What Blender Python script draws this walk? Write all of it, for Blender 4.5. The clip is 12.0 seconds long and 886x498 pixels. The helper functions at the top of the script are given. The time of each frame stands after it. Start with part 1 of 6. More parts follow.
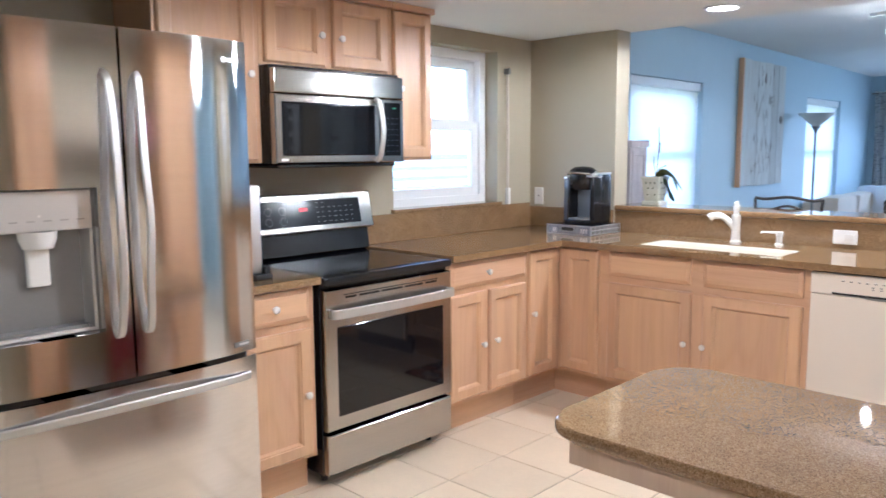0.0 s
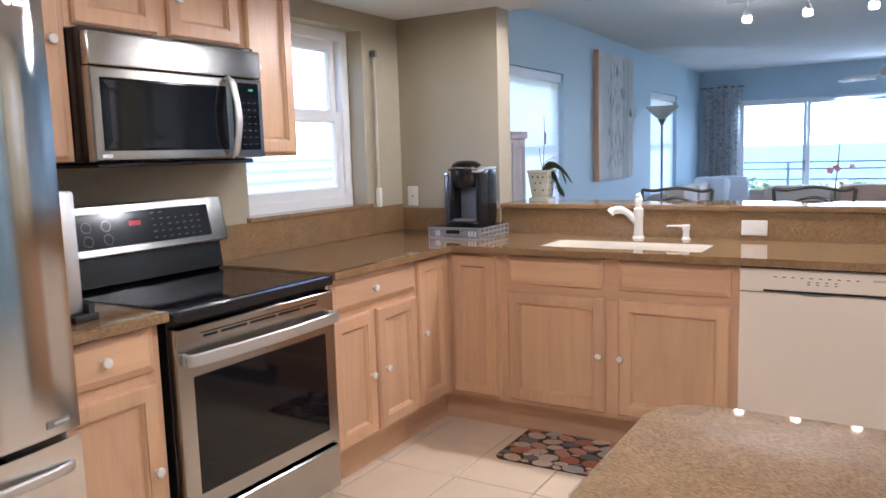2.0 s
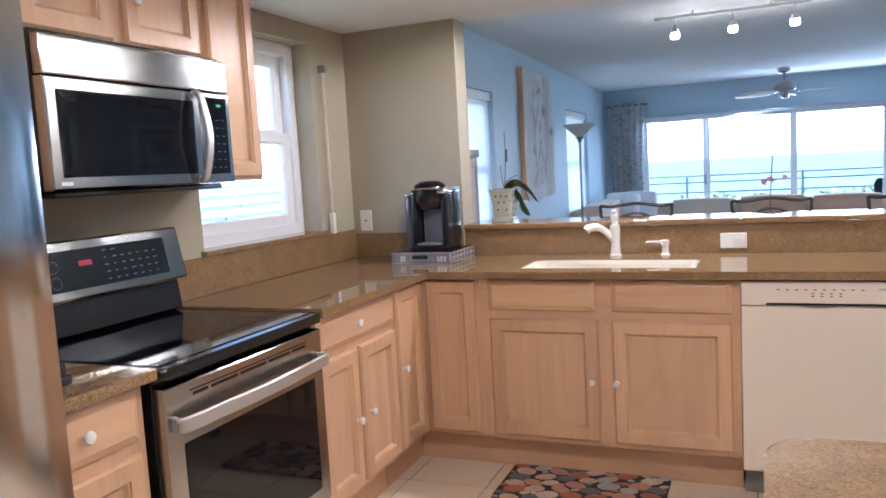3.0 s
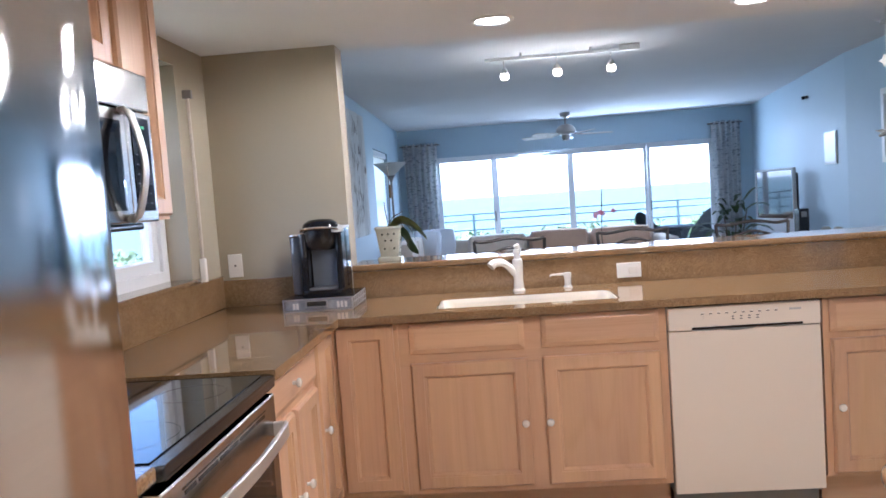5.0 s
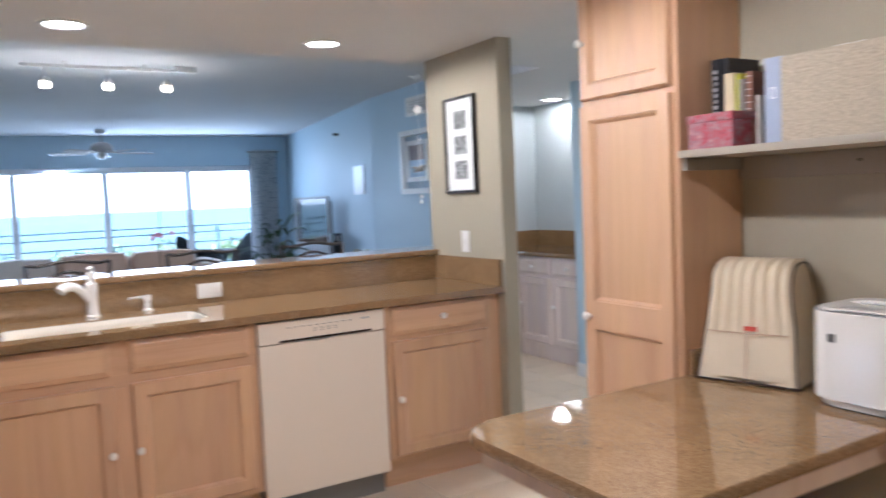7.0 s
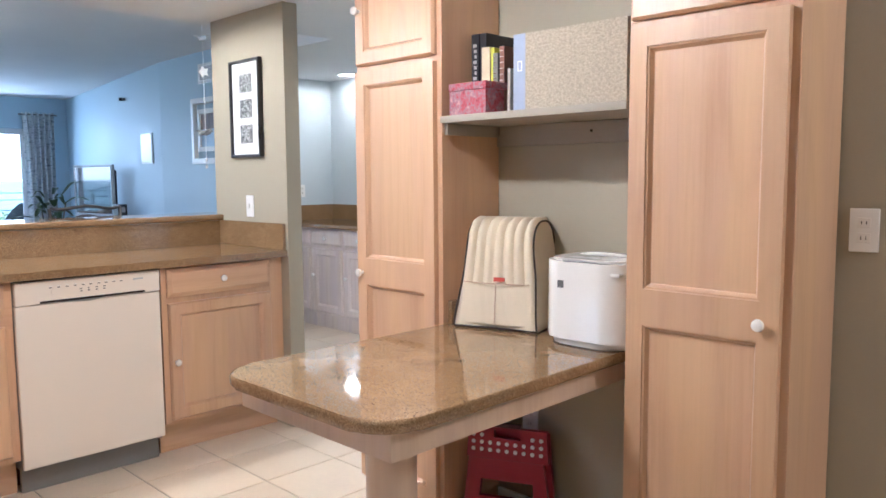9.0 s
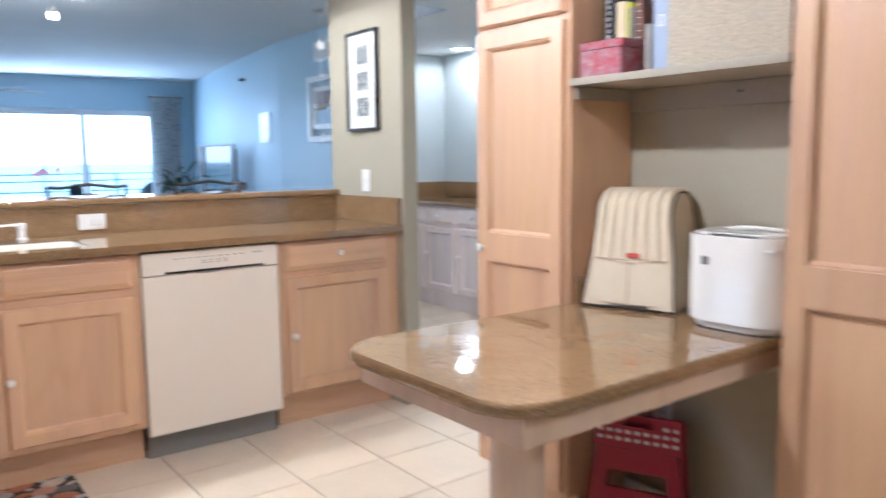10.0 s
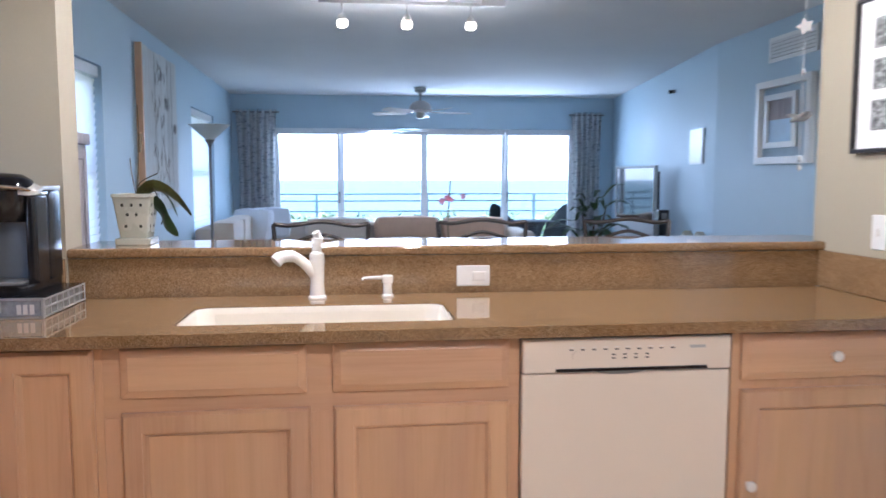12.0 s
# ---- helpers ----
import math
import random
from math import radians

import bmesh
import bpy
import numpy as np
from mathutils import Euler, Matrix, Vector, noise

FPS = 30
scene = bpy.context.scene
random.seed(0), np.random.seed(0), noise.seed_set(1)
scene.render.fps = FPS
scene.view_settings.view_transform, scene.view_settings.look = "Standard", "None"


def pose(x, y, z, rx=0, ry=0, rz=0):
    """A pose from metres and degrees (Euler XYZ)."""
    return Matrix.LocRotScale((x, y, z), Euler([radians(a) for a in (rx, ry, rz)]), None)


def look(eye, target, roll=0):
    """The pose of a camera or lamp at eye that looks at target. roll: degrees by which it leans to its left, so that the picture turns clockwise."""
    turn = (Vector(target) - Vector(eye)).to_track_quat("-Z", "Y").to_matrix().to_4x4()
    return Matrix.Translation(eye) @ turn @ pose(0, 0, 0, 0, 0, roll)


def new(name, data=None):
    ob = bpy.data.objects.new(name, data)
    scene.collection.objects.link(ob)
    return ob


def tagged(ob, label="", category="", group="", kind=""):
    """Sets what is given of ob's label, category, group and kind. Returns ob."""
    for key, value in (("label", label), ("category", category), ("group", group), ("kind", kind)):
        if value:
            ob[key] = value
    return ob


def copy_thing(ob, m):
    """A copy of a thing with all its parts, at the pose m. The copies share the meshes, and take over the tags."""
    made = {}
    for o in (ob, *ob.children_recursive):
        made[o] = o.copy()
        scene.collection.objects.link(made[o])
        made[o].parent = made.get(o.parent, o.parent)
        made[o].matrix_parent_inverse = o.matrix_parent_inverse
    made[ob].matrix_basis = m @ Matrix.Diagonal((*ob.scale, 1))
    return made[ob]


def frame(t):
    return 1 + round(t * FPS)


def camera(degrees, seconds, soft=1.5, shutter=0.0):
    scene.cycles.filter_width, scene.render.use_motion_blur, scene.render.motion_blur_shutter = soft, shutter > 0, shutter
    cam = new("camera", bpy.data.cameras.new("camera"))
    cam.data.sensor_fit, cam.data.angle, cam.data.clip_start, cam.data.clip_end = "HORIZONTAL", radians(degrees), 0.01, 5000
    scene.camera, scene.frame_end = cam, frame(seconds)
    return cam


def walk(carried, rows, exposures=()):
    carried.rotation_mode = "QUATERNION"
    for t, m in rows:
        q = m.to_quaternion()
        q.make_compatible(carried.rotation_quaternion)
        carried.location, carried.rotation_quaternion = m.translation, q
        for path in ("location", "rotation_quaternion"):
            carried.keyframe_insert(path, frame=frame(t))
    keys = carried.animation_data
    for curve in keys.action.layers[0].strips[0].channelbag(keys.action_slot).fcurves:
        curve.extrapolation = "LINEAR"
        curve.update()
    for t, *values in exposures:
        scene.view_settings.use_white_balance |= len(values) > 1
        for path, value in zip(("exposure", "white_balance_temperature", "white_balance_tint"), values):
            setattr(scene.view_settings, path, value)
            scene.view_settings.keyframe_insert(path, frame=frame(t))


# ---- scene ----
cam = camera(60.5, 12.0, soft=1.6, shutter=0.5)
PATH = [
    (0, (-0.084, 0.855, 1.43), (-1.458, 2.286, 1.177), -0.4),
    (0.5, (-0.175, 0.892, 1.422), (-1.446, 2.415, 1.167), -0.3),
    (1, (-0.307, 1.009, 1.403), (-1.493, 2.597, 1.142), -0.5),
    (1.5, (-0.465, 1.159, 1.391), (-1.576, 2.802, 1.131), -1.0),
    (2, (-0.68, 1.217, 1.38), (-1.707, 2.914, 1.13), -1.7),
    (2.5, (-0.94, 1.26, 1.399), (-1.848, 3.028, 1.176), -2.5),
    (3, (-1.162, 1.272, 1.379), (-1.929, 3.108, 1.177), -3.2),
    (3.2, (-1.262, 1.305, 1.371), (-1.972, 3.165, 1.177), -3.5),
    (5, (-1.899, 1.359, 1.392), (-2.038, 3.35, 1.259), -4.1),
    (5.5, (-2.002, 1.419, 1.377), (-2.032, 3.416, 1.281), -3.5),
    (6, (-2.056, 1.453, 1.39), (-1.767, 3.431, 1.329), -3.0),
    (6.5, (-2.122, 1.397, 1.378), (-1.438, 3.273, 1.278), -3.1),
    (7, (-2.178, 1.3, 1.392), (-1.154, 3.012, 1.254), -2.5),
    (7.5, (-2.177, 1.249, 1.389), (-0.92, 2.797, 1.237), -1.7),
    (7.7, (-2.173, 1.23, 1.389), (-0.856, 2.726, 1.234), -1.4),
    (9.3, (-2.151, 1.124, 1.288), (-0.733, 2.521, 1.089), -0.3),
    (9.5, (-2.158, 1.121, 1.287), (-0.758, 2.533, 1.069), -0.4),
    (10, (-2.097, 1.279, 1.258), (-0.896, 2.861, 1.02), -0.7),
    (10.5, (-2.044, 1.525, 1.314), (-1.153, 3.305, 1.119), -0.8),
    (11, (-1.911, 1.786, 1.302), (-1.301, 3.683, 1.129), -0.9),
    (11.5, (-1.762, 2.124, 1.333), (-1.37, 4.078, 1.167), -0.5),
    (12, (-1.682, 2.454, 1.322), (-1.448, 4.431, 1.137), -0.0),
]
EXPOSURES = [(0.0, 2.72, 4650, 11), (1.0, 2.55, 4850, 14), (2.0, 2.36, 4920, 15), (5.0, 2.42, 4900, 16), (7.0, 2.30, 4880, 14), (7.5, 2.30, 4820, 13), (9.5, 2.72, 4680, 11), (10.0, 2.72, 4600, 10), (10.5, 2.62, 4620, 10), (12.0, 2.42, 4880, 16)]
walk(cam, [(t, look(eye, target, roll)) for t, eye, target, roll in PATH], EXPOSURES)

# ---- light ----
world = bpy.data.worlds.new("sky")
scene.world = world
world.use_nodes = True
wn = world.node_tree.nodes
sky = wn.new("ShaderNodeTexSky")
sky.sky_type, sky.sun_disc = "NISHITA", False
sky.sun_elevation, sky.sun_rotation = radians(48), radians(150)
sky.air_density, sky.dust_density = 1.0, 2.5
world.node_tree.links.new(sky.outputs[0], wn["Background"].inputs[0])
wn["Background"].inputs[1].default_value = 0.15


def lamp(name, kind, m, energy, colour, **more):
    data = bpy.data.lights.new(name, kind)
    data.energy, data.color = energy, colour
    for key, value in more.items():
        if key == "size":
            data.size = value
        elif key == "shape":
            data.shape = value
        elif key == "size_y":
            data.size_y = value
        elif key == "angle":
            data.angle = value
        elif key == "spot":
            data.spot_size, data.spot_blend = value, 0.2
        elif key == "soft":
            data.shadow_soft_size = value
    ob = new(name, data)
    ob.matrix_world = m
    return ob


# the sun stands behind the building, on the side away from the sea
lamp("sun", "SUN", look((0, 0, 30), (-8, 14, 0)), 2.2, (1.0, 0.95, 0.86), angle=radians(0.5))

WARM = (1.0, 0.84, 0.64)

# added strip lamp at the head of the wide opening, standing in for daylight
lamp("daylight_stand_in", "AREA", look((-0.65, 13.02, 1.95), (-0.75, 12.0, 1.72)), 12, (0.86, 0.94, 1.0), shape="RECTANGLE", size=4.0, size_y=0.06)

# ---- materials ----
def node(t, kind, **inputs):
    n = t.nodes.new(kind)
    for k, v in inputs.items():
        n.inputs[k].default_value = v
    return n


def ramp_of(t, fac, stops):
    r = t.nodes.new("ShaderNodeValToRGB")
    els = r.color_ramp.elements
    while len(els) < len(stops):
        els.new(0.5)
    for e, (p, c) in zip(els, stops):
        e.position, e.color = p, (*c, 1)
    t.links.new(fac, r.inputs[0])
    return r.outputs[0]


def material(name, colour, rough=0.5, metal=0.0, vary=0.12, scale=(6, 6, 6), fine=(120, 120, 120), bump=0.05,
             stops=None, rand=0.0, world_space=False, spec=0.5, coat=0.0, detail=4, uneven=0.15):
    """Principled material: a broad and a fine noise over the base colour, fine relief and uneven gloss."""
    m = bpy.data.materials.new(name)
    m.use_nodes = True
    t = m.node_tree
    b = t.nodes["Principled BSDF"]
    b.inputs["Metallic"].default_value = metal
    b.inputs["Specular IOR Level"].default_value = spec
    b.inputs["Coat Weight"].default_value = coat
    b.inputs["Coat Roughness"].default_value = 0.08
    if world_space:
        co = t.nodes.new("ShaderNodeNewGeometry").outputs["Position"]
    else:
        co = t.nodes.new("ShaderNodeTexCoord").outputs["Object"]
    info = t.nodes.new("ShaderNodeObjectInfo")
    shift = node(t, "ShaderNodeVectorMath")
    shift.operation = "SCALE"
    shift.inputs[0].default_value = (7.0, 3.0, 5.0)
    t.links.new(info.outputs["Random"], shift.inputs["Scale"])
    add = node(t, "ShaderNodeVectorMath")
    add.operation = "ADD"
    t.links.new(co, add.inputs[0])
    if not world_space:
        t.links.new(shift.outputs[0], add.inputs[1])
    outs = []
    for sc, det in ((scale, detail), (fine, 3)):
        mp = node(t, "ShaderNodeMapping")
        mp.inputs["Scale"].default_value = sc
        t.links.new(add.outputs[0], mp.inputs[0])
        nz = node(t, "ShaderNodeTexNoise", Scale=1.0, Detail=det, Roughness=0.6)
        t.links.new(mp.outputs[0], nz.inputs["Vector"])
        outs.append(nz.outputs["Fac"])
    both = node(t, "ShaderNodeMath")
    both.operation = "MULTIPLY_ADD"
    t.links.new(outs[0], both.inputs[0])
    both.inputs[1].default_value = 0.65
    half = node(t, "ShaderNodeMath")
    half.operation = "MULTIPLY"
    half.inputs[1].default_value = 0.35
    t.links.new(outs[1], half.inputs[0])
    t.links.new(half.outputs[0], both.inputs[2])
    lo = tuple(max(0.0, c * (1 - vary)) for c in colour)
    hi = tuple(min(1.0, c * (1 + vary)) for c in colour)
    col = ramp_of(t, both.outputs[0], stops or [(0.35, lo), (0.65, hi)])
    if rand:
        hsv = node(t, "ShaderNodeHueSaturation")
        mr = node(t, "ShaderNodeMapRange")
        mr.inputs["To Min"].default_value, mr.inputs["To Max"].default_value = 1 - rand, 1 + rand
        t.links.new(info.outputs["Random"], mr.inputs["Value"])
        t.links.new(mr.outputs[0], hsv.inputs["Value"])
        t.links.new(col, hsv.inputs["Color"])
        col = hsv.outputs[0]
    t.links.new(col, b.inputs["Base Color"])
    rr = node(t, "ShaderNodeMapRange")
    rr.inputs["From Min"].default_value, rr.inputs["From Max"].default_value = 0.3, 0.7
    rr.inputs["To Min"].default_value, rr.inputs["To Max"].default_value = rough * (1 - uneven), min(1, rough * (1 + uneven))
    t.links.new(outs[0], rr.inputs["Value"])
    t.links.new(rr.outputs[0], b.inputs["Roughness"])
    if bump:
        bp = node(t, "ShaderNodeBump", Strength=bump, Distance=0.004)
        t.links.new(outs[1], bp.inputs["Height"])
        t.links.new(bp.outputs[0], b.inputs["Normal"])
    return m


def wood(name, axis, base=(0.612, 0.392, 0.232), rough=0.36):
    """Pickled maple: long soft streaks, arched growth figure and fine pores along the grain axis."""
    sc, fi = [7.0, 7.0, 7.0], [110.0, 110.0, 110.0]
    sc[axis], fi[axis] = 0.7, 4.0
    dark = tuple(c * k for c, k in zip(base, (0.88, 0.84, 0.80)))
    lite = tuple(c * k for c, k in zip(base, (1.07, 1.08, 1.10)))
    m = material(name, base, rough, scale=tuple(sc), fine=tuple(fi), bump=0.04, rand=0.05, detail=6,
                 stops=[(0.30, dark), (0.48, base), (0.70, lite)])
    t = m.node_tree
    b = t.nodes["Principled BSDF"]
    col = b.inputs["Base Color"].links[0].from_socket
    # arched figure: rings around a far, slowly wandering heart
    stretch = [5.0, 5.0, 5.0]
    stretch[axis] = 0.55
    co = t.nodes.new("ShaderNodeTexCoord").outputs["Object"]
    info = t.nodes.new("ShaderNodeObjectInfo")
    off = node(t, "ShaderNodeVectorMath")
    off.operation = "SCALE"
    off.inputs[0].default_value = (3.0, 5.0, 4.0)
    t.links.new(info.outputs["Random"], off.inputs["Scale"])
    mp = node(t, "ShaderNodeMapping")
    mp.inputs["Scale"].default_value = stretch
    t.links.new(co, mp.inputs["Vector"])
    t.links.new(off.outputs[0], mp.inputs["Location"])
    swell = node(t, "ShaderNodeTexNoise", Scale=0.55, Detail=2.0, Roughness=0.45)
    t.links.new(mp.outputs[0], swell.inputs["Vector"])
    ring = node(t, "ShaderNodeMath")
    ring.operation = "MULTIPLY"
    ring.inputs[1].default_value = 14.0
    t.links.new(swell.outputs["Fac"], ring.inputs[0])
    saw = node(t, "ShaderNodeMath")
    saw.operation = "FRACT"
    t.links.new(ring.outputs[0], saw.inputs[0])
    figure = ramp_of(t, saw.outputs[0], [(0.0, (0.965, 0.95, 0.935)), (0.25, (1.0, 1.0, 1.0)), (0.80, (1.01, 1.01, 1.01)), (1.0, (0.965, 0.95, 0.935))])
    patch = node(t, "ShaderNodeTexNoise", Scale=2.2, Detail=2.0)
    t.links.new(mp.outputs[0], patch.inputs["Vector"])
    tone = ramp_of(t, patch.outputs["Fac"], [(0.35, (0.96, 0.94, 0.97)), (0.65, (1.04, 1.04, 0.98))])
    for tint in (figure, tone):
        mul = t.nodes.new("ShaderNodeMix")
        mul.data_type, mul.blend_type = "RGBA", "MULTIPLY"
        mul.inputs[0].default_value = 1.0
        t.links.new(col, mul.inputs[6])
        t.links.new(tint, mul.inputs[7])
        col = mul.outputs[2]
    t.links.new(col, b.inputs["Base Color"])
    return m


def glow(name, colour, strength, body=1.0):
    m = bpy.data.materials.new(name)
    m.use_nodes = True
    b = m.node_tree.nodes["Principled BSDF"]
    b.inputs["Base Color"].default_value = (*(c * body for c in colour), 1)
    b.inputs["Emission Color"].default_value = (*colour, 1)
    b.inputs["Emission Strength"].default_value = strength
    return m


def pane(name, tint=(1, 1, 1)):
    m = bpy.data.materials.new(name)
    m.use_nodes = True
    t = m.node_tree
    t.nodes.remove(t.nodes["Principled BSDF"])
    tr = t.nodes.new("ShaderNodeBsdfTransparent")
    tr.inputs[0].default_value = (*tint, 1)
    gl = t.nodes.new("ShaderNodeBsdfGlossy")
    gl.inputs["Roughness"].default_value = 0.02
    lw = node(t, "ShaderNodeLayerWeight", Blend=0.5)
    pw = node(t, "ShaderNodeMath")
    pw.operation = "POWER"
    pw.inputs[1].default_value = 4.0
    t.links.new(lw.outputs["Facing"], pw.inputs[0])
    fr = node(t, "ShaderNodeMath")
    fr.operation = "MULTIPLY_ADD"
    fr.inputs[1].default_value, fr.inputs[2].default_value = 0.7, 0.025
    t.links.new(pw.outputs[0], fr.inputs[0])
    mx = t.nodes.new("ShaderNodeMixShader")
    t.links.new(fr.outputs[0], mx.inputs[0])
    t.links.new(tr.outputs[0], mx.inputs[1])
    t.links.new(gl.outputs[0], mx.inputs[2])
    t.links.new(mx.outputs[0], t.nodes["Material Output"].inputs[0])
    return m


def translucent(name, colour, share=0.5):
    m = bpy.data.materials.new(name)
    m.use_nodes = True
    t = m.node_tree
    b = t.nodes["Principled BSDF"]
    b.inputs["Base Color"].default_value = (*colour, 1)
    b.inputs["Roughness"].default_value = 0.9
    tl = t.nodes.new("ShaderNodeBsdfTranslucent")
    tl.inputs[0].default_value = (*colour, 1)
    mx = t.nodes.new("ShaderNodeMixShader")
    mx.inputs[0].default_value = share
    t.links.new(b.outputs[0], mx.inputs[1])
    t.links.new(tl.outputs[0], mx.inputs[2])
    t.links.new(mx.outputs[0], t.nodes["Material Output"].inputs[0])
    return m


def granite(name, grain=(0.165, 0.096, 0.042), base=(0.258, 0.158, 0.072), pale=(0.310, 0.200, 0.100), rough=0.035):
    """Polished speckled stone: three sizes of flecks."""
    m = material(name, base, rough, bump=0.0, scale=(14, 14, 14), fine=(420, 420, 420), spec=1.0)
    t = m.node_tree
    b = t.nodes["Principled BSDF"]
    co = t.nodes.new("ShaderNodeNewGeometry").outputs["Position"]
    v = node(t, "ShaderNodeTexVoronoi", Scale=380.0)
    t.links.new(co, v.inputs["Vector"])
    sep = t.nodes.new("ShaderNodeSeparateColor")
    t.links.new(v.outputs["Color"], sep.inputs[0])
    fleck = ramp_of(t, sep.outputs[0], [(0.0, grain), (0.16, grain), (0.30, base), (0.66, base), (0.82, pale), (0.97, (0.355, 0.245, 0.13))])
    nz = node(t, "ShaderNodeTexNoise", Scale=9.0, Detail=6.0)
    t.links.new(co, nz.inputs["Vector"])
    cloud = ramp_of(t, nz.outputs["Fac"], [(0.35, (0.93, 0.92, 0.90)), (0.65, (1.06, 1.06, 1.06))])
    mul = t.nodes.new("ShaderNodeMix")
    mul.data_type, mul.blend_type = "RGBA", "MULTIPLY"
    mul.inputs[0].default_value = 1.0
    t.links.new(fleck, mul.inputs[6])
    t.links.new(cloud, mul.inputs[7])
    t.links.new(mul.outputs[2], b.inputs["Base Color"])
    return m


def brushed(name, colour, axis, rough=0.27):
    """Brushed metal: the grain runs level along the axis, so reflections smear upright."""
    sc, fi = [60.0] * 3, [500.0] * 3
    sc[axis], fi[axis] = 1.5, 2.0
    m = material(name, colour, rough, 1.0, vary=0.03, scale=tuple(sc), fine=tuple(fi), bump=0.0, uneven=0.01)
    t = m.node_tree
    b = t.nodes["Principled BSDF"]
    tg = t.nodes.new("ShaderNodeCombineXYZ")
    tg.inputs[2].default_value = 1.0
    gl = node(t, "ShaderNodeBsdfAnisotropic", Roughness=rough, Anisotropy=-0.35)
    gl.distribution = "BECKMANN"
    t.links.new(tg.outputs[0], gl.inputs["Tangent"])
    t.links.new(b.inputs["Base Color"].links[0].from_socket, gl.inputs["Color"])
    t.links.new(gl.outputs[0], t.nodes["Material Output"].inputs[0])
    t.nodes.remove(b)
    return m


WOOD = wood("pickled maple upright", 2)
WOOD_H = wood("pickled maple level", 0)
PALE_WOOD = wood("pickled grey cabinet", 2, (0.66, 0.56, 0.50))
NOOK = material("pale grey wall paint", (0.56, 0.60, 0.61), 0.7, vary=0.03, scale=(1.5, 1.5, 1.5), fine=(260, 260, 260), bump=0.06, world_space=True)
ALMOND = material("almond enamel", (0.80, 0.71, 0.60), 0.26, vary=0.003, scale=(1, 1, 1), fine=(3, 3, 3), bump=0.0, uneven=0.0)
NICKEL = material("brushed nickel", (0.36, 0.34, 0.32), 0.35, 1.0, vary=0.05)
TABLE_PAINT = wood("pale pickled wood", 2, (0.62, 0.48, 0.37))
GRANITE = granite("brown speckled granite")
OLIVE = material("olive grey wall paint", (0.390, 0.345, 0.250), 0.75, vary=0.04, scale=(1.5, 1.5, 1.5), fine=(260, 260, 260), bump=0.08, world_space=True)
BLUE = material("sky blue wall paint", (0.455, 0.570, 0.650), 0.55, vary=0.04, scale=(1.2, 1.2, 1.2), fine=(260, 260, 260), bump=0.08, world_space=True)
CEIL = material("white ceiling paint", (0.74, 0.74, 0.73), 0.85, vary=0.03, scale=(2, 2, 2), fine=(160, 160, 160), bump=0.10, world_space=True)
TILE = material("cream ceramic tile", (0.73, 0.60, 0.44), 0.38, vary=0.05, scale=(4, 4, 4), fine=(60, 60, 60), bump=0.0, rand=0.04, uneven=0.02)
GROUT = material("grey grout", (0.33, 0.28, 0.22), 0.9, vary=0.15, scale=(20, 20, 20), world_space=True)
WHITE = material("white enamel", (0.80, 0.78, 0.74), 0.28, vary=0.003, scale=(1, 1, 1), fine=(3, 3, 3), bump=0.0, uneven=0.0)
TRIM = material("white painted trim", (0.78, 0.78, 0.76), 0.4, vary=0.03)
VINYL = material("white vinyl frame", (0.80, 0.81, 0.82), 0.35, vary=0.02)
CERAMIC = material("white ceramic", (0.82, 0.79, 0.74), 0.15, vary=0.02, coat=0.5)
BISQUE = material("bisque enamel sink", (0.82, 0.76, 0.66), 0.18, vary=0.03, coat=0.4)
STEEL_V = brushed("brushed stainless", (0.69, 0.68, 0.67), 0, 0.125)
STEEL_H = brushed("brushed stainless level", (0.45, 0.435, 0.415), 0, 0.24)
CHROME = material("polished chrome", (0.72, 0.72, 0.72), 0.12, 1.0, vary=0.03)
STEEL_TRIM = material("satin steel", (0.66, 0.65, 0.63), 0.48, 1.0, vary=0.02, bump=0.0, uneven=0.03)
GREY_PLASTIC = material("grey plastic", (0.22, 0.215, 0.205), 0.4, vary=0.05)
BLACK = material("black enamel", (0.012, 0.012, 0.014), 0.22, vary=0.2)
BLACK_GLASS = material("black glass", (0.005, 0.005, 0.007), 0.05, vary=0.1, bump=0.0, spec=0.4)
DARK_PANEL = material("dark control glass", (0.02, 0.022, 0.026), 0.12, vary=0.1, bump=0.0)
PRINT = material("pale printed marks", (0.10, 0.105, 0.115), 0.5)
RING = material("cooktop print", (0.035, 0.035, 0.04), 0.2)
DARK_PRINT = material("dark printed marks", (0.10, 0.09, 0.085), 0.5)
GREY_PRINT = material("grey printed marks", (0.42, 0.41, 0.40), 0.5)
RED_LED = glow("red display", (0.35, 0.01, 0.02), 0.05)
GREEN_LED = glow("green display", (0.03, 0.3, 0.12), 0.03)
RUBBER = material("black rubber", (0.02, 0.02, 0.02), 0.7)
IRON = material("dark bronze iron", (0.055, 0.045, 0.038), 0.45, 0.6, vary=0.2)
LINEN = material("cream slipcover cloth", (0.62, 0.54, 0.45), 0.95, vary=0.06, fine=(500, 500, 500), bump=0.25)
TAN = material("tan cushion cloth", (0.54, 0.37, 0.26), 0.95, vary=0.08, fine=(500, 500, 500), bump=0.25)
CANVAS = material("cream quilted canvas", (0.74, 0.63, 0.46), 0.9, vary=0.05, fine=(300, 300, 300), bump=0.12)
WEAVE = material("beige grasscloth weave", (0.46, 0.39, 0.29), 0.9, vary=0.30, scale=(110, 110, 190), fine=(420, 420, 420), bump=0.8)
RED_PLASTIC = material("red plastic", (0.27, 0.005, 0.022), 0.38, vary=0.08)
BLACK_FRAME = material("black frame lacquer", (0.015, 0.013, 0.012), 0.3)
PAPER = material("white mat board", (0.80, 0.79, 0.76), 0.8, vary=0.02)
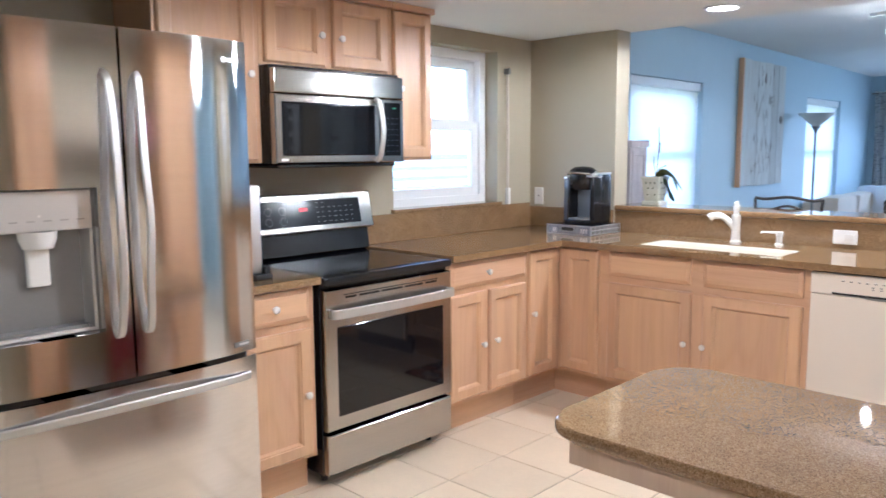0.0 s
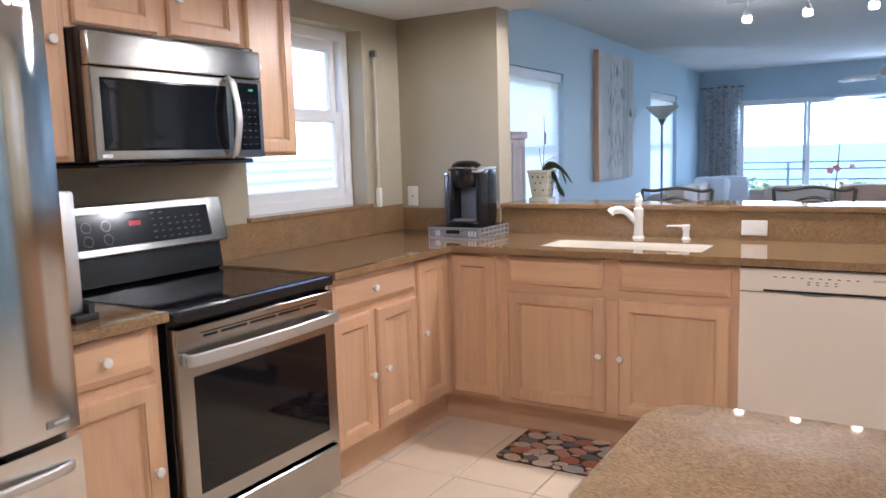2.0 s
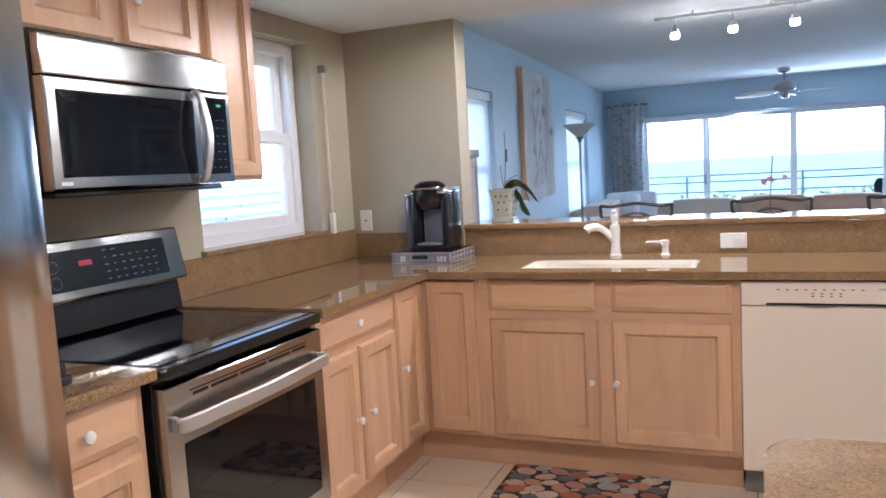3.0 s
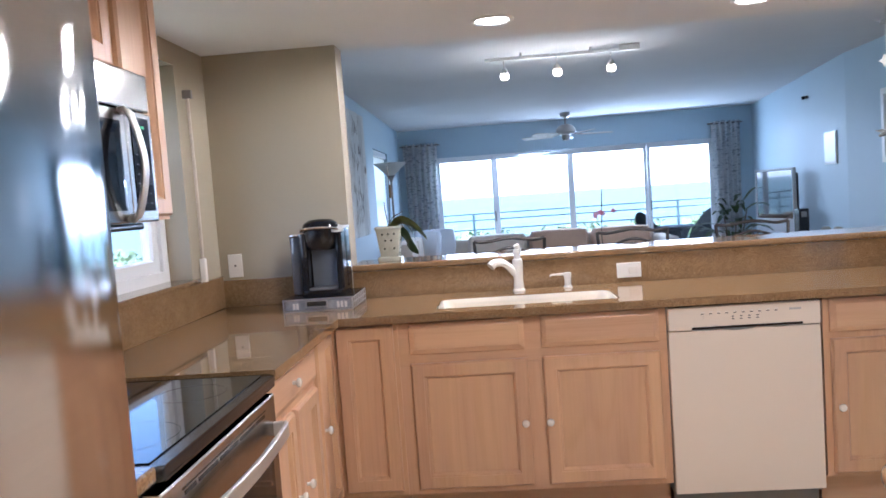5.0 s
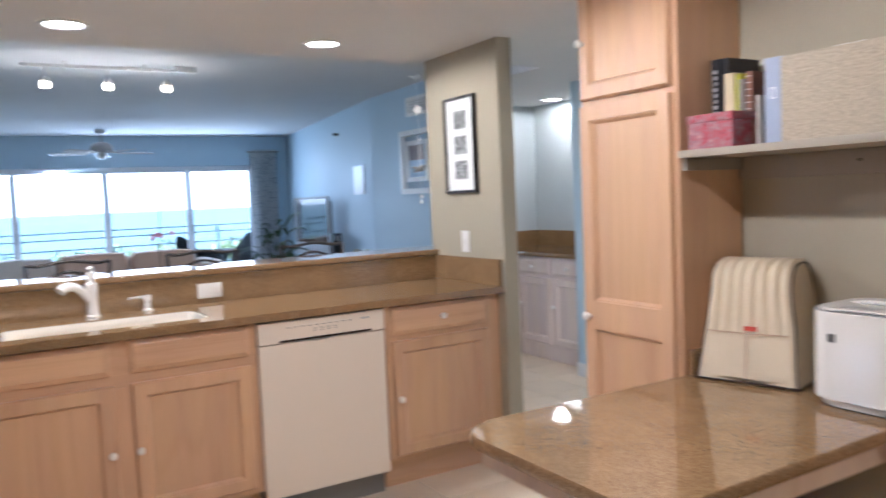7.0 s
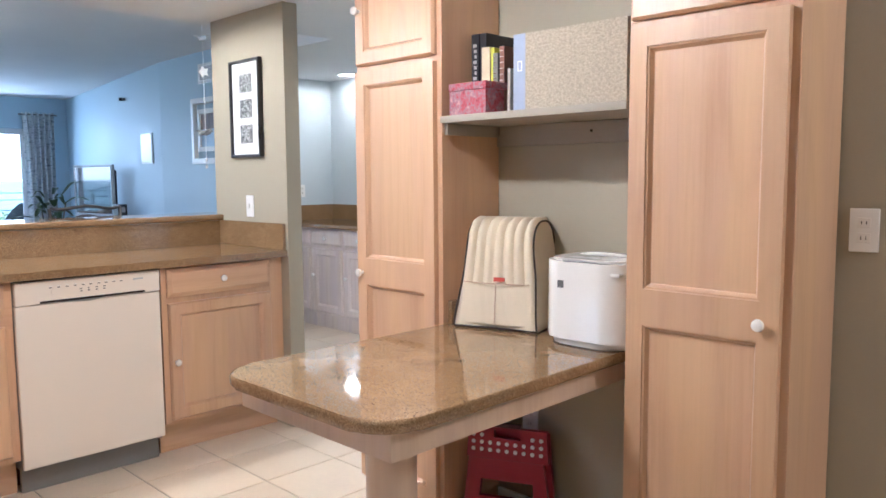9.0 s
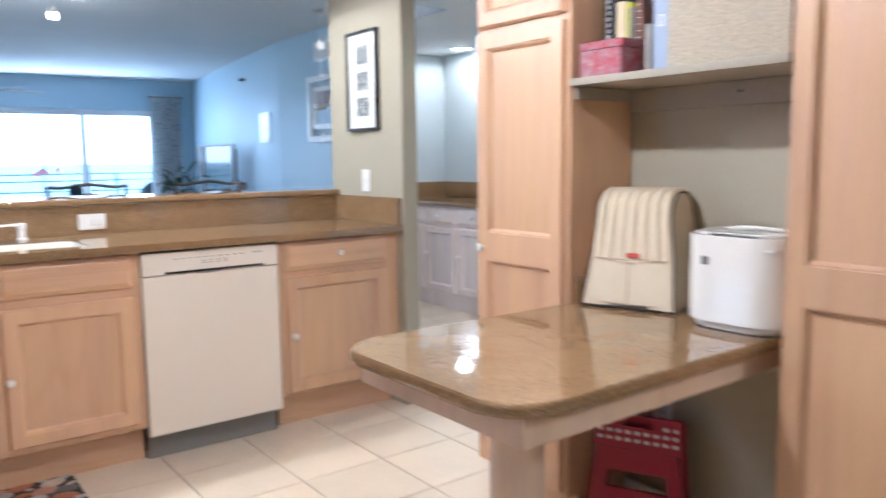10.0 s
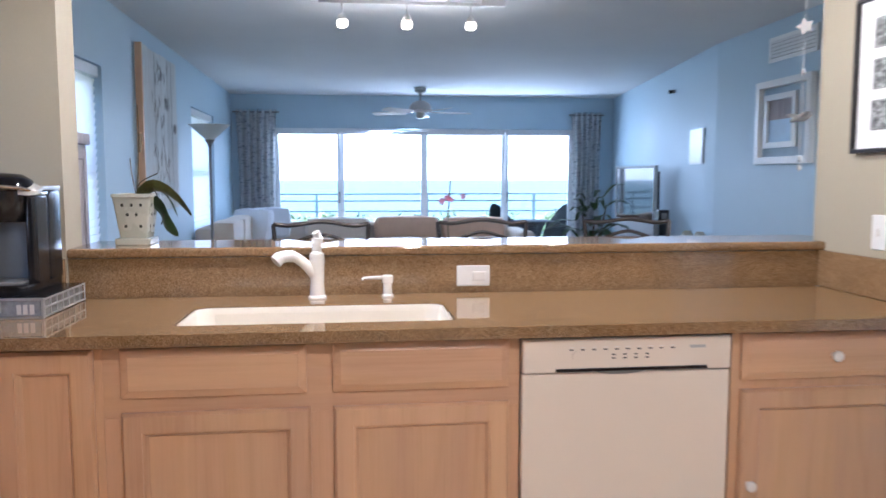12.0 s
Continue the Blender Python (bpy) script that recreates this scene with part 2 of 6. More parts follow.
PHOTO = material("grey photograph", (0.16, 0.16, 0.15), 0.35, scale=(60, 60, 60), stops=[(0.35, (0.03, 0.03, 0.03)), (0.5, (0.18, 0.18, 0.17)), (0.62, (0.5, 0.5, 0.48))])
WOOD_GREY = material("weathered grey wood", (0.36, 0.33, 0.34), 0.8, vary=0.25, scale=(20, 20, 2), bump=0.3)
DRIFT = material("weathered plank", (0.40, 0.40, 0.38), 0.85, scale=(8, 22, 3), fine=(60, 160, 20), bump=0.6, rand=0.12,
                 stops=[(0.26, (0.30, 0.26, 0.21)), (0.36, (0.54, 0.53, 0.50)), (0.56, (0.62, 0.64, 0.63)), (0.70, (0.74, 0.75, 0.73))])
LEAF = material("dark green leaf", (0.05, 0.085, 0.028), 0.32, vary=0.4, scale=(14, 14, 14))
LEAF_OLD = material("yellowing green leaf", (0.12, 0.12, 0.03), 0.35, vary=0.5, scale=(20, 20, 20))
PETAL = material("magenta petal", (0.55, 0.17, 0.25), 0.6)
STEM = material("brown stem", (0.10, 0.075, 0.04), 0.7)
POT_GREEN = material("pale glazed pot", (0.42, 0.42, 0.35), 0.25, vary=0.06)
HOLE = material("dark hole", (0.03, 0.03, 0.025), 0.9)
GLASS = pane("window glass")
BLIND = translucent("white blind cloth", (0.95, 0.96, 0.97), 0.8)
FROST = translucent("frosted lamp glass", (0.90, 0.89, 0.85), 0.55)
RAIL_BLUE = material("sea green rail paint", (0.28, 0.37, 0.39), 0.5)
WICKER = material("dark wicker", (0.035, 0.04, 0.038), 0.7, vary=0.3, scale=(80, 80, 80), bump=0.5)
BULB = glow("lit lamp lens", (1.0, 0.86, 0.66), 4.0)
SPOT_BULB = glow("lit spot glass", (1.0, 0.82, 0.58), 2.6)
CURTAIN = material("print curtain cloth", (0.45, 0.47, 0.48), 0.95, scale=(10, 10, 46), fine=(300, 300, 300), bump=0.2, world_space=True,
                   stops=[(0.38, (0.26, 0.29, 0.32)), (0.43, (0.58, 0.61, 0.63)), (0.48, (0.82, 0.83, 0.82)), (0.70, (0.88, 0.88, 0.86))])


# ---- building helpers ----
def part(name, bm, mat, parent=None, label="", smooth=False, m=None):
    """Links a bmesh as one mesh object, as a thing of its own or as a part under a thing or a part."""
    bmesh.ops.recalc_face_normals(bm, faces=bm.faces)
    me = bpy.data.meshes.new(name)
    bm.to_mesh(me)
    bm.free()
    me.materials.append(mat)
    if smooth:
        me.polygons.foreach_set("use_smooth", [True] * len(me.polygons))
        me.set_sharp_from_angle(angle=radians(40))
        whole = sum(p.area for p in me.polygons)
        for p in me.polygons:       # large plane faces stay plane
            if p.area > 0.13 * whole:
                p.use_smooth = False
    ob = new(name, me)
    if parent:
        ob.parent = parent
    if m is not None:
        ob.matrix_basis = m
    if label:
        ob["label"] = label
    return ob


def thing(name, m, label, category, group="", kind=""):
    ob = new(name)
    ob.empty_display_size = 0.05
    ob.matrix_basis = m
    return tagged(ob, label, category, group, kind)


def B():
    return bmesh.new()


def box(bm, x0, x1, y0, y1, z0, z1, bev=0.0, seg=2):
    r = bmesh.ops.create_cube(bm, size=1, matrix=Matrix.LocRotScale(((x0 + x1) / 2, (y0 + y1) / 2, (z0 + z1) / 2), None, (abs(x1 - x0), abs(y1 - y0), abs(z1 - z0))))
    if bev:
        edges = list({e for v in r["verts"] for e in v.link_edges})
        bmesh.ops.bevel(bm, geom=edges, offset=bev, segments=seg, profile=0.5, affect="EDGES")
    return bm


def boxed(name, mat, x0, x1, y0, y1, z0, z1, bev=0.0, parent=None, label="", seg=2, m=None):
    return part(name, box(B(), x0, x1, y0, y1, z0, z1, bev, seg), mat, parent, label, bev > 0, m)


def cyl(bm, p, q, r, r2=None, seg=16):
    p, q = Vector(p), Vector(q)
    d = q - p
    m = Matrix.Translation((p + q) / 2) @ d.to_track_quat("Z", "Y").to_matrix().to_4x4()
    bmesh.ops.create_cone(bm, cap_ends=True, segments=seg, radius1=r, radius2=r if r2 is None else r2, depth=d.length, matrix=m)
    return bm


def lathe(bm, prof, seg=20, m=Matrix()):
    """Turns a profile of (radius, height) about z."""
    rings = []
    for r, z in prof:
        if r < 1e-5:
            rings.append([bm.verts.new(m @ Vector((0, 0, z)))])
        else:
            rings.append([bm.verts.new(m @ Vector((r * math.cos(a), r * math.sin(a), z))) for a in (2 * math.pi * k / seg for k in range(seg))])
    for a, b in zip(rings, rings[1:]):
        for k in range(seg):
            k2 = (k + 1) % seg
            if len(a) == 1 and len(b) > 1:
                bm.faces.new((a[0], b[k], b[k2]))
            elif len(b) == 1 and len(a) > 1:
                bm.faces.new((a[k], b[0], a[k2]))
            elif len(a) > 1:
                bm.faces.new((a[k], b[k], b[k2], a[k2]))
    return bm


def tube(bm, pts, r, seg=10, flat=1.0, caps=True):
    """Sweeps a round (or flattened) section along points; r may be a list."""
    pts = [Vector(p) for p in pts]
    rs = r if isinstance(r, (list, tuple)) else [r] * len(pts)
    rings, up = [], None
    for i, p in enumerate(pts):
        d = (pts[min(i + 1, len(pts) - 1)] - pts[max(i - 1, 0)]).normalized()
        if up is None:
            up = Vector((0, 0, 1)) if abs(d.z) < 0.9 else Vector((0, 1, 0))
        side = d.cross(up).normalized()
        up = side.cross(d).normalized()
        rings.append([bm.verts.new(p + rs[i] * (math.cos(a) * side + flat * math.sin(a) * up)) for a in (2 * math.pi * k / seg for k in range(seg))])
    for a, b in zip(rings, rings[1:]):
        for k in range(seg):
            bm.faces.new((a[k], a[(k + 1) % seg], b[(k + 1) % seg], b[k]))
    if caps:
        bm.faces.new(rings[0][::-1])
        bm.faces.new(rings[-1])
    return bm


def curve_pts(ctrl, n=16):
    """Points on a smooth line through the control points."""
    c = [Vector(p) for p in ctrl]
    c = [2 * c[0] - c[1]] + c + [2 * c[-1] - c[-2]]
    out = []
    for i in range(1, len(c) - 2):
        for k in range(n):
            t = k / n
            a, b, d, e = c[i - 1], c[i], c[i + 1], c[i + 2]
            out.append(0.5 * (2 * b + (d - a) * t + (2 * a - 5 * b + 4 * d - e) * t * t + (3 * b - a - 3 * d + e) * t ** 3))
    out.append(c[-2])
    return out


def rings_rect(bm, x0, x1, z0, z1, prof, close=False):
    """Nested rectangles in the xz plane: prof holds (inset, y)."""
    loops = []
    for ins, y in prof:
        loops.append([bm.verts.new(v) for v in ((x0 + ins, y, z0 + ins), (x1 - ins, y, z0 + ins), (x1 - ins, y, z1 - ins), (x0 + ins, y, z1 - ins))])
    for a, b in zip(loops, loops[1:]):
        for k in range(4):
            bm.faces.new((a[k], a[(k + 1) % 4], b[(k + 1) % 4], b[k]))
    if close:
        bm.faces.new(loops[-1])
    return bm


def slab(bm, xs, ys, keep, z0, z1):
    """A slab of grid cells with only its outer faces."""
    grid = {}

    def v(i, j, z):
        if (i, j, z) not in grid:
            grid[i, j, z] = bm.verts.new((xs[i], ys[j], z))
        return grid[i, j, z]
    cells = {(i, j) for i in range(len(xs) - 1) for j in range(len(ys) - 1) if keep(i, j)}
    for i, j in cells:
        bm.faces.new((v(i, j, z1), v(i + 1, j, z1), v(i + 1, j + 1, z1), v(i, j + 1, z1)))
        bm.faces.new((v(i, j, z0), v(i, j + 1, z0), v(i + 1, j + 1, z0), v(i + 1, j, z0)))
        for a, b, n in (((i, j), (i + 1, j), (i, j - 1)), ((i + 1, j), (i + 1, j + 1), (i + 1, j)), ((i + 1, j + 1), (i, j + 1), (i, j + 1)), ((i, j + 1), (i, j), (i - 1, j))):
            if n not in cells:
                bm.faces.new((v(*a, z0), v(*b, z0), v(*b, z1), v(*a, z1)))
    return bm


def prism(bm, outline, z0, z1, bev=0.0, seg=3):
    """An upright prism on an outline of (x, y) points, its upper and lower rims rounded."""
    lo = [bm.verts.new((x, y, z0)) for x, y in outline]
    hi = [bm.verts.new((x, y, z1)) for x, y in outline]
    n = len(outline)
    top, bot = bm.faces.new(hi), bm.faces.new(lo[::-1])
    for k in range(n):
        bm.faces.new((lo[k], lo[(k + 1) % n], hi[(k + 1) % n], hi[k]))
    if bev:
        bmesh.ops.bevel(bm, geom=list(top.edges) + list(bot.edges), offset=bev, segments=seg, profile=0.5, affect="EDGES")
    return bm


def rounded(x0, x1, y0, y1, r, corners=(1, 1, 1, 1), n=8):
    """Outline of a rectangle with some corners rounded: x0y0, x1y0, x1y1, x0y1."""
    out = []
    for (cx, cy, sx, sy, a0), on in zip(((x0, y0, 1, 1, 180), (x1, y0, -1, 1, 270), (x1, y1, -1, -1, 0), (x0, y1, 1, -1, 90)), corners):
        if on:
            for k in range(n + 1):
                a = radians(a0 + 90 * k / n)
                out.append((cx + sx * r + r * math.cos(a), cy + sy * r + r * math.sin(a)))
        else:
            out.append((cx, cy))
    return out


def wall(name, mat, axis, at, thick, a0, a1, z0, z1, holes=()):
    """A wall of real thickness along an axis with openings (a0, a1, z0, z1) cut through it. axis 'x' runs along x at y = at."""
    us = sorted({a0, a1, *[h[k] for h in holes for k in (0, 1)]})
    ws = sorted({z0, z1, *[h[k] for h in holes for k in (2, 3)]})
    bm = slab(B(), us, ws, lambda i, j: not any(h[0] <= us[i] and us[i + 1] <= h[1] and h[2] <= ws[j] and ws[j + 1] <= h[3] for h in holes), 0, thick)
    if axis == "x":
        m = Matrix(((1, 0, 0, 0), (0, 0, 1, at), (0, 1, 0, 0), (0, 0, 0, 1)))
    else:
        m = Matrix(((0, 0, 1, at), (1, 0, 0, 0), (0, 1, 0, 0), (0, 0, 0, 1)))
    bmesh.ops.transform(bm, matrix=m, verts=bm.verts)
    return tagged(part(name, bm, mat), kind="structure")


# ---- structure ----
ZC, ZB, ZT = 2.165, 0.928, 1.092        # kitchen ceiling, worktop, bar top
XW, YB = -3.27, 5.04                      # window wall, wall behind the sink
XR = 0.035                                # pantry wall
floor = tagged(boxed("floor", GROUT, -3.6, 3.2, -1.8, 13.2, -0.12, -0.004), "cream ceramic tile floor with thin grey joints", "floor", kind="structure")

# window wall of the kitchen, with the window's opening
WIN = (3.77, 4.69, 1.10, 2.065)
wall("wall_west", OLIVE, "y", XW - 0.2, 0.2, -1.4, 5.20, 0, 2.6, [WIN])
wall("wall_column", OLIVE, "x", YB, 0.15, XW, -2.61, 0, 2.6)
wall("wall_bar", BLUE, "x", 5.075, 0.115, -2.61, XR, 0, 1.06)
wall("wall_stub", OLIVE, "y", XR, 0.085, 4.405, 5.118, 0, 2.4)
wall("wall_pantry", OLIVE, "y", XR + 0.004, 0.1, 1.30, 3.45, 0, 2.4)
wall("wall_south", OLIVE, "x", -1.5, 0.1, XW, 1.6, 0, 2.4)
wall("wall_hall", OLIVE, "y", 1.5, 0.1, -1.4, 1.28, 0, 2.4)
wall("wall_hall_end", OLIVE, "x", 1.28, 0.1, 0.14, 1.6, 0, 2.4)
# side room seen through the passage
wall("wall_nook_back", NOOK, "x", 7.0, 0.1, 1.62, 2.4, 0, 2.4)
wall("wall_nook_front", NOOK, "y", 1.50, 0.12, 6.75, 6.999, 0, 2.4)
wall("wall_nook_side", NOOK, "y", 2.28, 0.1, 5.65, 7.0, 0, 2.4)
wall("wall_nook_end", BLUE, "x", 5.47, 0.18, 1.575, 2.5, 0, 2.4)
wall("wall_nook_south", BLUE, "x", 3.45, 0.1, 0.145, 2.4, 0, 2.4)
wall("wall_nook_east", BLUE, "y", 2.4, 0.1, 3.45, 5.47, 0, 2.4)
# living room
LW = [(6.38, 7.68, 0.70, 2.045), (10.43, 11.67, 0.70, 2.045)]
XL = -3.29                                # west wall of the living room
wall("wall_living_west", BLUE, "y", XL - 0.2, 0.2, 5.20, 13.0, 0, 2.75, LW)
GX0, GX1, GZ = -2.745, 1.45, 2.005
wall("wall_living_north", BLUE, "x", 13.0, 0.2, -3.49, 2.3, 0, 2.75, [(GX0, GX1, 0.02, GZ)])
bm = B()
prism(bm, [(2.0, 13.0), (1.49, 8.87), (1.50, 7.0), (1.62, 7.0), (1.61, 8.85), (2.12, 13.0)], 0, 2.75)
tagged(part("wall_living_east", bm, BLUE), kind="structure")

# ceilings: the lower kitchen one ends over the bar, the living room's is higher
tagged(boxed("ceiling_kitchen", CEIL, -3.27, XR + 0.09, -1.5, 5.205, ZC, ZC + 0.44), kind="structure")
tagged(part("ceiling_hall", prism(B(), [(XR + 0.09, -1.5), (2.5, -1.5), (2.5, 7.0), (1.55, 7.0), (1.55, 6.5), (0.94, 6.5), (0.94, 5.2), (XR + 0.09, 5.2)], ZC + 0.025, ZC + 0.3), CEIL), kind="structure")
bm = B()
lo = [bm.verts.new(v) for v in ((-3.5, 5.20, 2.525), (2.2, 5.20, 2.525), (2.2, 13.1, 2.446), (-3.5, 13.1, 2.446))]
hi = [bm.verts.new(v.co + Vector((0, 0, 0.2))) for v in lo]
bm.faces.new(lo[::-1]), bm.faces.new(hi)
for k in range(4):
    bm.faces.new((lo[k], lo[(k + 1) % 4], hi[(k + 1) % 4], hi[k]))
tagged(part("ceiling_living", bm, CEIL), kind="structure")
tagged(boxed("baseboard", TRIM, XR - 0.014, XR, 2.267, 2.995, 0, 0.095, 0.004), "white painted baseboard", "baseboard", kind="structure")
tagged(boxed("baseboard", TRIM, 1.56, 1.9, 5.455, 5.468, 0, 0.10, 0.004), "white painted baseboard", "baseboard", kind="structure")
tagged(boxed("baseboard", TRIM, 1.56, 1.573, 5.455, 5.655, 0, 0.10, 0.004), "white painted baseboard", "baseboard", kind="structure")


# ---- cabinets ----
KNOB = [(0.0, 0.0), (0.007, 0.0), (0.006, 0.008), (0.0075, 0.012), (0.0145, 0.016), (0.0165, 0.021), (0.0145, 0.027), (0.008, 0.0305), (0.0, 0.031)]
DOOR_PROF = [(0, 0), (0, -0.013), (0.007, -0.0215), (0.051, -0.0215), (0.052, -0.0170), (0.057, -0.0160), (0.064, -0.0050), (0.069, -0.0020)]
DRAW_PROF = [(0, 0), (0, -0.0110), (0.003, -0.0135), (0.019, -0.0205), (0.021, -0.0222)]
to_front = pose(0, 0, 0, 90)


def knob(parent, x, z, y=-0.0215):
    return part("knob", lathe(B(), KNOB, 14), CERAMIC, parent, "white ceramic knob", True, Matrix.Translation((x, y, z)) @ to_front)


def door(parent, x0, x1, z0, z1, kn=None, split=None, mat=None):
    mat = mat or WOOD
    bm = B()
    cuts = [z0, split, z1] if split else [z0, z1]
    for a, b in zip(cuts, cuts[1:]):
        rings_rect(bm, x0, x1, a, b, [(0, 0), (0, -0.0215)] + DOOR_PROF[3:] if split else DOOR_PROF)
    d = part("door", bm, mat, parent)
    for a, b in zip(cuts, cuts[1:]):
        bm = B()
        rings_rect(bm, x0 + 0.066, x1 - 0.066, a + 0.066, b - 0.066, [(0, 0.0), (0, -0.0035), (0.001, -0.0040)], True)
        part("panel", bm, mat, d)
    if kn:
        knob(d, *kn)
    return d


def drawer(parent, x0, x1, z0, z1, kn=None, mat=None):
    d = part("drawer_front", rings_rect(B(), x0, x1, z0, z1, DRAW_PROF, True), mat or WOOD_H, parent)
    if kn:
        knob(d, *kn)
    return d


def cabinet(name, m, w, depth, z0, z1, label, toe=True, mat=None, group="kitchen cabinets"):
    """A carcass whose face stands at local y = 0; x runs to the right and y into the cabinet."""
    c = thing(name, m, label, "cabinet", group)
    boxed("body", mat or WOOD, 0, w, 0, depth, z0, z1, 0.0015, c)
    if toe:
        boxed("toe_kick", mat or WOOD_H, 0.001, w - 0.001, 0.075, depth - 0.02, 0.0, z0 - 0.001, 0, c)
    return c


def at_left(y):     # runs along the window wall, faces +x
    return pose(-2.62, y, 0, 0, 0, 90)


def at_sink(x):     # runs under the bar, faces -y
    return pose(x, 4.47, 0)


def at_pantry(y):   # faces -x
    return pose(-0.27, y, 0, 0, 0, -90)


TOE, TOP = 0.155, 0.893
c = cabinet("base_cabinet", at_left(2.325), 0.39, 0.62, TOE, TOP, "narrow pickled maple base cabinet between fridge and range")
drawer(c, 0.012, 0.361, 0.750, 0.885, (0.184, 0.820))
door(c, 0.012, 0.361, 0.172, 0.715, (0.330, 0.440))
c = cabinet("base_cabinet", at_left(3.513), 0.637, 0.62, TOE, TOP, "pickled maple base cabinet with one drawer and two doors")
drawer(c, 0.015, 0.622, 0.752, 0.885, (0.287, 0.819))
door(c, 0.015, 0.290, 0.178, 0.720, (0.250, 0.444))
door(c, 0.317, 0.622, 0.178, 0.720, (0.357, 0.448))
c = cabinet("corner_cabinet", at_left(4.151), 0.339, 0.62, TOE, TOP, "pickled maple corner cabinet with two doors meeting at an angle")
door(c, 0.014, 0.274, 0.178, 0.882, (0.040, 0.534))
corner = c
# its other face, in line with the sink cabinet: local frame of the left run turned by a quarter
bm = box(B(), -0.0, 0.2895, 0.0, 0.30, TOE, TOP, 0.0015)
side = part("side_body", bm, WOOD, corner, m=Matrix.Translation((0.3195, 0.0, 0)) @ pose(0, 0, 0, 0, 0, -90))
bm = rings_rect(B(), 0.028, 0.270, 0.178, 0.882, DOOR_PROF)
d = part("door", bm, WOOD, corner, m=side.matrix_basis.copy())
part("panel", rings_rect(B(), 0.094, 0.204, 0.244, 0.816, [(0, 0.0), (0, -0.0035), (0.001, -0.0040)], True), WOOD, d)
boxed("toe_kick", WOOD_H, 0.3385, 0.42, 0.075, 0.1, 0, TOE - 0.001, 0, corner)
part("toe_kick", box(B(), -0.09, 0.2895, 0.075, 0.1, 0, TOE - 0.001), WOOD_H, corner, m=side.matrix_basis.copy())

c = cabinet("sink_cabinet", at_sink(-2.330), 1.099, 0.55, TOE, 0.70, "pickled maple sink cabinet with two false drawers and two doors")
boxed("rail", WOOD_H, 0.0, 1.099, 0.0, 0.02, 0.7005, TOP, 0.0, c)
drawer(c, 0.047, 0.521, 0.754, 0.884)
drawer(c, 0.590, 1.067, 0.754, 0.886)
door(c, 0.046, 0.530, 0.180, 0.714, (0.506, 0.448))
door(c, 0.592, 1.067, 0.180, 0.714, (0.607, 0.448))
c = cabinet("base_cabinet", at_sink(-0.615), 0.648, 0.55, TOE, TOP, "pickled maple base cabinet beside the dishwasher")
drawer(c, 0.024, 0.570, 0.750, 0.884, (0.297, 0.819))
door(c, 0.026, 0.570, 0.172, 0.722, (0.050, 0.448))


def upper(y, w, z0, label, doors):
    c = thing("wall_cabinet", pose(-2.94, y, 0, 0, 0, 90), label, "cabinet", "wall cabinets")
    boxed("body", WOOD, 0, w, 0, 0.33, z0, ZC - 0.002, 0.0015, c)
    boxed("crown", WOOD_H, -0.001, w + 0.001, -0.034, -0.0005, ZC - 0.034, ZC - 0.003, 0.006, c)
    for x0, x1, kn in doors:
        door(c, x0, x1, z0 + 0.012, ZC - 0.040, kn)
    return c


upper(2.235, 0.468, 1.388, "pickled maple wall cabinet beside the fridge", [(0.015, 0.440, (0.405, 1.76))])
upper(2.704, 0.748, 1.808, "short pickled maple wall cabinet over the microwave", [(0.022, 0.343, (0.310, 1.955)), (0.391, 0.727, (0.425, 1.950))])
upper(3.453, 0.296, 1.388, "tall pickled maple wall cabinet beside the window", [(0.020, 0.280, (0.045, 1.745))])


def pantry(y1, w, label, kn_x):
    c = thing("pantry_cabinet", at_pantry(y1), label, "cabinet", "pantry cabinets")
    boxed("body", WOOD, 0, w, 0, 0.302, 0.10, ZC - 0.002, 0.002, c)
    boxed("toe_kick", WOOD_H, 0.001, w - 0.001, 0.05, 0.29, 0, 0.099, 0, c)
    door(c, 0.012, w - 0.022, 0.115, 1.692, (kn_x, 0.930), split=0.935)
    door(c, 0.012, w - 0.022, 1.715, ZC - 0.03, (kn_x, 1.915))
    return c


pantry(3.453, 0.456, "tall pickled maple pantry cabinet beside the passage", 0.040)
pantry(2.265, 0.455, "tall pickled maple pantry cabinet at the end of the table", 0.390)

# ---- worktops ----
SX0, SX1, SY0, SY1 = -2.168, -1.398, 4.530, 4.845
xs, ys = [XW, -2.565, SX0, SX1, XR - 0.001], [3.512, 4.415, SY0, SY1, YB - 0.001]
bm = slab(B(), xs, ys, lambda i, j: (i == 0 or j > 0) and not (i == 2 and j == 2), 0.896, ZB)
bmesh.ops.bevel(bm, geom=[e for e in bm.edges if e.is_manifold and e.calc_face_angle(0) > 1 and min(v.co.z for v in e.verts) > ZB - 0.001], offset=0.006, segments=3, affect="EDGES")
top = thing("worktop", pose(0, 0, 0), "polished brown speckled granite worktop round the corner", "worktop")
part("slab", bm, GRANITE, top, smooth=True)
boxed("backsplash", GRANITE, XW + 0.001, XW + 0.021, 3.512, YB - 0.022, ZB, 1.086, 0.003, top)
boxed("backsplash", GRANITE, XW + 0.001, -2.612, YB - 0.021, YB - 0.001, ZB, 1.062, 0.003, top)
boxed("backsplash", GRANITE, -2.611, XR - 0.021, YB + 0.012, YB + 0.034, ZB - 0.03, 1.059, 0.0, top)
boxed("backsplash", GRANITE, XR - 0.020, XR - 0.001, 4.425, YB + 0.03, ZB, 1.062, 0.003, top)
small = thing("worktop", pose(0, 0, 0), "small brown granite worktop between fridge and range", "worktop")
boxed("slab", GRANITE, XW + 0.001, -2.565, 2.325, 2.722, 0.896, ZB, 0.006, small, seg=3)
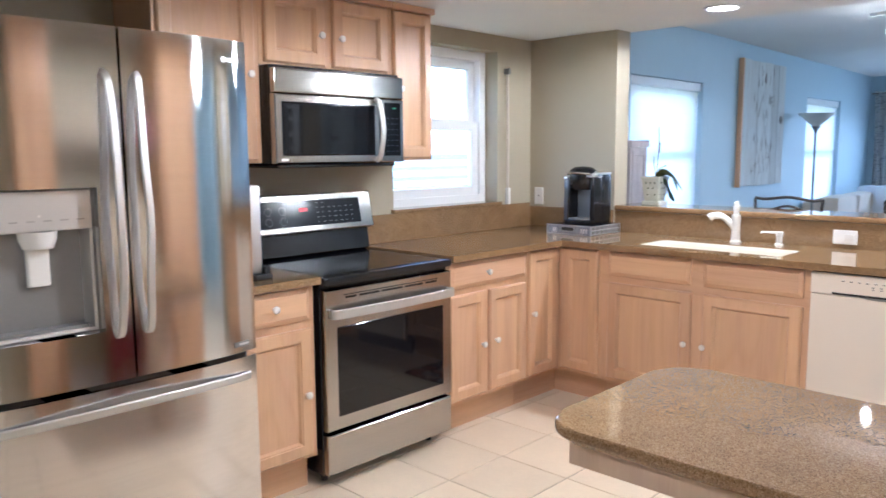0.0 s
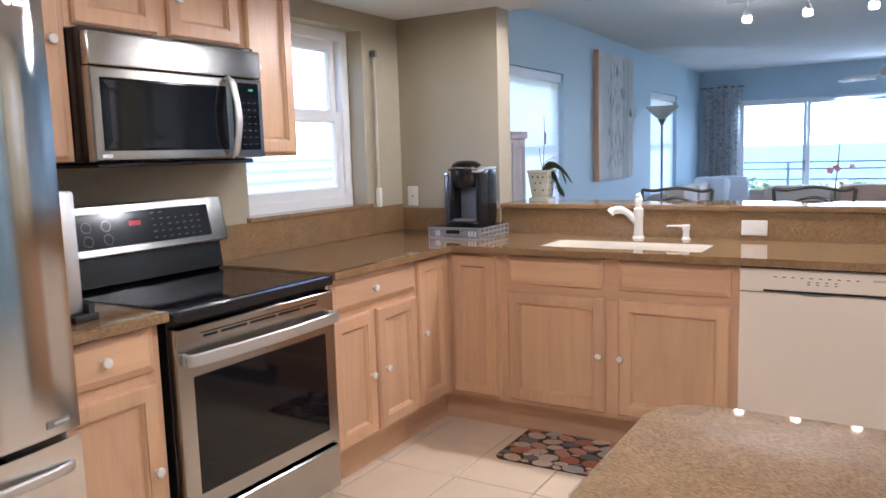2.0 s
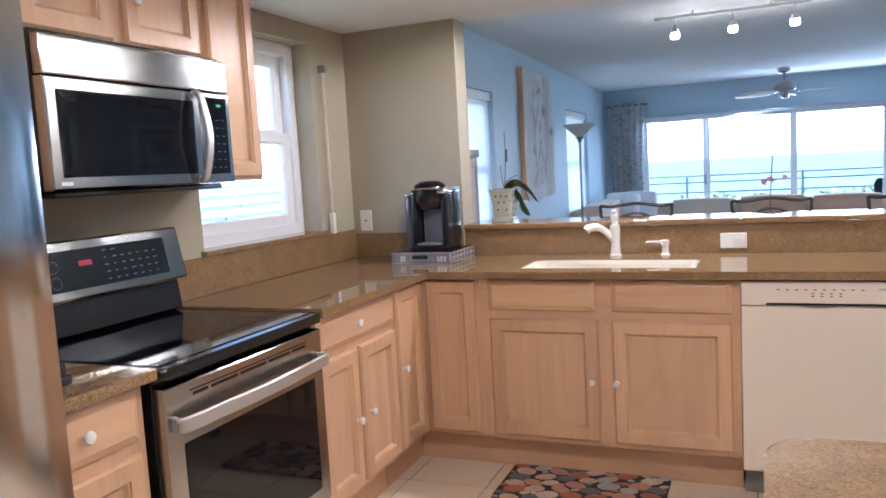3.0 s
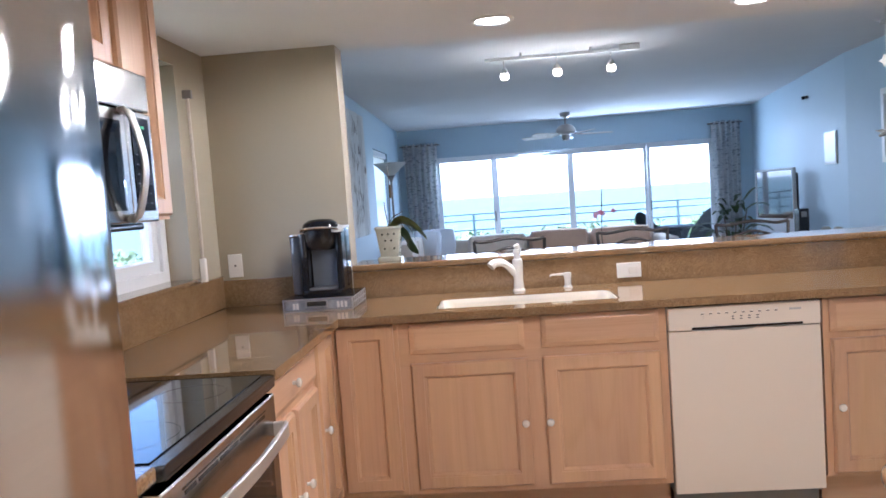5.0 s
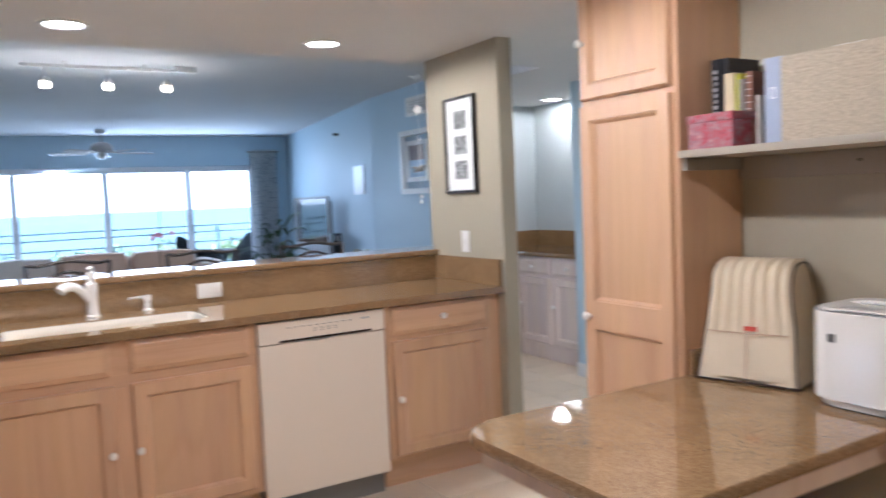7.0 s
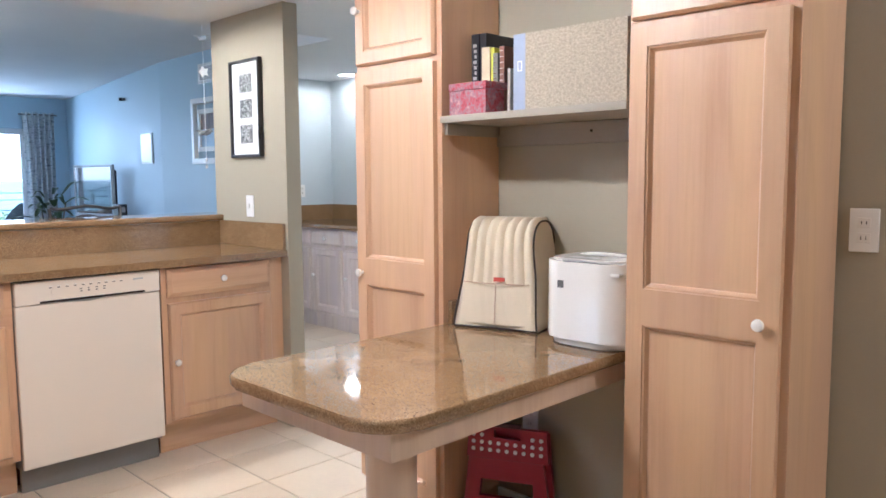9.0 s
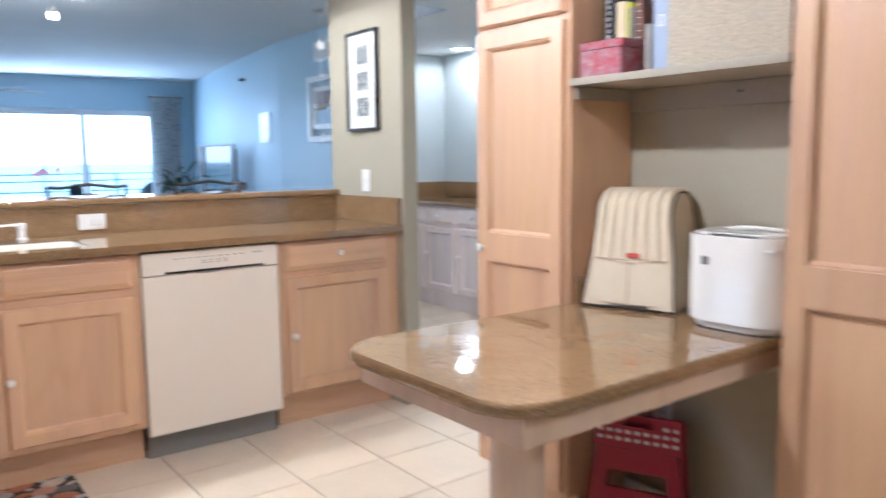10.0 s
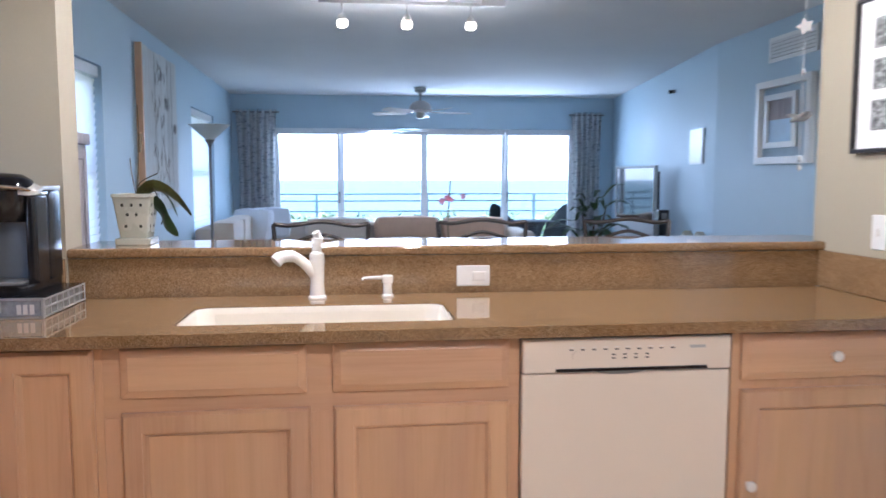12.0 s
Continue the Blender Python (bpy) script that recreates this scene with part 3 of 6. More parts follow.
boxed("backsplash", GRANITE, XW + 0.001, XW + 0.021, 2.325, 2.722, ZB, 1.05, 0.003, small)
bm = prism(B(), [(-2.609, 5.042), (XR - 0.001, 5.042), (XR - 0.001, 5.119), (XR + 0.12, 5.121), (XR + 0.12, 5.38), (-2.62, 5.38), (-2.62, 5.193), (-2.609, 5.193)], 1.061, ZT, 0.008)
bar = thing("bar_counter", pose(0, 0, 0), "raised brown granite bar counter above the sink", "counter")
part("countertop", bm, GRANITE, bar, smooth=True)

# table that grows out of the niche between the pantries
table = thing("peninsula_table", pose(0, 0, 0), "brown granite topped peninsula table on a cream post", "table")
part("tabletop", prism(B(), rounded(-1.158, XR - 0.001, 2.300, 2.992, 0.11, (1, 0, 0, 1)), 0.748, 0.780, 0.010), GRANITE, table, "polished brown speckled granite", True)
bm = slab(B(), [-1.093, -1.073, -0.02, XR - 0.002], [2.345, 2.365, 2.940, 2.960], lambda i, j: not (i == 1 and j == 1), 0.675, 0.7475)
part("apron", bm, TABLE_PAINT, table)
boxed("leg_block", TABLE_PAINT, -0.91, -0.75, 2.565, 2.725, 0.700, 0.7470, 0.006, table)
part("leg", lathe(B(), [(0.076, 0.0), (0.076, 0.08), (0.070, 0.09), (0.070, 0.66), (0.074, 0.675), (0.074, 0.700)], 28, Matrix.Translation((-0.83, 2.645, 0))), TABLE_PAINT, table, smooth=True)
boxed("backsplash", GRANITE, -0.25, XR - 0.002, 2.974, 2.992, 0.780, 0.86, 0.002, table)


# ---- windows, lamps and the distance ----
def window_unit(name, m, w, h, label, rails=(0.5,), meeting=True):
    """A white double-hung window; local x to the right, z up, y outwards."""
    o = thing(name, m, label, "window", kind="structure")
    fw = 0.055
    bm = rings_rect(B(), 0, w, 0, h, [(0, 0.09), (0, 0.0), (fw, 0.0), (fw, 0.012), (fw + 0.004, 0.09), (0, 0.09)])
    part("window_frame", bm, VINYL, o)
    mid = h * 0.52
    for z0, z1, y in ((fw, mid + 0.02, 0.018), (mid - 0.02, h - fw, 0.05)):
        s = part("sash", rings_rect(B(), fw, w - fw, z0, z1, [(0, y + 0.03), (0, y), (0.05, y), (0.058, y + 0.012), (0.058, y + 0.03)]), VINYL, o)
        p = boxed("pane", GLASS, fw + 0.055, w - fw - 0.055, y + 0.018, y + 0.022, z0 + 0.055, z1 - 0.055, 0, s)
        p.visible_shadow = False
    boxed("latch", VINYL, w / 2 - 0.03, w / 2 + 0.03, -0.004, 0.018, mid + 0.02, mid + 0.036, 0.004, o)
    return o


window_unit("window_1", pose(XW - 0.105, WIN[0], WIN[2], 0, 0, 90), WIN[1] - WIN[0], WIN[3] - WIN[2], "white double hung kitchen window in a deep reveal")
tagged(boxed("window_sill", GRANITE, XW - 0.10, XW + 0.030, WIN[0] - 0.02, WIN[1] + 0.015, WIN[2] - 0.013, WIN[2] + 0.008, 0.003), "thin polished stone window sill", "window sill", kind="structure")

for k, (a, b, z0, z1) in enumerate(LW):
    window_unit("window_%d" % (k + 2), pose(XL - 0.12, a, z0, 0, 0, 90), b - a, z1 - z0, "white living room window behind a blind")
    bl = thing("window_blind", pose(XL - 0.05, a, 0, 0, 0, 90), "white horizontal slatted blind lowered over a window", "blind", "living room blinds")
    boxed("headrail", VINYL, 0.0, b - a, -0.03, 0.03, z1 - 0.075, z1 - 0.002, 0.006, bl)
    bm0 = box(B(), 0.01, b - a - 0.01, -0.026, 0.026, -0.0012, 0.0012)
    first = part("slat", bm0, BLIND, bl, m=pose(0, 0, z1 - 0.11, -76))
    n = int((z1 - z0 - 0.13) / 0.05)
    for j in range(1, n):
        s = new("slat", first.data)
        s.parent, s.matrix_basis = bl, pose(0, 0, z1 - 0.11 - j * 0.05, -76)
    boxed("bottom_rail", VINYL, 0.01, b - a - 0.01, -0.02, 0.02, z0 + 0.012, z0 + 0.03, 0.004, bl)

# sliding glass doors to the balcony
gd = thing("window_4", pose(GX0, 13.04, 0), "white framed sliding glass doors to the balcony", "window", kind="structure")
edges = [0.0, -1.845 - GX0, -0.687 - GX0, 0.459 - GX0, GX1 - GX0]
bm = rings_rect(B(), 0, GX1 - GX0, 0.02, GZ, [(0, 0.12), (0, 0), (0.035, 0), (0.035, 0.12)])
part("window_frame", bm, VINYL, gd)
for k, (a, b) in enumerate(zip(edges, edges[1:])):
    y = 0.02 + 0.035 * (k in (1, 2))
    s = part("sash", rings_rect(B(), a + 0.001 + 0.03 * (k == 0), b - 0.001 - 0.03 * (k == 3), 0.055, GZ - 0.035, [(0, y + 0.032), (0, y), (0.042, y), (0.046, y + 0.03)]), VINYL, gd)
    p = boxed("pane", GLASS, a + 0.045, b - 0.045, y + 0.014, y + 0.018, 0.10, GZ - 0.08, 0, s)
    p.visible_shadow = False
for a in (edges[1] - 0.03, edges[3] + 0.02):
    boxed("handle", GREY_PLASTIC, a, a + 0.02, -0.012, 0.02, 0.98, 1.14, 0.004, gd)


def downlight(x, y, z, watts, label="lit white recessed ceiling downlight"):
    d = thing("recessed_light", pose(x, y, z), label, "ceiling light", "recessed ceiling lights")
    part("trim_ring", lathe(B(), [(0.098, 0.0), (0.096, -0.006), (0.082, -0.008), (0.074, -0.003), (0.072, -0.0005)], 32), WHITE, d, smooth=True)
    part("lens", lathe(B(), [(0.0, -0.004), (0.072, -0.003)], 28), BULB, d, "glowing lens")
    lamp("downlight_lamp", "SPOT", Matrix.Translation((x, y, z - 0.02)), watts, WARM, spot=radians(178), soft=0.05)


downlight(-1.849, 4.804, ZC, 15)
downlight(-0.703, 4.830, ZC, 9)
# next three are out of view, added to light cabinets, south side and passage
downlight(-1.30, 2.750, ZC, 18)
downlight(-0.25, 0.350, ZC, 14)
downlight(1.10, 4.550, ZC + 0.025, 11)
downlight(2.09, 6.50, ZC + 0.025, 3.4)

trk = thing("track_light", pose(0, 7.545, 0), "white three head ceiling track light, lit", "track light")
for x in (-1.6, -1.05):
    part("mount", cyl(B(), (x, 0, 2.475), (x, 0, 2.500), 0.012), WHITE, trk)
boxed("rail", WHITE, -1.89, -0.72, -0.012, 0.012, 2.452, 2.476, 0.003, trk)
boxed("power_box", WHITE, -0.83, -0.665, -0.028, 0.028, 2.452, 2.500, 0.006, trk)
for x in (-1.738, -1.318, -0.893):
    h = part("lamp_head", lathe(B(), [(0.0, 2.392), (0.012, 2.391), (0.022, 2.380), (0.030, 2.362), (0.034, 2.345)], 18, Matrix.Translation((x, 0, 0))), WHITE, trk, smooth=True)
    part("stem", cyl(B(), (x, 0, 2.391), (x, 0, 2.455), 0.006, seg=10), WHITE, h)
    part("glass_shade", lathe(B(), [(0.033, 2.344), (0.035, 2.330), (0.032, 2.308), (0.024, 2.302), (0.0, 2.301)], 18, Matrix.Translation((x, 0, 0))), SPOT_BULB, h, "glowing glass shade", True)
    lamp("track_lamp", "POINT", pose(x, 7.545, 2.27), 0.9, WARM, soft=0.03)

# balcony, shore and sea
# unseen slab, added to keep the sun off the railing
tagged(boxed("balcony_soffit", CEIL, -4.2, 3.2, 13.2, 14.75, 2.76, 2.95), "unseen white slab added to shade the balcony", "balcony soffit", kind="structure")
tagged(boxed("balcony_floor", material("grey concrete", (0.66, 0.64, 0.60), 0.85, vary=0.15, world_space=True), -4.2, 3.2, 13.2, 14.75, -0.20, -0.02), "plain grey concrete balcony slab", "balcony floor", kind="structure")
rail = thing("balcony_railing", pose(0, 14.62, 0), "sea green painted metal balcony railing", "railing")
for z in (1.085, 0.965, 0.80, 0.62, 0.44, 0.26, 0.10):
    boxed("rail", RAIL_BLUE, -4.1, 3.1, -0.018, 0.018, z - (0.022 if z > 1 else 0.011), z + (0.0 if z > 1 else 0.011), 0.003, rail)
for x in (-4.0, -2.25, -0.50, 1.25, 3.0):
    boxed("post", RAIL_BLUE, x - 0.02, x + 0.02, -0.02, 0.02, -0.02, 1.06, 0.003, rail)

SEA = material("pale green sea water", (0.165, 0.235, 0.245), 0.9, spec=0.0, vary=0.12, scale=(0.01, 0.05, 0.1), fine=(0.2, 0.8, 1), bump=0.3, world_space=True)
LAND = material("scrub and sand", (0.16, 0.17, 0.09), 0.95, vary=0.5, scale=(0.08, 0.08, 0.08), fine=(0.8, 0.8, 0.8), bump=0.5, world_space=True)
bm = B()
for r in (4500,):
    bm.faces.new([bm.verts.new(v) for v in ((-r, -r, -9), (r, -r, -9), (r, r, -9), (-r, r, -9))])
tagged(part("ground", bm, LAND), "low green scrub behind a beach", "ground", kind="structure")
# emissive ring stands in for the bright low sky and lights the rooms
HAZE = glow("glowing sky backdrop", (0.90, 0.96, 1.0), 1.2, 0.02)
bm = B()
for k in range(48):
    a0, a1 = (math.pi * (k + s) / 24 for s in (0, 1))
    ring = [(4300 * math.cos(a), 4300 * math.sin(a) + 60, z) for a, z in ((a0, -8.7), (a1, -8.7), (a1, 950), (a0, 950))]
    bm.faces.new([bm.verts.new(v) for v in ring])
tagged(part("backdrop", bm, HAZE), "glowing backdrop for the white hazy sky over the sea", "sky", kind="structure")
bm = B()
bm.faces.new([bm.verts.new(v) for v in ((-4400, 90, -8.8), (4400, 90, -8.8), (4400, 4400, -8.8), (-4400, 4400, -8.8))])
tagged(part("water", bm, SEA), "calm pale blue green sea to the horizon", "sea", kind="structure")

BUSH = material("sunlit shrub leaf", (0.22, 0.29, 0.15), 0.7, vary=0.5, scale=(0.6, 0.6, 0.6), fine=(6, 6, 6), world_space=True)
rng = random.Random(7)
verts, faces = [], []
for k in range(260):
    cx, cy = rng.uniform(-34, 22), rng.uniform(33, 62)
    if k > 215:
        cx, cy = rng.uniform(-40, -16), rng.uniform(8, 34)
    top_z = rng.uniform(-2.2, -0.5)
    rad = rng.uniform(1.2, 2.8)
    for _ in range(120):
        a, u = rng.uniform(0, 2 * math.pi), rng.uniform(-1, 1)
        d = Vector((math.cos(a) * math.sqrt(1 - u * u), math.sin(a) * math.sqrt(1 - u * u), u * 0.8)) * rad * rng.uniform(0.55, 1.0)
        p = Vector((cx, cy, top_z - rad * 0.8)) + d
        e1 = Vector((rng.uniform(-1, 1), rng.uniform(-1, 1), rng.uniform(-1, 1))).normalized() * rng.uniform(0.15, 0.4)
        e2 = e1.cross(Vector((rng.uniform(-1, 1), rng.uniform(-1, 1), rng.uniform(-1, 1)))).normalized() * rng.uniform(0.1, 0.25)
        n0 = len(verts)
        verts += [p - e1, p + e2, p + e1, p - e2]
        faces.append((n0, n0 + 1, n0 + 2, n0 + 3))
me = bpy.data.meshes.new("shrubbery")
me.from_pydata(verts, [], faces)
me.materials.append(BUSH)
tagged(new("shrubbery", me), "sunlit green shrub tops below the balcony", "shrubs", kind="stuff")

# pale louvred screen of the neighbouring balcony, seen through the kitchen window
sc = thing("louvre_screen", pose(-9.0, 0, 0), "pale aqua slatted screen of a neighbouring balcony", "screen")
LOUVRE = material("pale aqua slats", (0.50, 0.57, 0.58), 0.6)
for k in range(13):
    boxed("slat", LOUVRE, -0.03, 0.03, 6.0, 14.5, -0.78 + k * 0.165, -0.68 + k * 0.165, 0.0, sc)
for y in (6.0, 8.8, 11.6, 14.4):
    boxed("post", LOUVRE, -0.10, -0.035, y - 0.05, y + 0.05, -9.0, 1.32, 0.0, sc)


# ---- kitchen appliances ----
def band(pts, width, thick):
    """A flat bar bowed along points: broad face to the front, softened edges."""
    bm = B()
    pts = [Vector(p) for p in pts]
    rows = []
    for i, p in enumerate(pts):
        d = (pts[min(i + 1, len(pts) - 1)] - pts[max(i - 1, 0)]).normalized()
        side = d.cross(Vector((0, 1, 0))).normalized()
        out = side.cross(d).normalized()
        w, t, c = width / 2, thick / 2, 0.0035
        section = ((-w + c, -t), (w - c, -t), (w, -t + c), (w, t - c), (w - c, t), (-w + c, t), (-w, t - c), (-w, -t + c))
        rows.append([bm.verts.new(p + side * a + out * b) for a, b in section])
    for a, b in zip(rows, rows[1:]):
        for k in range(8):
            bm.faces.new((a[k], a[(k + 1) % 8], b[(k + 1) % 8], b[k]))
    bm.faces.new(rows[0]), bm.faces.new(rows[-1])
    return bm


def fridge():
    f = thing("refrigerator", pose(-2.42, 1.385, 0, 0, 0, 90), "stainless steel french door refrigerator with water dispenser", "refrigerator")
    W, D = 0.905, 0.80
    boxed("body", GREY_PLASTIC, 0.006, W - 0.006, 0.012, D, 0.03, 1.785, 0.006, f)
    for x in (0.08, W - 0.08):
        part("foot", cyl(B(), (x, 0.1, 0), (x, 0.1, 0.031), 0.02), RUBBER, f)
        part("foot", cyl(B(), (x, D - 0.1, 0), (x, D - 0.1, 0.031), 0.02), RUBBER, f)

    def curved(x0, x1, z0, z1, cut=None):
        """A door whose front bulges gently outwards over the whole width of the appliance."""
        bm = B()
        n = 14

        def yf(x):
            u = (x - W / 2) / (W / 2)
            return -0.074 + 0.036 * u ** 4
        cols = [x0 + (x1 - x0) * k / n for k in range(n + 1)]
        if cut:
            cols = sorted(set(cols) | {cut[0], cut[1]})
        zs = sorted({z0, z1} | ({cut[2], cut[3]} if cut else set()))
        g = {(i, j): bm.verts.new((x, yf(x), z)) for i, x in enumerate(cols) for j, z in enumerate(zs)}
        b = {(i, j): bm.verts.new((x, 0.010, z)) for i, x in enumerate(cols) for j, z in enumerate(zs)}
        for i in range(len(cols) - 1):
            for j in range(len(zs) - 1):
                hole = cut and cut[0] <= cols[i] < cut[1] and cut[2] <= zs[j] < cut[3]
                if not hole:
                    bm.faces.new((g[i, j], g[i + 1, j], g[i + 1, j + 1], g[i, j + 1]))
                    bm.faces.new((b[i, j], b[i, j + 1], b[i + 1, j + 1], b[i + 1, j]))
        last, lz = len(cols) - 1, len(zs) - 1
        for i in range(last):
            for j in (0, lz):
                bm.faces.new((g[i, j], g[i + 1, j], b[i + 1, j], b[i, j]))
        for j in range(lz):
            for i in (0, last):
                bm.faces.new((g[i, j], g[i, j + 1], b[i, j + 1], b[i, j]))
        if cut:
            ia, ib, ja, jb = cols.index(cut[0]), cols.index(cut[1]), zs.index(cut[2]), zs.index(cut[3])
            for i in range(ia, ib):
                for j in (ja, jb):
                    bm.faces.new((g[i, j], g[i + 1, j], b[i + 1, j], b[i, j]))
            for i in (ia, ib):
                bm.faces.new((g[i, ja], g[i, jb], b[i, jb], b[i, ja]))
        edges = [e for e in bm.edges if e.is_manifold and e.calc_face_angle(0) > 1.2]
        bmesh.ops.bevel(bm, geom=edges, offset=0.009, segments=3, affect="EDGES")
        return bm
    mid = 0.458
    cut = (0.065, 0.372, 0.905, 1.335)
    dl = part("door", curved(0.003, mid - 0.004, 0.748, 1.800, cut), STEEL_V, f, "stainless door with dispenser", True)
    dr = part("door", curved(mid + 0.004, W - 0.003, 0.748, 1.800), STEEL_V, f, "stainless door", True)
    dz = part("freezer_drawer", curved(0.003, W - 0.003, 0.055, 0.728), STEEL_V, f, "stainless freezer drawer", True)
    # dispenser in the left door
    disp = boxed("dispenser_niche", GREY_PLASTIC, 0.068, 0.369, 0.035, 0.042, 0.908, 1.332, 0, dl)
    disp.parent = dl
    bm = rings_rect(B(), 0.066, 0.371, 0.906, 1.334, [(0.0, -0.030), (0.004, -0.034), (0.012, -0.032), (0.030, 0.034)])
    part("dispenser_surround", bm, STEEL_TRIM, dl, "satin grey surround")
    boxed("dispenser_panel", STEEL_TRIM, 0.072, 0.365, -0.047, 0.02, 1.215, 1.330, 0.004, dl, "satin grey touch panel")
    for k in range(6):
        boxed("button_mark", GREY_PRINT, 0.095 + k * 0.045, 0.117 + k * 0.045, -0.0482, -0.0468, 1.243, 1.247, 0, dl)
    boxed("indicator", PAPER, 0.215, 0.223, -0.0482, -0.0468, 1.256, 1.262, 0, dl)
    part("spout", lathe(B(), [(0.052, 1.215), (0.050, 1.19), (0.040, 1.165), (0.0, 1.163)], 20, Matrix.Translation((0.222, -0.012, 0))), WHITE, dl, "pale spout", True)
    bm = prism(B(), rounded(0.190, 0.252, -0.012, 0.012, 0.008), 1.055, 1.165, 0.006)
    part("paddle", bm, WHITE, dl, "pale paddle", True)
    part("drip_tray", box(B(), 0.095, 0.345, -0.028, 0.034, 0.918, 0.930, 0.003), GREY_PLASTIC, dl, smooth=True)

    def handle(parent, x, lean):
        pts = curve_pts([(x + lean * 0.02, -0.048, 1.668), (x, -0.094, 1.64), (x - lean * 0.004, -0.118, 1.42), (x, -0.128, 1.24), (x - lean * 0.004, -0.118, 1.06), (x, -0.094, 0.905), (x + lean * 0.0, -0.048, 0.880)], 8)
        part("handle", band(pts, 0.024, 0.012), STEEL_TRIM, parent, "bowed steel handle", True)
    handle(dl, mid - 0.045, -1)
    handle(dr, mid + 0.045, 1)
    pts = curve_pts([(0.045, -0.018, 0.660), (0.060, -0.062, 0.662), (0.25, -0.105, 0.672), (mid, -0.118, 0.676), (0.66, -0.105, 0.672), (0.85, -0.062, 0.662), (0.865, -0.018, 0.660)], 10)
    part("handle", band(pts, 0.026, 0.012), STEEL_TRIM, dz, "bowed steel handle", True)
    bd = part("badge", box(B(), 0.0, 0.064, -0.0015, 0.004, 0.768, 0.786, 0.001), GREY_PLASTIC, dr, m=pose(0.806, -0.0615, 0, 0, 0, 10))
    part("badge_lines", box(B(), 0.020, 0.060, -0.0022, -0.0016, 0.774, 0.781), STEEL_TRIM, bd)
    part("emblem", cyl(B(), (0.808, -0.058, 1.735), (0.808, -0.0635, 1.735), 0.009), STEEL_TRIM, dr, smooth=True)
    part("emblem_bar", box(B(), 0.0, 0.028, -0.0012, 0.004, 1.729, 1.741), STEEL_TRIM, dr, m=pose(0.822, -0.059, 0, 0, 0, 10))
    boxed("hinge_cover", GREY_PLASTIC, W - 0.13, W - 0.02, 0.02, 0.09, 1.7855, 1.805, 0.005, f)
    boxed("hinge_cover", GREY_PLASTIC, 0.02, 0.13, 0.02, 0.09, 1.7855, 1.805, 0.005, f)


fridge()


def cooker():
    c = thing("range_cooker", pose(-2.605, 2.738, 0, 0, 0, 90), "stainless steel electric range with black glass cooktop", "range")
    W, D = 0.765, 0.655
    boxed("body", BLACK, 0.0, W, 0.004, D, 0.055, 0.885, 0.003, c)
    for x in (0.06, W - 0.06):
        for y in (0.08, D - 0.08):
            part("foot", cyl(B(), (x, y, 0), (x, y, 0.056), 0.018, seg=10), RUBBER, c)
    # cooktop
    bm = prism(B(), rounded(-0.003, W + 0.003, -0.042, D - 0.055, 0.018), 0.886, 0.918, 0.010)
    ct = part("cooktop", bm, BLACK, c, "black enamel rim", True)
    boxed("glass_top", BLACK_GLASS, 0.022, W - 0.022, -0.008, D - 0.075, 0.9185, 0.921, 0.001, ct, "black glass")
    for x, y, r in ((0.20, 0.13, 0.115), (0.57, 0.13, 0.09), (0.20, 0.43, 0.08), (0.57, 0.43, 0.115)):
        bm = lathe(B(), [(r, 0.9213), (r + 0.003, 0.9213)], 40, Matrix.Translation((x, y, 0)))
        part("burner_ring", bm, RING, ct)
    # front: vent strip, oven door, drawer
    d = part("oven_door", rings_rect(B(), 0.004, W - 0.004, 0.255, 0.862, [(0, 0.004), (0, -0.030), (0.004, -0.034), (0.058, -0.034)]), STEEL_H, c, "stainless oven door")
    bm = rings_rect(B(), 0.0615, W - 0.0615, 0.312, 0.700, [(0, -0.026), (0, -0.0345), (0.002, -0.0355)], True)
    part("oven_window", bm, BLACK_GLASS, d, "black glass")
    bm = B()
    rings_rect(bm, 0.0615, W - 0.0615, 0.7015, 0.8045, [(0, -0.026), (0, -0.034)], True)
    part("upper_panel", bm, STEEL_H, d)
    for x0, x1 in ((0.11, 0.17), (0.185, 0.30), (0.315, 0.44), (0.455, 0.57), (0.585, 0.66)):
        boxed("vent_slot", BLACK, x0, x1, -0.0348, -0.0335, 0.820, 0.829, 0, d)
    boxed("vent_slot", BLACK, 0.10, 0.67, -0.0346, -0.0336, 0.834, 0.838, 0, d)
    pts = curve_pts([(0.030, -0.034, 0.765), (0.036, -0.072, 0.765), (0.20, -0.086, 0.766), (W / 2, -0.092, 0.766), (W - 0.20, -0.086, 0.766), (W - 0.036, -0.072, 0.765), (W - 0.030, -0.034, 0.765)], 10)
    part("handle", band(pts, 0.040, 0.014), STEEL_TRIM, d, "broad bowed steel handle", True)
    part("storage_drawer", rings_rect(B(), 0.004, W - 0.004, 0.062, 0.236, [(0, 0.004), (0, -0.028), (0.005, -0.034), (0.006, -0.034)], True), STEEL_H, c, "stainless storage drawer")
    # back guard
    bm = B()
    prof = [(D - 0.075, 0.919), (D - 0.11, 0.935), (D - 0.095, 1.035), (D - 0.02, 1.04), (D - 0.005, 0.919)]
    l, r = [bm.verts.new((0.02, y, z)) for y, z in prof], [bm.verts.new((W - 0.02, y, z)) for y, z in prof]
    bm.faces.new(l[::-1]), bm.faces.new(r)
    for k in range(5):
        bm.faces.new((l[k], l[(k + 1) % 5], r[(k + 1) % 5], r[k]))
    part("guard_base", bm, BLACK, c, "black enamel")
    bm = box(B(), 0.0, W, -0.014, 0.036, 0.0, 0.192, 0.008)
    g = part("guard_panel", bm, STEEL_H, c, "stainless control panel", True, pose(0, D - 0.118, 1.042, -12))
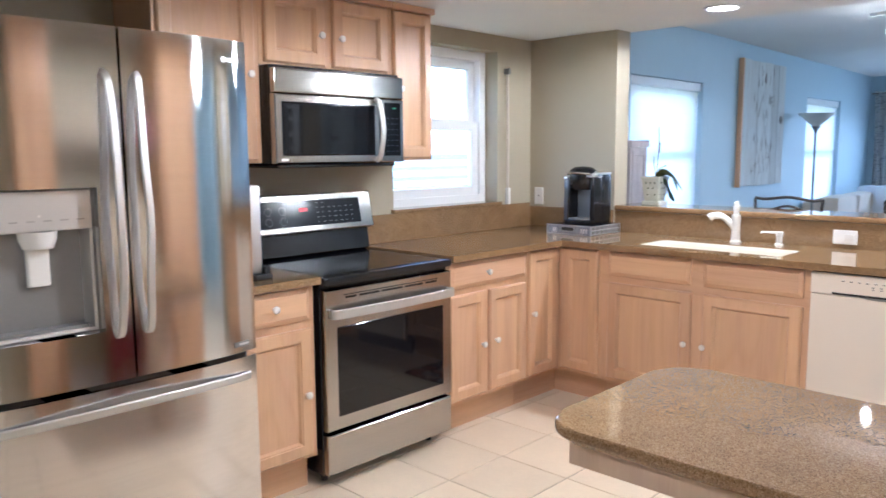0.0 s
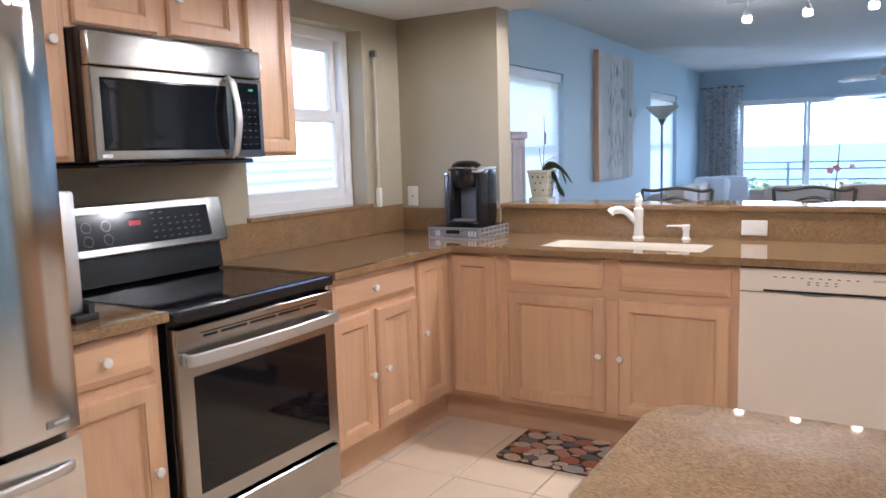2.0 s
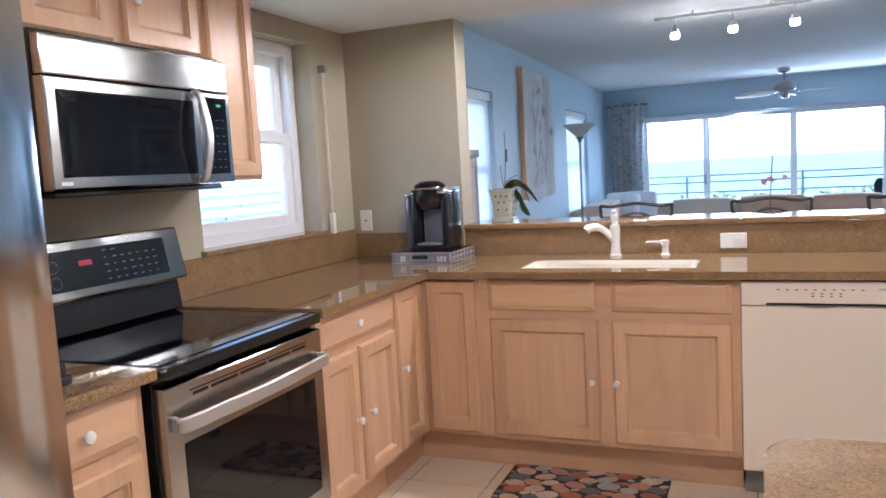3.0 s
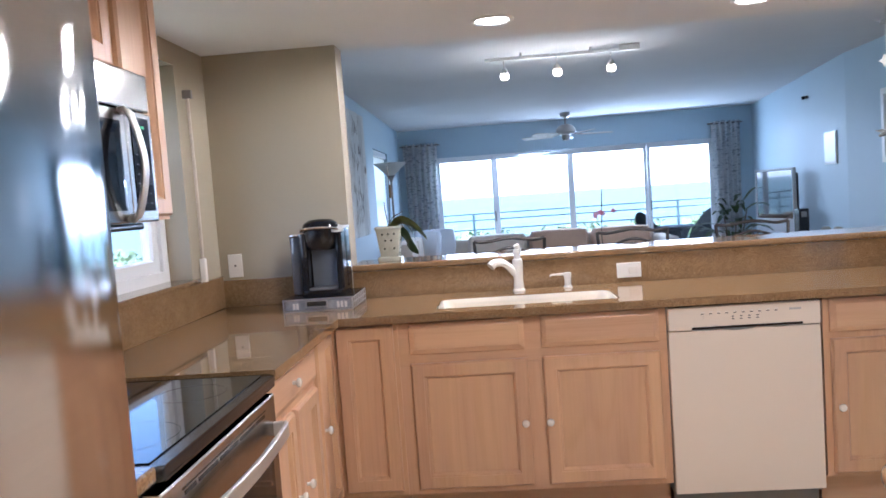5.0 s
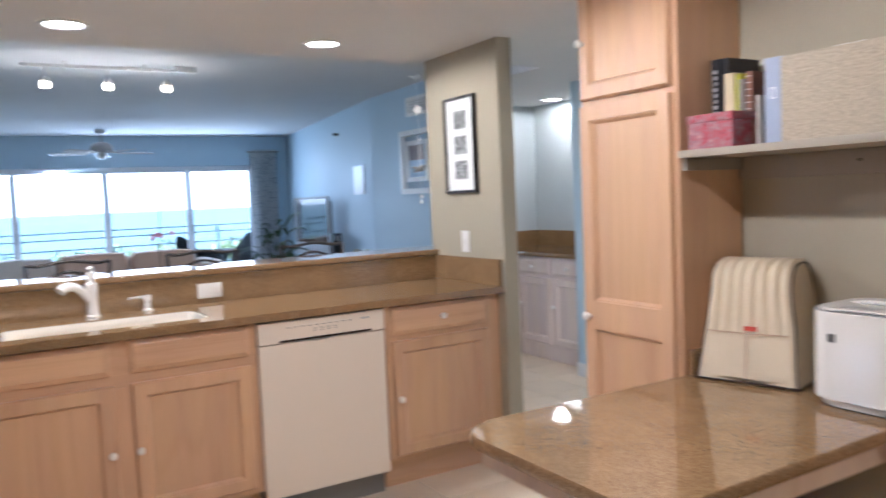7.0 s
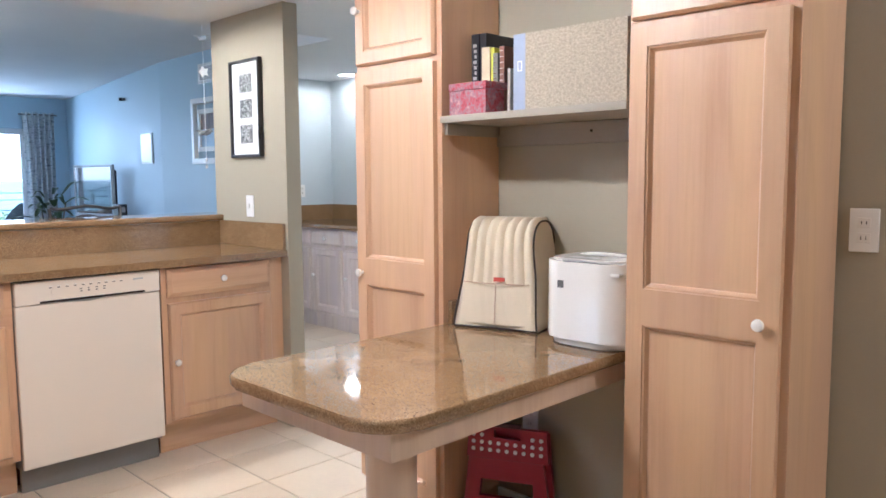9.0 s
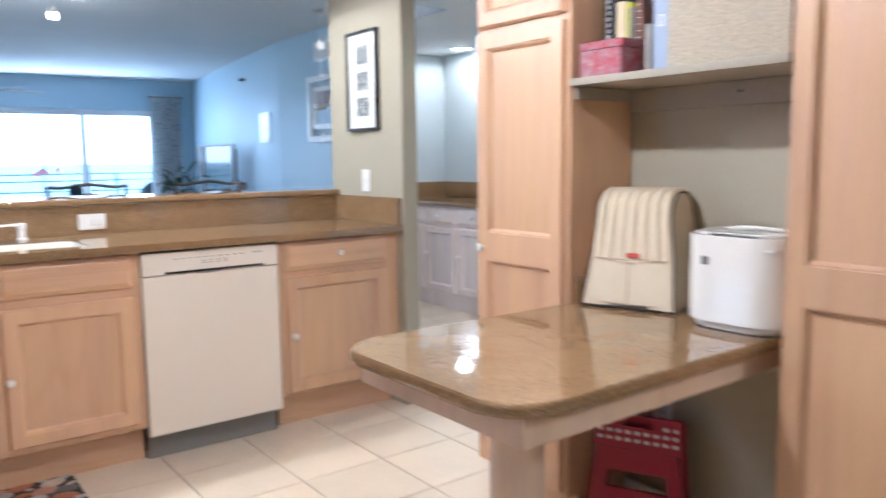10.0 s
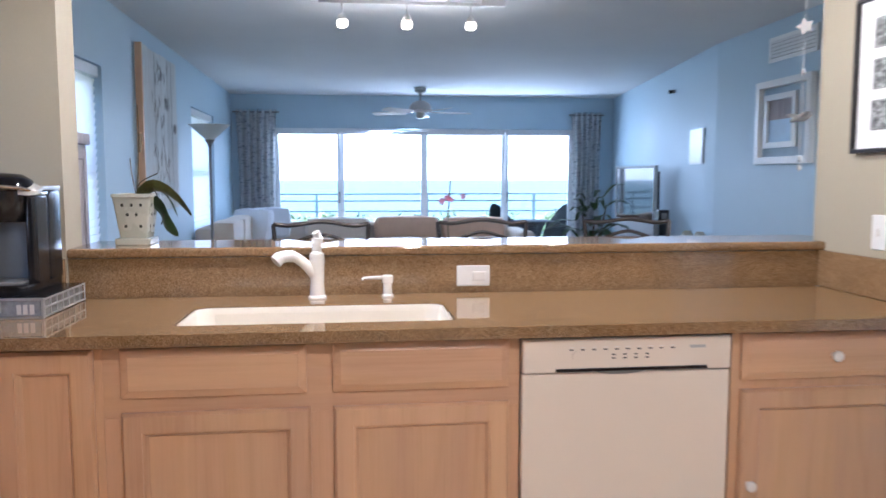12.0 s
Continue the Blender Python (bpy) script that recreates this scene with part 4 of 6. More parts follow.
    boxed("control_glass", DARK_PANEL, 0.055, W - 0.085, -0.0165, -0.0135, 0.030, 0.158, 0.002, g, "dark glass display")
    boxed("clock_display", RED_LED, 0.298, 0.348, -0.0172, -0.0164, 0.103, 0.120, 0, g, "dim red clock display")
    rg = random.Random(3)
    for k in range(30):
        x, z = 0.40 + 0.036 * (k % 7), 0.045 + 0.024 * (k // 7)
        boxed("key_mark", PRINT, x, x + rg.uniform(0.008, 0.018), -0.0171, -0.0164, z, z + 0.0035, 0, g)
    for x, z in ((0.12, 0.11), (0.20, 0.11), (0.12, 0.06), (0.20, 0.06)):
        part("dial_mark", lathe(B(), [(0.018, 0.0), (0.0195, 0.0)], 24, Matrix.Translation((x, -0.0168, z)) @ to_front), PRINT, g)


cooker()


def microwave():
    W, H = 0.742, 0.405
    m = thing("microwave_oven", pose(-2.87, 2.708, 1.385, 0, 0, 90), "stainless over the range microwave with black glass door", "microwave")
    boxed("body", BLACK, 0.0, W, 0.004, 0.39, 0.0, H + 0.015, 0.004, m)
    boxed("base_plate", BLACK, 0.03, W - 0.03, 0.0, 0.37, -0.020, -0.001, 0.006, m)
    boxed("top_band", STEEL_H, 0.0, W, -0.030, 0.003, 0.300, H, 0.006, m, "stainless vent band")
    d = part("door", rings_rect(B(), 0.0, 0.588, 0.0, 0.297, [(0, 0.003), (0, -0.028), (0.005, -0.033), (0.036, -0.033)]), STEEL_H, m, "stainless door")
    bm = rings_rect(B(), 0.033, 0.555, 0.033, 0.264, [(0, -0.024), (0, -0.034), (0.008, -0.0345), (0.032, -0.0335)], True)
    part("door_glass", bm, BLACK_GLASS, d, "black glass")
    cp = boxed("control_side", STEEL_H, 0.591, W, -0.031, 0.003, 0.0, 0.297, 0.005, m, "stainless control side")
    boxed("control_glass", BLACK_GLASS, 0.618, W - 0.022, -0.0335, -0.0308, 0.030, 0.282, 0.001, cp, "black glass keypad")
    boxed("clock_display", GREEN_LED, 0.668, 0.690, -0.0342, -0.0334, 0.252, 0.260, 0, cp, "small green display")
    for k in range(21):
        x, z = 0.630 + 0.030 * (k % 3), 0.05 + 0.026 * (k // 3)
        boxed("key_mark", PRINT, x, x + 0.012, -0.0340, -0.0334, z, z + 0.003, 0, cp)
    pts = curve_pts([(0.562, -0.032, 0.290), (0.560, -0.062, 0.276), (0.560, -0.088, 0.15), (0.560, -0.062, 0.026), (0.562, -0.032, 0.012)], 10)
    part("handle", band(pts, 0.028, 0.012), STEEL_TRIM, d, "bowed steel handle", True)
    boxed("badge", STEEL_TRIM, 0.024, 0.060, -0.0345, -0.0325, 0.012, 0.022, 0, d)


microwave()


def dishwasher():
    W = 0.597
    d = thing("dishwasher", pose(-1.229, 4.445, 0), "white dishwasher with a curved dark handle slot", "dishwasher")
    boxed("tub", GREY_PLASTIC, 0.004, W - 0.004, 0.03, 0.55, 0.10, 0.885, 0.0, d)
    boxed("toe_panel", GREY_PLASTIC, 0.006, W - 0.006, 0.065, 0.09, 0.0, 0.112, 0.003, d, "grey toe panel")
    boxed("door", ALMOND, 0.0, W, 0.0, 0.028, 0.115, 0.788, 0.005, d)
    p = boxed("control_panel", ALMOND, 0.0, W, -0.006, 0.028, 0.791, 0.886, 0.006, d, "white control panel")
    boxed("handle_slot", BLACK, 0.092, 0.525, -0.0076, -0.0056, 0.794, 0.803, 0, p, "dark handle slot")
    part("handle_pocket", lathe(B(), [(0.0, 0.0), (0.05, 0.001), (0.075, 0.004)], 24, Matrix.Translation((0.275, -0.0062, 0.797)) @ to_front @ Matrix.Diagonal((1, 0.17, -0.3, 1))), GREY_PLASTIC, p, "grey handle pocket", True)
    for k in range(10):
        x = 0.130 + k * 0.032
        boxed("button", DARK_PRINT, x, x + 0.011, -0.0068, -0.0058, 0.853, 0.857, 0, p)
        boxed("button_mark", PAPER, x, x + 0.014, -0.0067, -0.0058, 0.861, 0.8625, 0, p)
        if 3 < k < 8:
            for z in (0.828, 0.838):
                boxed("button", DARK_PRINT, x - 0.008, x + 0.002, -0.0068, -0.0058, z, z + 0.004, 0, p)
    # black strip paints the shade in the gap under the worktop
    boxed("top_gap", BLACK, 0.002, W - 0.002, 0.004, 0.03, 0.8865, 0.8955, 0, d)
    part("dial", cyl(B(), (0.150, -0.005, 0.838), (0.150, -0.010, 0.838), 0.013), ALMOND, p, smooth=True)
    boxed("display_mark", GREY_PRINT, 0.475, 0.520, -0.0068, -0.0058, 0.853, 0.861, 0, p)


dishwasher()

# sink, tap and soap pump
s = thing("sink", pose(0, 0, 0), "white undermounted kitchen sink with one wide bowl", "sink")


def bowl(x0, x1, y0, y1, depth):
    bm = B()
    loops = []
    for ins, z, r in ((0.0, ZB - 0.005, 0.045), (0.006, ZB - 0.005, 0.045), (0.010, 0.905, 0.045), (0.014, 0.895 - depth * 0.85, 0.05), (0.035, 0.895 - depth, 0.04)):
        loops.append([bm.verts.new((x, y, z)) for x, y in rounded(x0 + ins, x1 - ins, y0 + ins, y1 - ins, r, n=5)])
    n = len(loops[0])
    for a, b in zip(loops, loops[1:]):
        for k in range(n):
            bm.faces.new((a[k], a[(k + 1) % n], b[(k + 1) % n], b[k]))
    bm.faces.new(loops[-1])
    return bm


for x0, x1, dp in ((SX0 + 0.004, SX1 - 0.004, 0.16),):
    b = part("bowl", bowl(x0, x1, SY0 + 0.003, SY1 - 0.003, dp), BISQUE, s, smooth=True)
    part("drain", lathe(B(), [(0.0, 0.8955 - dp + 0.003), (0.03, 0.8955 - dp + 0.004), (0.04, 0.8955 - dp + 0.0008)], 20, Matrix.Translation(((x0 + x1) / 2, (SY0 + SY1) / 2, 0))), CHROME, b, smooth=True)

t = thing("kitchen_tap", pose(-1.802, 4.972, ZB) @ Matrix.Scale(0.9, 4), "white pull out kitchen tap with top lever", "tap")
part("body", lathe(B(), [(0.034, 0.0), (0.034, 0.006), (0.028, 0.012), (0.025, 0.06), (0.027, 0.12), (0.029, 0.135), (0.027, 0.165), (0.016, 0.172)], 20), CERAMIC, t, smooth=True)
part("spout", tube(B(), curve_pts([(0.0, 0, 0.075), (-0.045, -0.015, 0.130), (-0.085, -0.035, 0.158), (-0.125, -0.055, 0.156), (-0.142, -0.065, 0.142)], 8), [0.020] * 8 + [0.0195] * 8 + [0.022] * 9 + [0.024] * 8, 14), CERAMIC, t, smooth=True)
part("lever", tube(B(), curve_pts([(0.0, 0, 0.165), (0.0, 0.0, 0.20), (0.004, 0.0, 0.225), (-0.004, -0.006, 0.247)], 6), [0.018] * 6 + [0.021] * 6 + [0.016] * 6 + [0.009], 14), CERAMIC, t, smooth=True)
t = thing("soap_pump", pose(-1.570, 4.980, ZB) @ Matrix.Scale(0.88, 4), "white built in soap pump", "soap dispenser")
part("collar", lathe(B(), [(0.025, 0.0), (0.025, 0.006), (0.018, 0.012), (0.017, 0.05), (0.021, 0.054), (0.022, 0.078), (0.018, 0.083), (0.0, 0.083)], 18), CERAMIC, t, smooth=True)
part("nozzle", tube(B(), [(0, 0, 0.073), (-0.04, -0.015, 0.075), (-0.09, -0.035, 0.077), (-0.096, -0.038, 0.070)], [0.009, 0.007, 0.005, 0.005], 10), CERAMIC, t, smooth=True)


# ---- small things in the kitchen ----
def outlet(m, label, kind="sockets", category="wall outlet", w=0.072, h=0.115):
    o = thing("wall_outlet" if kind != "switch" else "light_switch", m, label, category)
    boxed("cover_plate", WHITE, -w / 2, w / 2, -0.006, 0.0, -h / 2, h / 2, 0.003, o)
    if kind == "sockets":
        for z in (-0.02, 0.02):
            s = boxed("socket", CERAMIC, -0.016, 0.016, -0.0085, -0.0062, z - 0.013, z + 0.013, 0.001, o)
            for x in (-0.006, 0.006):
                boxed("slot", HOLE, x - 0.001, x + 0.001, -0.0091, -0.0086, z - 0.005, z + 0.005, 0, s)
    elif kind == "blank":
        part("screw", cyl(B(), (0, -0.0062, 0), (0, -0.0095, 0), 0.005, seg=10), HOLE, o)
    elif kind == "switch":
        boxed("toggle", CERAMIC, -0.005, 0.005, -0.014, -0.0062, -0.012, 0.012, 0.002, o)
    elif kind == "wide":
        boxed("rocker", CERAMIC, -0.002, 0.042, -0.0105, -0.0062, -0.016, 0.016, 0.002, o)
    return o


outlet(pose(-3.190, YB - 0.001, 1.132), "white cable outlet plate on the olive wall", "blank")
outlet(pose(-1.269, YB + 0.011, 0.985), "white double switch plate set level in the granite", "wide", "light switch", 0.116, 0.072)
outlet(pose(XR - 0.001, 4.752, 1.145, 0, 0, -90), "white toggle switch on the olive wall stub", "switch", "light switch")
outlet(pose(XR + 0.003, 1.745, 1.150, 0, 0, -90), "white double wall outlet beside the pantry", "sockets")
outlet(pose(XR + 0.003, 2.845, 0.400, 0, 0, -90), "white wall outlet under the table", "sockets")

# wand of the raised window blind
STEM_TAN = material("aged bronze cord", (0.56, 0.50, 0.42), 0.5, vary=0.15)
w = thing("blind_wand", pose(XW + 0.022, 4.765, 0), "thin bronze blind cord with a white plastic pull", "blind cord")
boxed("bracket", GREY_PLASTIC, -0.02, 0.02, -0.012, 0.012, 1.925, 1.962, 0.002, w)
part("cord", tube(B(), [(0, 0, 1.93), (0.004, 0.001, 1.60), (0.002, 0.004, 1.30), (0, 0.004, 1.19)], 0.0075, 8), STEM_TAN, w, smooth=True)
boxed("pull", WHITE, -0.014, 0.014, -0.006, 0.020, 1.085, 1.195, 0.005, w)


WIRE = material("bright zinc wire", (0.58, 0.59, 0.60), 0.35, 0.7)


def coffee_maker():
    tr = thing("pod_drawer", pose(-2.868, 4.690, ZB + 0.0005), "silver wire framed coffee pod drawer on the worktop", "pod drawer")
    L, D, H = 0.318, 0.325, 0.058
    SILVER_MESH = material("silver wire mesh", (0.36, 0.38, 0.41), 0.45, 0.4, vary=0.25, scale=(60, 60, 60), fine=(500, 500, 500))
    boxed("tray", GREY_PLASTIC, 0.004, L - 0.004, 0.004, D - 0.004, 0.004, H - 0.008, 0.002, tr)
    boxed("top_plate", BLACK, 0.0, L, 0.0, D, H - 0.007, H, 0.002, tr)
    mesh = boxed("front_mesh", SILVER_MESH, 0.010, L - 0.010, -0.002, 0.0035, 0.008, H - 0.008, 0.0, tr, "silver mesh front")
    bm = rings_rect(B(), 0.0, L, 0.0, H, [(0, 0.004), (0, -0.006), (0.006, -0.006), (0.006, 0.004)])
    part("front_frame", bm, WIRE, tr, "bright wire frame")
    bm = rings_rect(B(), L / 2 - 0.055, L / 2 + 0.045, 0.018, 0.050, [(0, -0.0025), (0, -0.010), (0.005, -0.010), (0.005, -0.0025)])
    part("pull", bm, WIRE, mesh)
    boxed("pull_opening", HOLE, L / 2 - 0.049, L / 2 + 0.039, -0.0032, -0.0024, 0.024, 0.045, 0, mesh)
    for x in (0.045, 0.06, 0.245, 0.262, 0.28):
        boxed("pod", WHITE, x, x + 0.012, -0.003, -0.0022, 0.012, 0.040, 0, mesh)
    bm = B()
    for z in (0.004, 0.030, H - 0.004):
        tube(bm, [(L, 0, z), (L, D, z)], 0.003, 6)
    for k in range(8):
        tube(bm, [(L, k * D / 7, 0.003), (L, k * D / 7, H - 0.003)], 0.0025, 6)
    part("side_grid", bm, WIRE, tr)
    SPLASH = material("smoky splash plastic", (0.17, 0.19, 0.22), 0.30, vary=0.05)
    SMOKE = material("smoky tank plastic", (0.10, 0.105, 0.11), 0.12, vary=0.1, bump=0.0, coat=0.5)
    k = thing("coffee_maker", pose(-2.700, 4.868, ZB + H + 0.001), "black and silver pod coffee maker on a drawer", "coffee maker")
    bm = prism(B(), rounded(-0.095, 0.095, -0.125, 0.14, 0.035), 0.0, 0.028, 0.006)
    part("base", bm, BLACK, k, smooth=True)
    bm = prism(B(), rounded(-0.098, 0.098, 0.0, 0.14, 0.03), 0.028, 0.30, 0.010)
    part("column", bm, BLACK, k, smooth=True)
    part("back_panel", box(B(), -0.062, 0.062, -0.004, 0.0, 0.035, 0.205, 0.002), SPLASH, k, "smoky blue splash panel", True)
    for s in (-1, 1):
        bm = prism(B(), rounded(s * 0.082 - 0.016, s * 0.082 + 0.016, -0.075, 0.02, 0.012), 0.028, 0.285, 0.006)
        part("side_wing", bm, BLACK, k, smooth=True)
        part("wing_cap", prism(B(), rounded(s * 0.082 - 0.017, s * 0.082 + 0.017, -0.077, 0.03, 0.013), 0.2855, 0.296, 0.004), CHROME, k, "silver cap", True)
    bm = prism(B(), rounded(-0.160, -0.102, -0.03, 0.11, 0.024), 0.004, 0.272, 0.006)
    part("water_tank", bm, SMOKE, k, "smoky water tank", True)
    part("tank_lid", prism(B(), rounded(-0.163, -0.100, -0.034, 0.114, 0.025), 0.2725, 0.284, 0.004), CHROME, k, smooth=True)
    part("brew_head", lathe(B(), [(0.0, 0.205), (0.055, 0.208), (0.072, 0.235), (0.078, 0.275), (0.078, 0.300)], 26, Matrix.Translation((0, -0.045, 0))), BLACK, k, smooth=True)
    bm = lathe(B(), [(0.083, 0.300), (0.086, 0.308), (0.078, 0.330), (0.052, 0.347), (0.0, 0.352)], 28, Matrix.Translation((0, -0.045, 0)))
    part("lid", bm, BLACK_GLASS, k, "glossy black lid", True)
    part("lid_handle", tube(B(), curve_pts([(-0.088, -0.055, 0.292), (-0.072, -0.105, 0.306), (0.0, -0.132, 0.312), (0.072, -0.105, 0.306), (0.088, -0.055, 0.292)], 8), 0.009, 10, 0.7), CHROME, k, "silver lid handle", True)
    part("control_pad", prism(B(), rounded(0.045, 0.105, -0.045, 0.12, 0.02), 0.300, 0.312, 0.004), STEEL_TRIM, k, "silver control pad", True)
    part("dial_rim", lathe(B(), [(0.0, 0.010), (0.030, 0.010), (0.040, 0.004), (0.043, -0.006)], 26, pose(0.066, -0.055, 0.306, 16, 10, 0)), STEEL_TRIM, k, "silver control disc", True)
    part("drip_tray", prism(B(), rounded(-0.060, 0.060, -0.120, -0.01, 0.02), 0.0285, 0.036, 0.003), GREY_PLASTIC, k, smooth=True)


coffee_maker()

# slim steel appliance between fridge and range
a = thing("knife_sharpener", pose(-2.700, 2.485, ZB + 0.0005, 0, 0, 90), "slim upright stainless appliance on a black foot", "small appliance")
boxed("case", STEEL_TRIM, 0.0, 0.048, 0.0, 0.20, 0.022, 0.375, 0.008, a)
boxed("foot", RUBBER, -0.002, 0.075, -0.03, 0.205, 0.0, 0.0215, 0.004, a)
part("foot_wedge", prism(B(), [(0.049, -0.02), (0.074, -0.01), (0.074, 0.06), (0.049, 0.07)], 0.0216, 0.050, 0.003), RUBBER, a)

# mat printed with sea shells
mat = thing("floor_mat", pose(-1.870, 4.365, 0.0005), "dark floor mat printed with rounded sea shells", "mat")
part("base", prism(B(), rounded(-0.35, 0.35, -0.215, 0.19, 0.035), 0.0, 0.006, 0.002), material("dark mat", (0.035, 0.022, 0.02), 0.7), mat, smooth=True)
SHELLS = [material("shell print %s" % n, c, 0.45, vary=0.25, scale=(40, 40, 40), fine=(10, 160, 10)) for n, c in
          (("cream", (0.62, 0.52, 0.42)), ("pink", (0.50, 0.26, 0.18)), ("rust", (0.38, 0.14, 0.07)), ("grey", (0.42, 0.42, 0.41)), ("slate", (0.12, 0.13, 0.15)), ("sand", (0.55, 0.43, 0.30)))]
rng = random.Random(11)
spots = []
for k in range(6000):
    r = 0.050 - 0.034 * k / 6000
    x, y = rng.uniform(-0.34, 0.34), rng.uniform(-0.205, 0.18)
    if abs(x) + r * 0.9 < 0.352 and -0.218 < y - r * 0.65 and y + r * 0.65 < 0.192 and all((x - a) ** 2 + ((y - b) * 1.3) ** 2 > (0.86 * (r + c)) ** 2 for a, b, c in spots):
        spots.append((x, y, r))
for x, y, r in spots:
    bm = lathe(B(), [(r, 0.0062), (r * 0.9, 0.0070), (r * 0.5, 0.0076), (0.0, 0.0078)], 12)
    part("shell_print", bm, rng.choice(SHELLS), mat, smooth=True, m=Matrix.Translation((x, y, 0)) @ pose(0, 0, 0, 0, 0, rng.uniform(-40, 40)) @ Matrix.Diagonal((1, rng.uniform(0.62, 0.8), 1, 1)))

# framed triple photograph on the wall stub
f = thing("picture_frame", pose(XR - 0.001, 4.899, 1.406, 0, 0, -90), "narrow black frame with three small grey photographs", "picture")
part("frame", rings_rect(B(), 0, 0.296, 0, 0.512, [(0, 0.0), (0, -0.022), (0.003, -0.025), (0.012, -0.025), (0.015, -0.018), (0.015, -0.006)]), BLACK_FRAME, f)
boxed("mat_board", PAPER, 0.014, 0.282, -0.010, -0.004, 0.014, 0.498, 0, f)
for k in range(3):
    z = 0.345 - k * 0.133
    boxed("photograph", PHOTO, 0.092, 0.204, -0.0125, -0.0102, z, z + 0.088, 0, f, "grey photograph")
    part("photo_mount", rings_rect(B(), 0.087, 0.209, z - 0.005, z + 0.093, [(0, -0.0101), (0, -0.0118), (0.004, -0.0118)]), GREY_PLASTIC, f)

# ---- niche between the pantries ----
sh = thing("wall_shelf", pose(0, 0, 0), "beige painted shelf spanning the pantry niche", "shelf")
SHELF = material("beige shelf paint", (0.36, 0.315, 0.245), 0.6, vary=0.05)
boxed("board", SHELF, -0.282, XR + 0.002, 2.2675, 2.9945, 1.480, 1.503, 0.002, sh)
boxed("cleat", SHELF, XR - 0.016, XR + 0.003, 2.2675, 2.9945, 1.405, 1.479, 0.002, sh)
for y in (2.33, 2.58):
    part("screw", cyl(B(), (XR - 0.0165, y, 1.447), (XR - 0.019, y, 1.447), 0.005, seg=8), HOLE, sh)
boxed("side_cleat", SHELF, -0.26, XR - 0.017, 2.980, 2.9948, 1.440, 1.479, 0.002, sh)
Z = 1.5035
bx = thing("keepsake_box", pose(-0.268, 2.798, Z), "small red and pink mottled paper box", "box")
REDBOX = material("mottled red paper", (0.5, 0.1, 0.12), 0.6, scale=(45, 45, 45), stops=[(0.35, (0.16, 0.015, 0.03)), (0.45, (0.42, 0.06, 0.08)), (0.55, (0.28, 0.16, 0.19)), (0.66, (0.55, 0.27, 0.25))])
boxed("body", REDBOX, 0.0, 0.12, 0.0, 0.165, 0.0, 0.080, 0.002, bx)
boxed("lid", REDBOX, -0.002, 0.122, -0.002, 0.167, 0.0805, 0.105, 0.002, bx)


def book(x, y, w, d, h, colour, label, spiral=False, lean=0.0, marks=True):
    b = thing("book", pose(x, y, Z, lean), label, "book", "books on the shelf")
    cov = material("book cover " + label.split()[0], colour, 0.5, vary=0.1)
    boxed("pages", PAPER, 0.004, d - 0.003, 0.003, w - 0.003, 0.003, h - 0.004, 0, b)
    bm = B()
    box(bm, 0.0, 0.003, 0.0, w, 0.0, h)
    box(bm, 0.0031, d, 0.0, 0.0025, 0.0, h)
    box(bm, 0.0031, d, w - 0.0025, w, 0.0, h)
    part("cover", bm, cov, b)
    if spiral:
        for k in range(11):
            part("ring", lathe(B(), [(0.006, -0.001), (0.007, 0.0), (0.006, 0.001)], 8, pose(-0.002, w / 2, 0.015 + k * (h - 0.03) / 10)), CHROME if spiral == 1 else WHITE, b)
    elif marks:
        for k in range(9):
            boxed("spine_mark", GREY_PRINT, -0.0006, -0.0001, w * 0.30, w * (0.58 + 0.1 * (k % 3)), h * (0.32 + 0.065 * k), h * (0.36 + 0.065 * k), 0, b)
    return b


book(-0.150, 2.933, 0.034, 0.15, 0.285, (0.012, 0.012, 0.016), "black tall hardback with white spine letters")
book(-0.148, 2.901, 0.028, 0.15, 0.284, (0.018, 0.018, 0.022), "dark hardback with worn spine", marks=False)
book(-0.175, 2.861, 0.036, 0.15, 0.230, (0.62, 0.52, 0.33), "cream thick paperback with plain spine", marks=False)
book(-0.170, 2.845, 0.014, 0.15, 0.225, (0.48, 0.46, 0.03), "lime thin yellow green book", marks=False)
book(-0.180, 2.821, 0.020, 0.15, 0.205, (0.20, 0.19, 0.17), "grey spiral bound notebook", spiral=1)
book(-0.175, 2.797, 0.020, 0.15, 0.225, (0.20, 0.09, 0.06), "brown notebook with white binding comb", spiral=2)
book(-0.170, 2.775, 0.012, 0.14, 0.15, (0.55, 0.50, 0.45), "pale thin booklet with plain spine", marks=False)
bnd = thing("ring_binder", pose(-0.215, 2.673, Z), "pale lilac ring binder with a label slot", "binder")
LILAC = material("pale lilac vinyl", (0.34, 0.38, 0.50), 0.45, vary=0.05)
boxed("spine", LILAC, 0.0, 0.004, 0.0, 0.052, 0.0, 0.245, 0.001, bnd)
boxed("cover", LILAC, 0.0042, 0.22, 0.0, 0.004, 0.0, 0.245, 0.001, bnd)
boxed("cover", LILAC, 0.0042, 0.22, 0.048, 0.052, 0.0, 0.245, 0.001, bnd)
part("label_slot", rings_rect(B(), 0.016, 0.034, 0.128, 0.160, [(0, 0), (0, -0.001), (0.003, -0.001)]), PAPER, bnd, m=pose(-0.0002, 0.05, 0, 0, 0, -90))
bk = thing("storage_basket", pose(-0.268, 2.276, Z), "woven beige grasscloth storage box, lidless and full", "storage box")
bm = slab(B(), [0.0, 0.006, 0.270, 0.276], [0.0, 0.006, 0.352, 0.358], lambda i, j: not (i == 1 and j == 1), 0.005, 0.232)
part("sides", bm, WEAVE, bk)
boxed("bottom", WEAVE, 0.0, 0.276, 0.0, 0.358, 0.0, 0.0048, 0, bk)
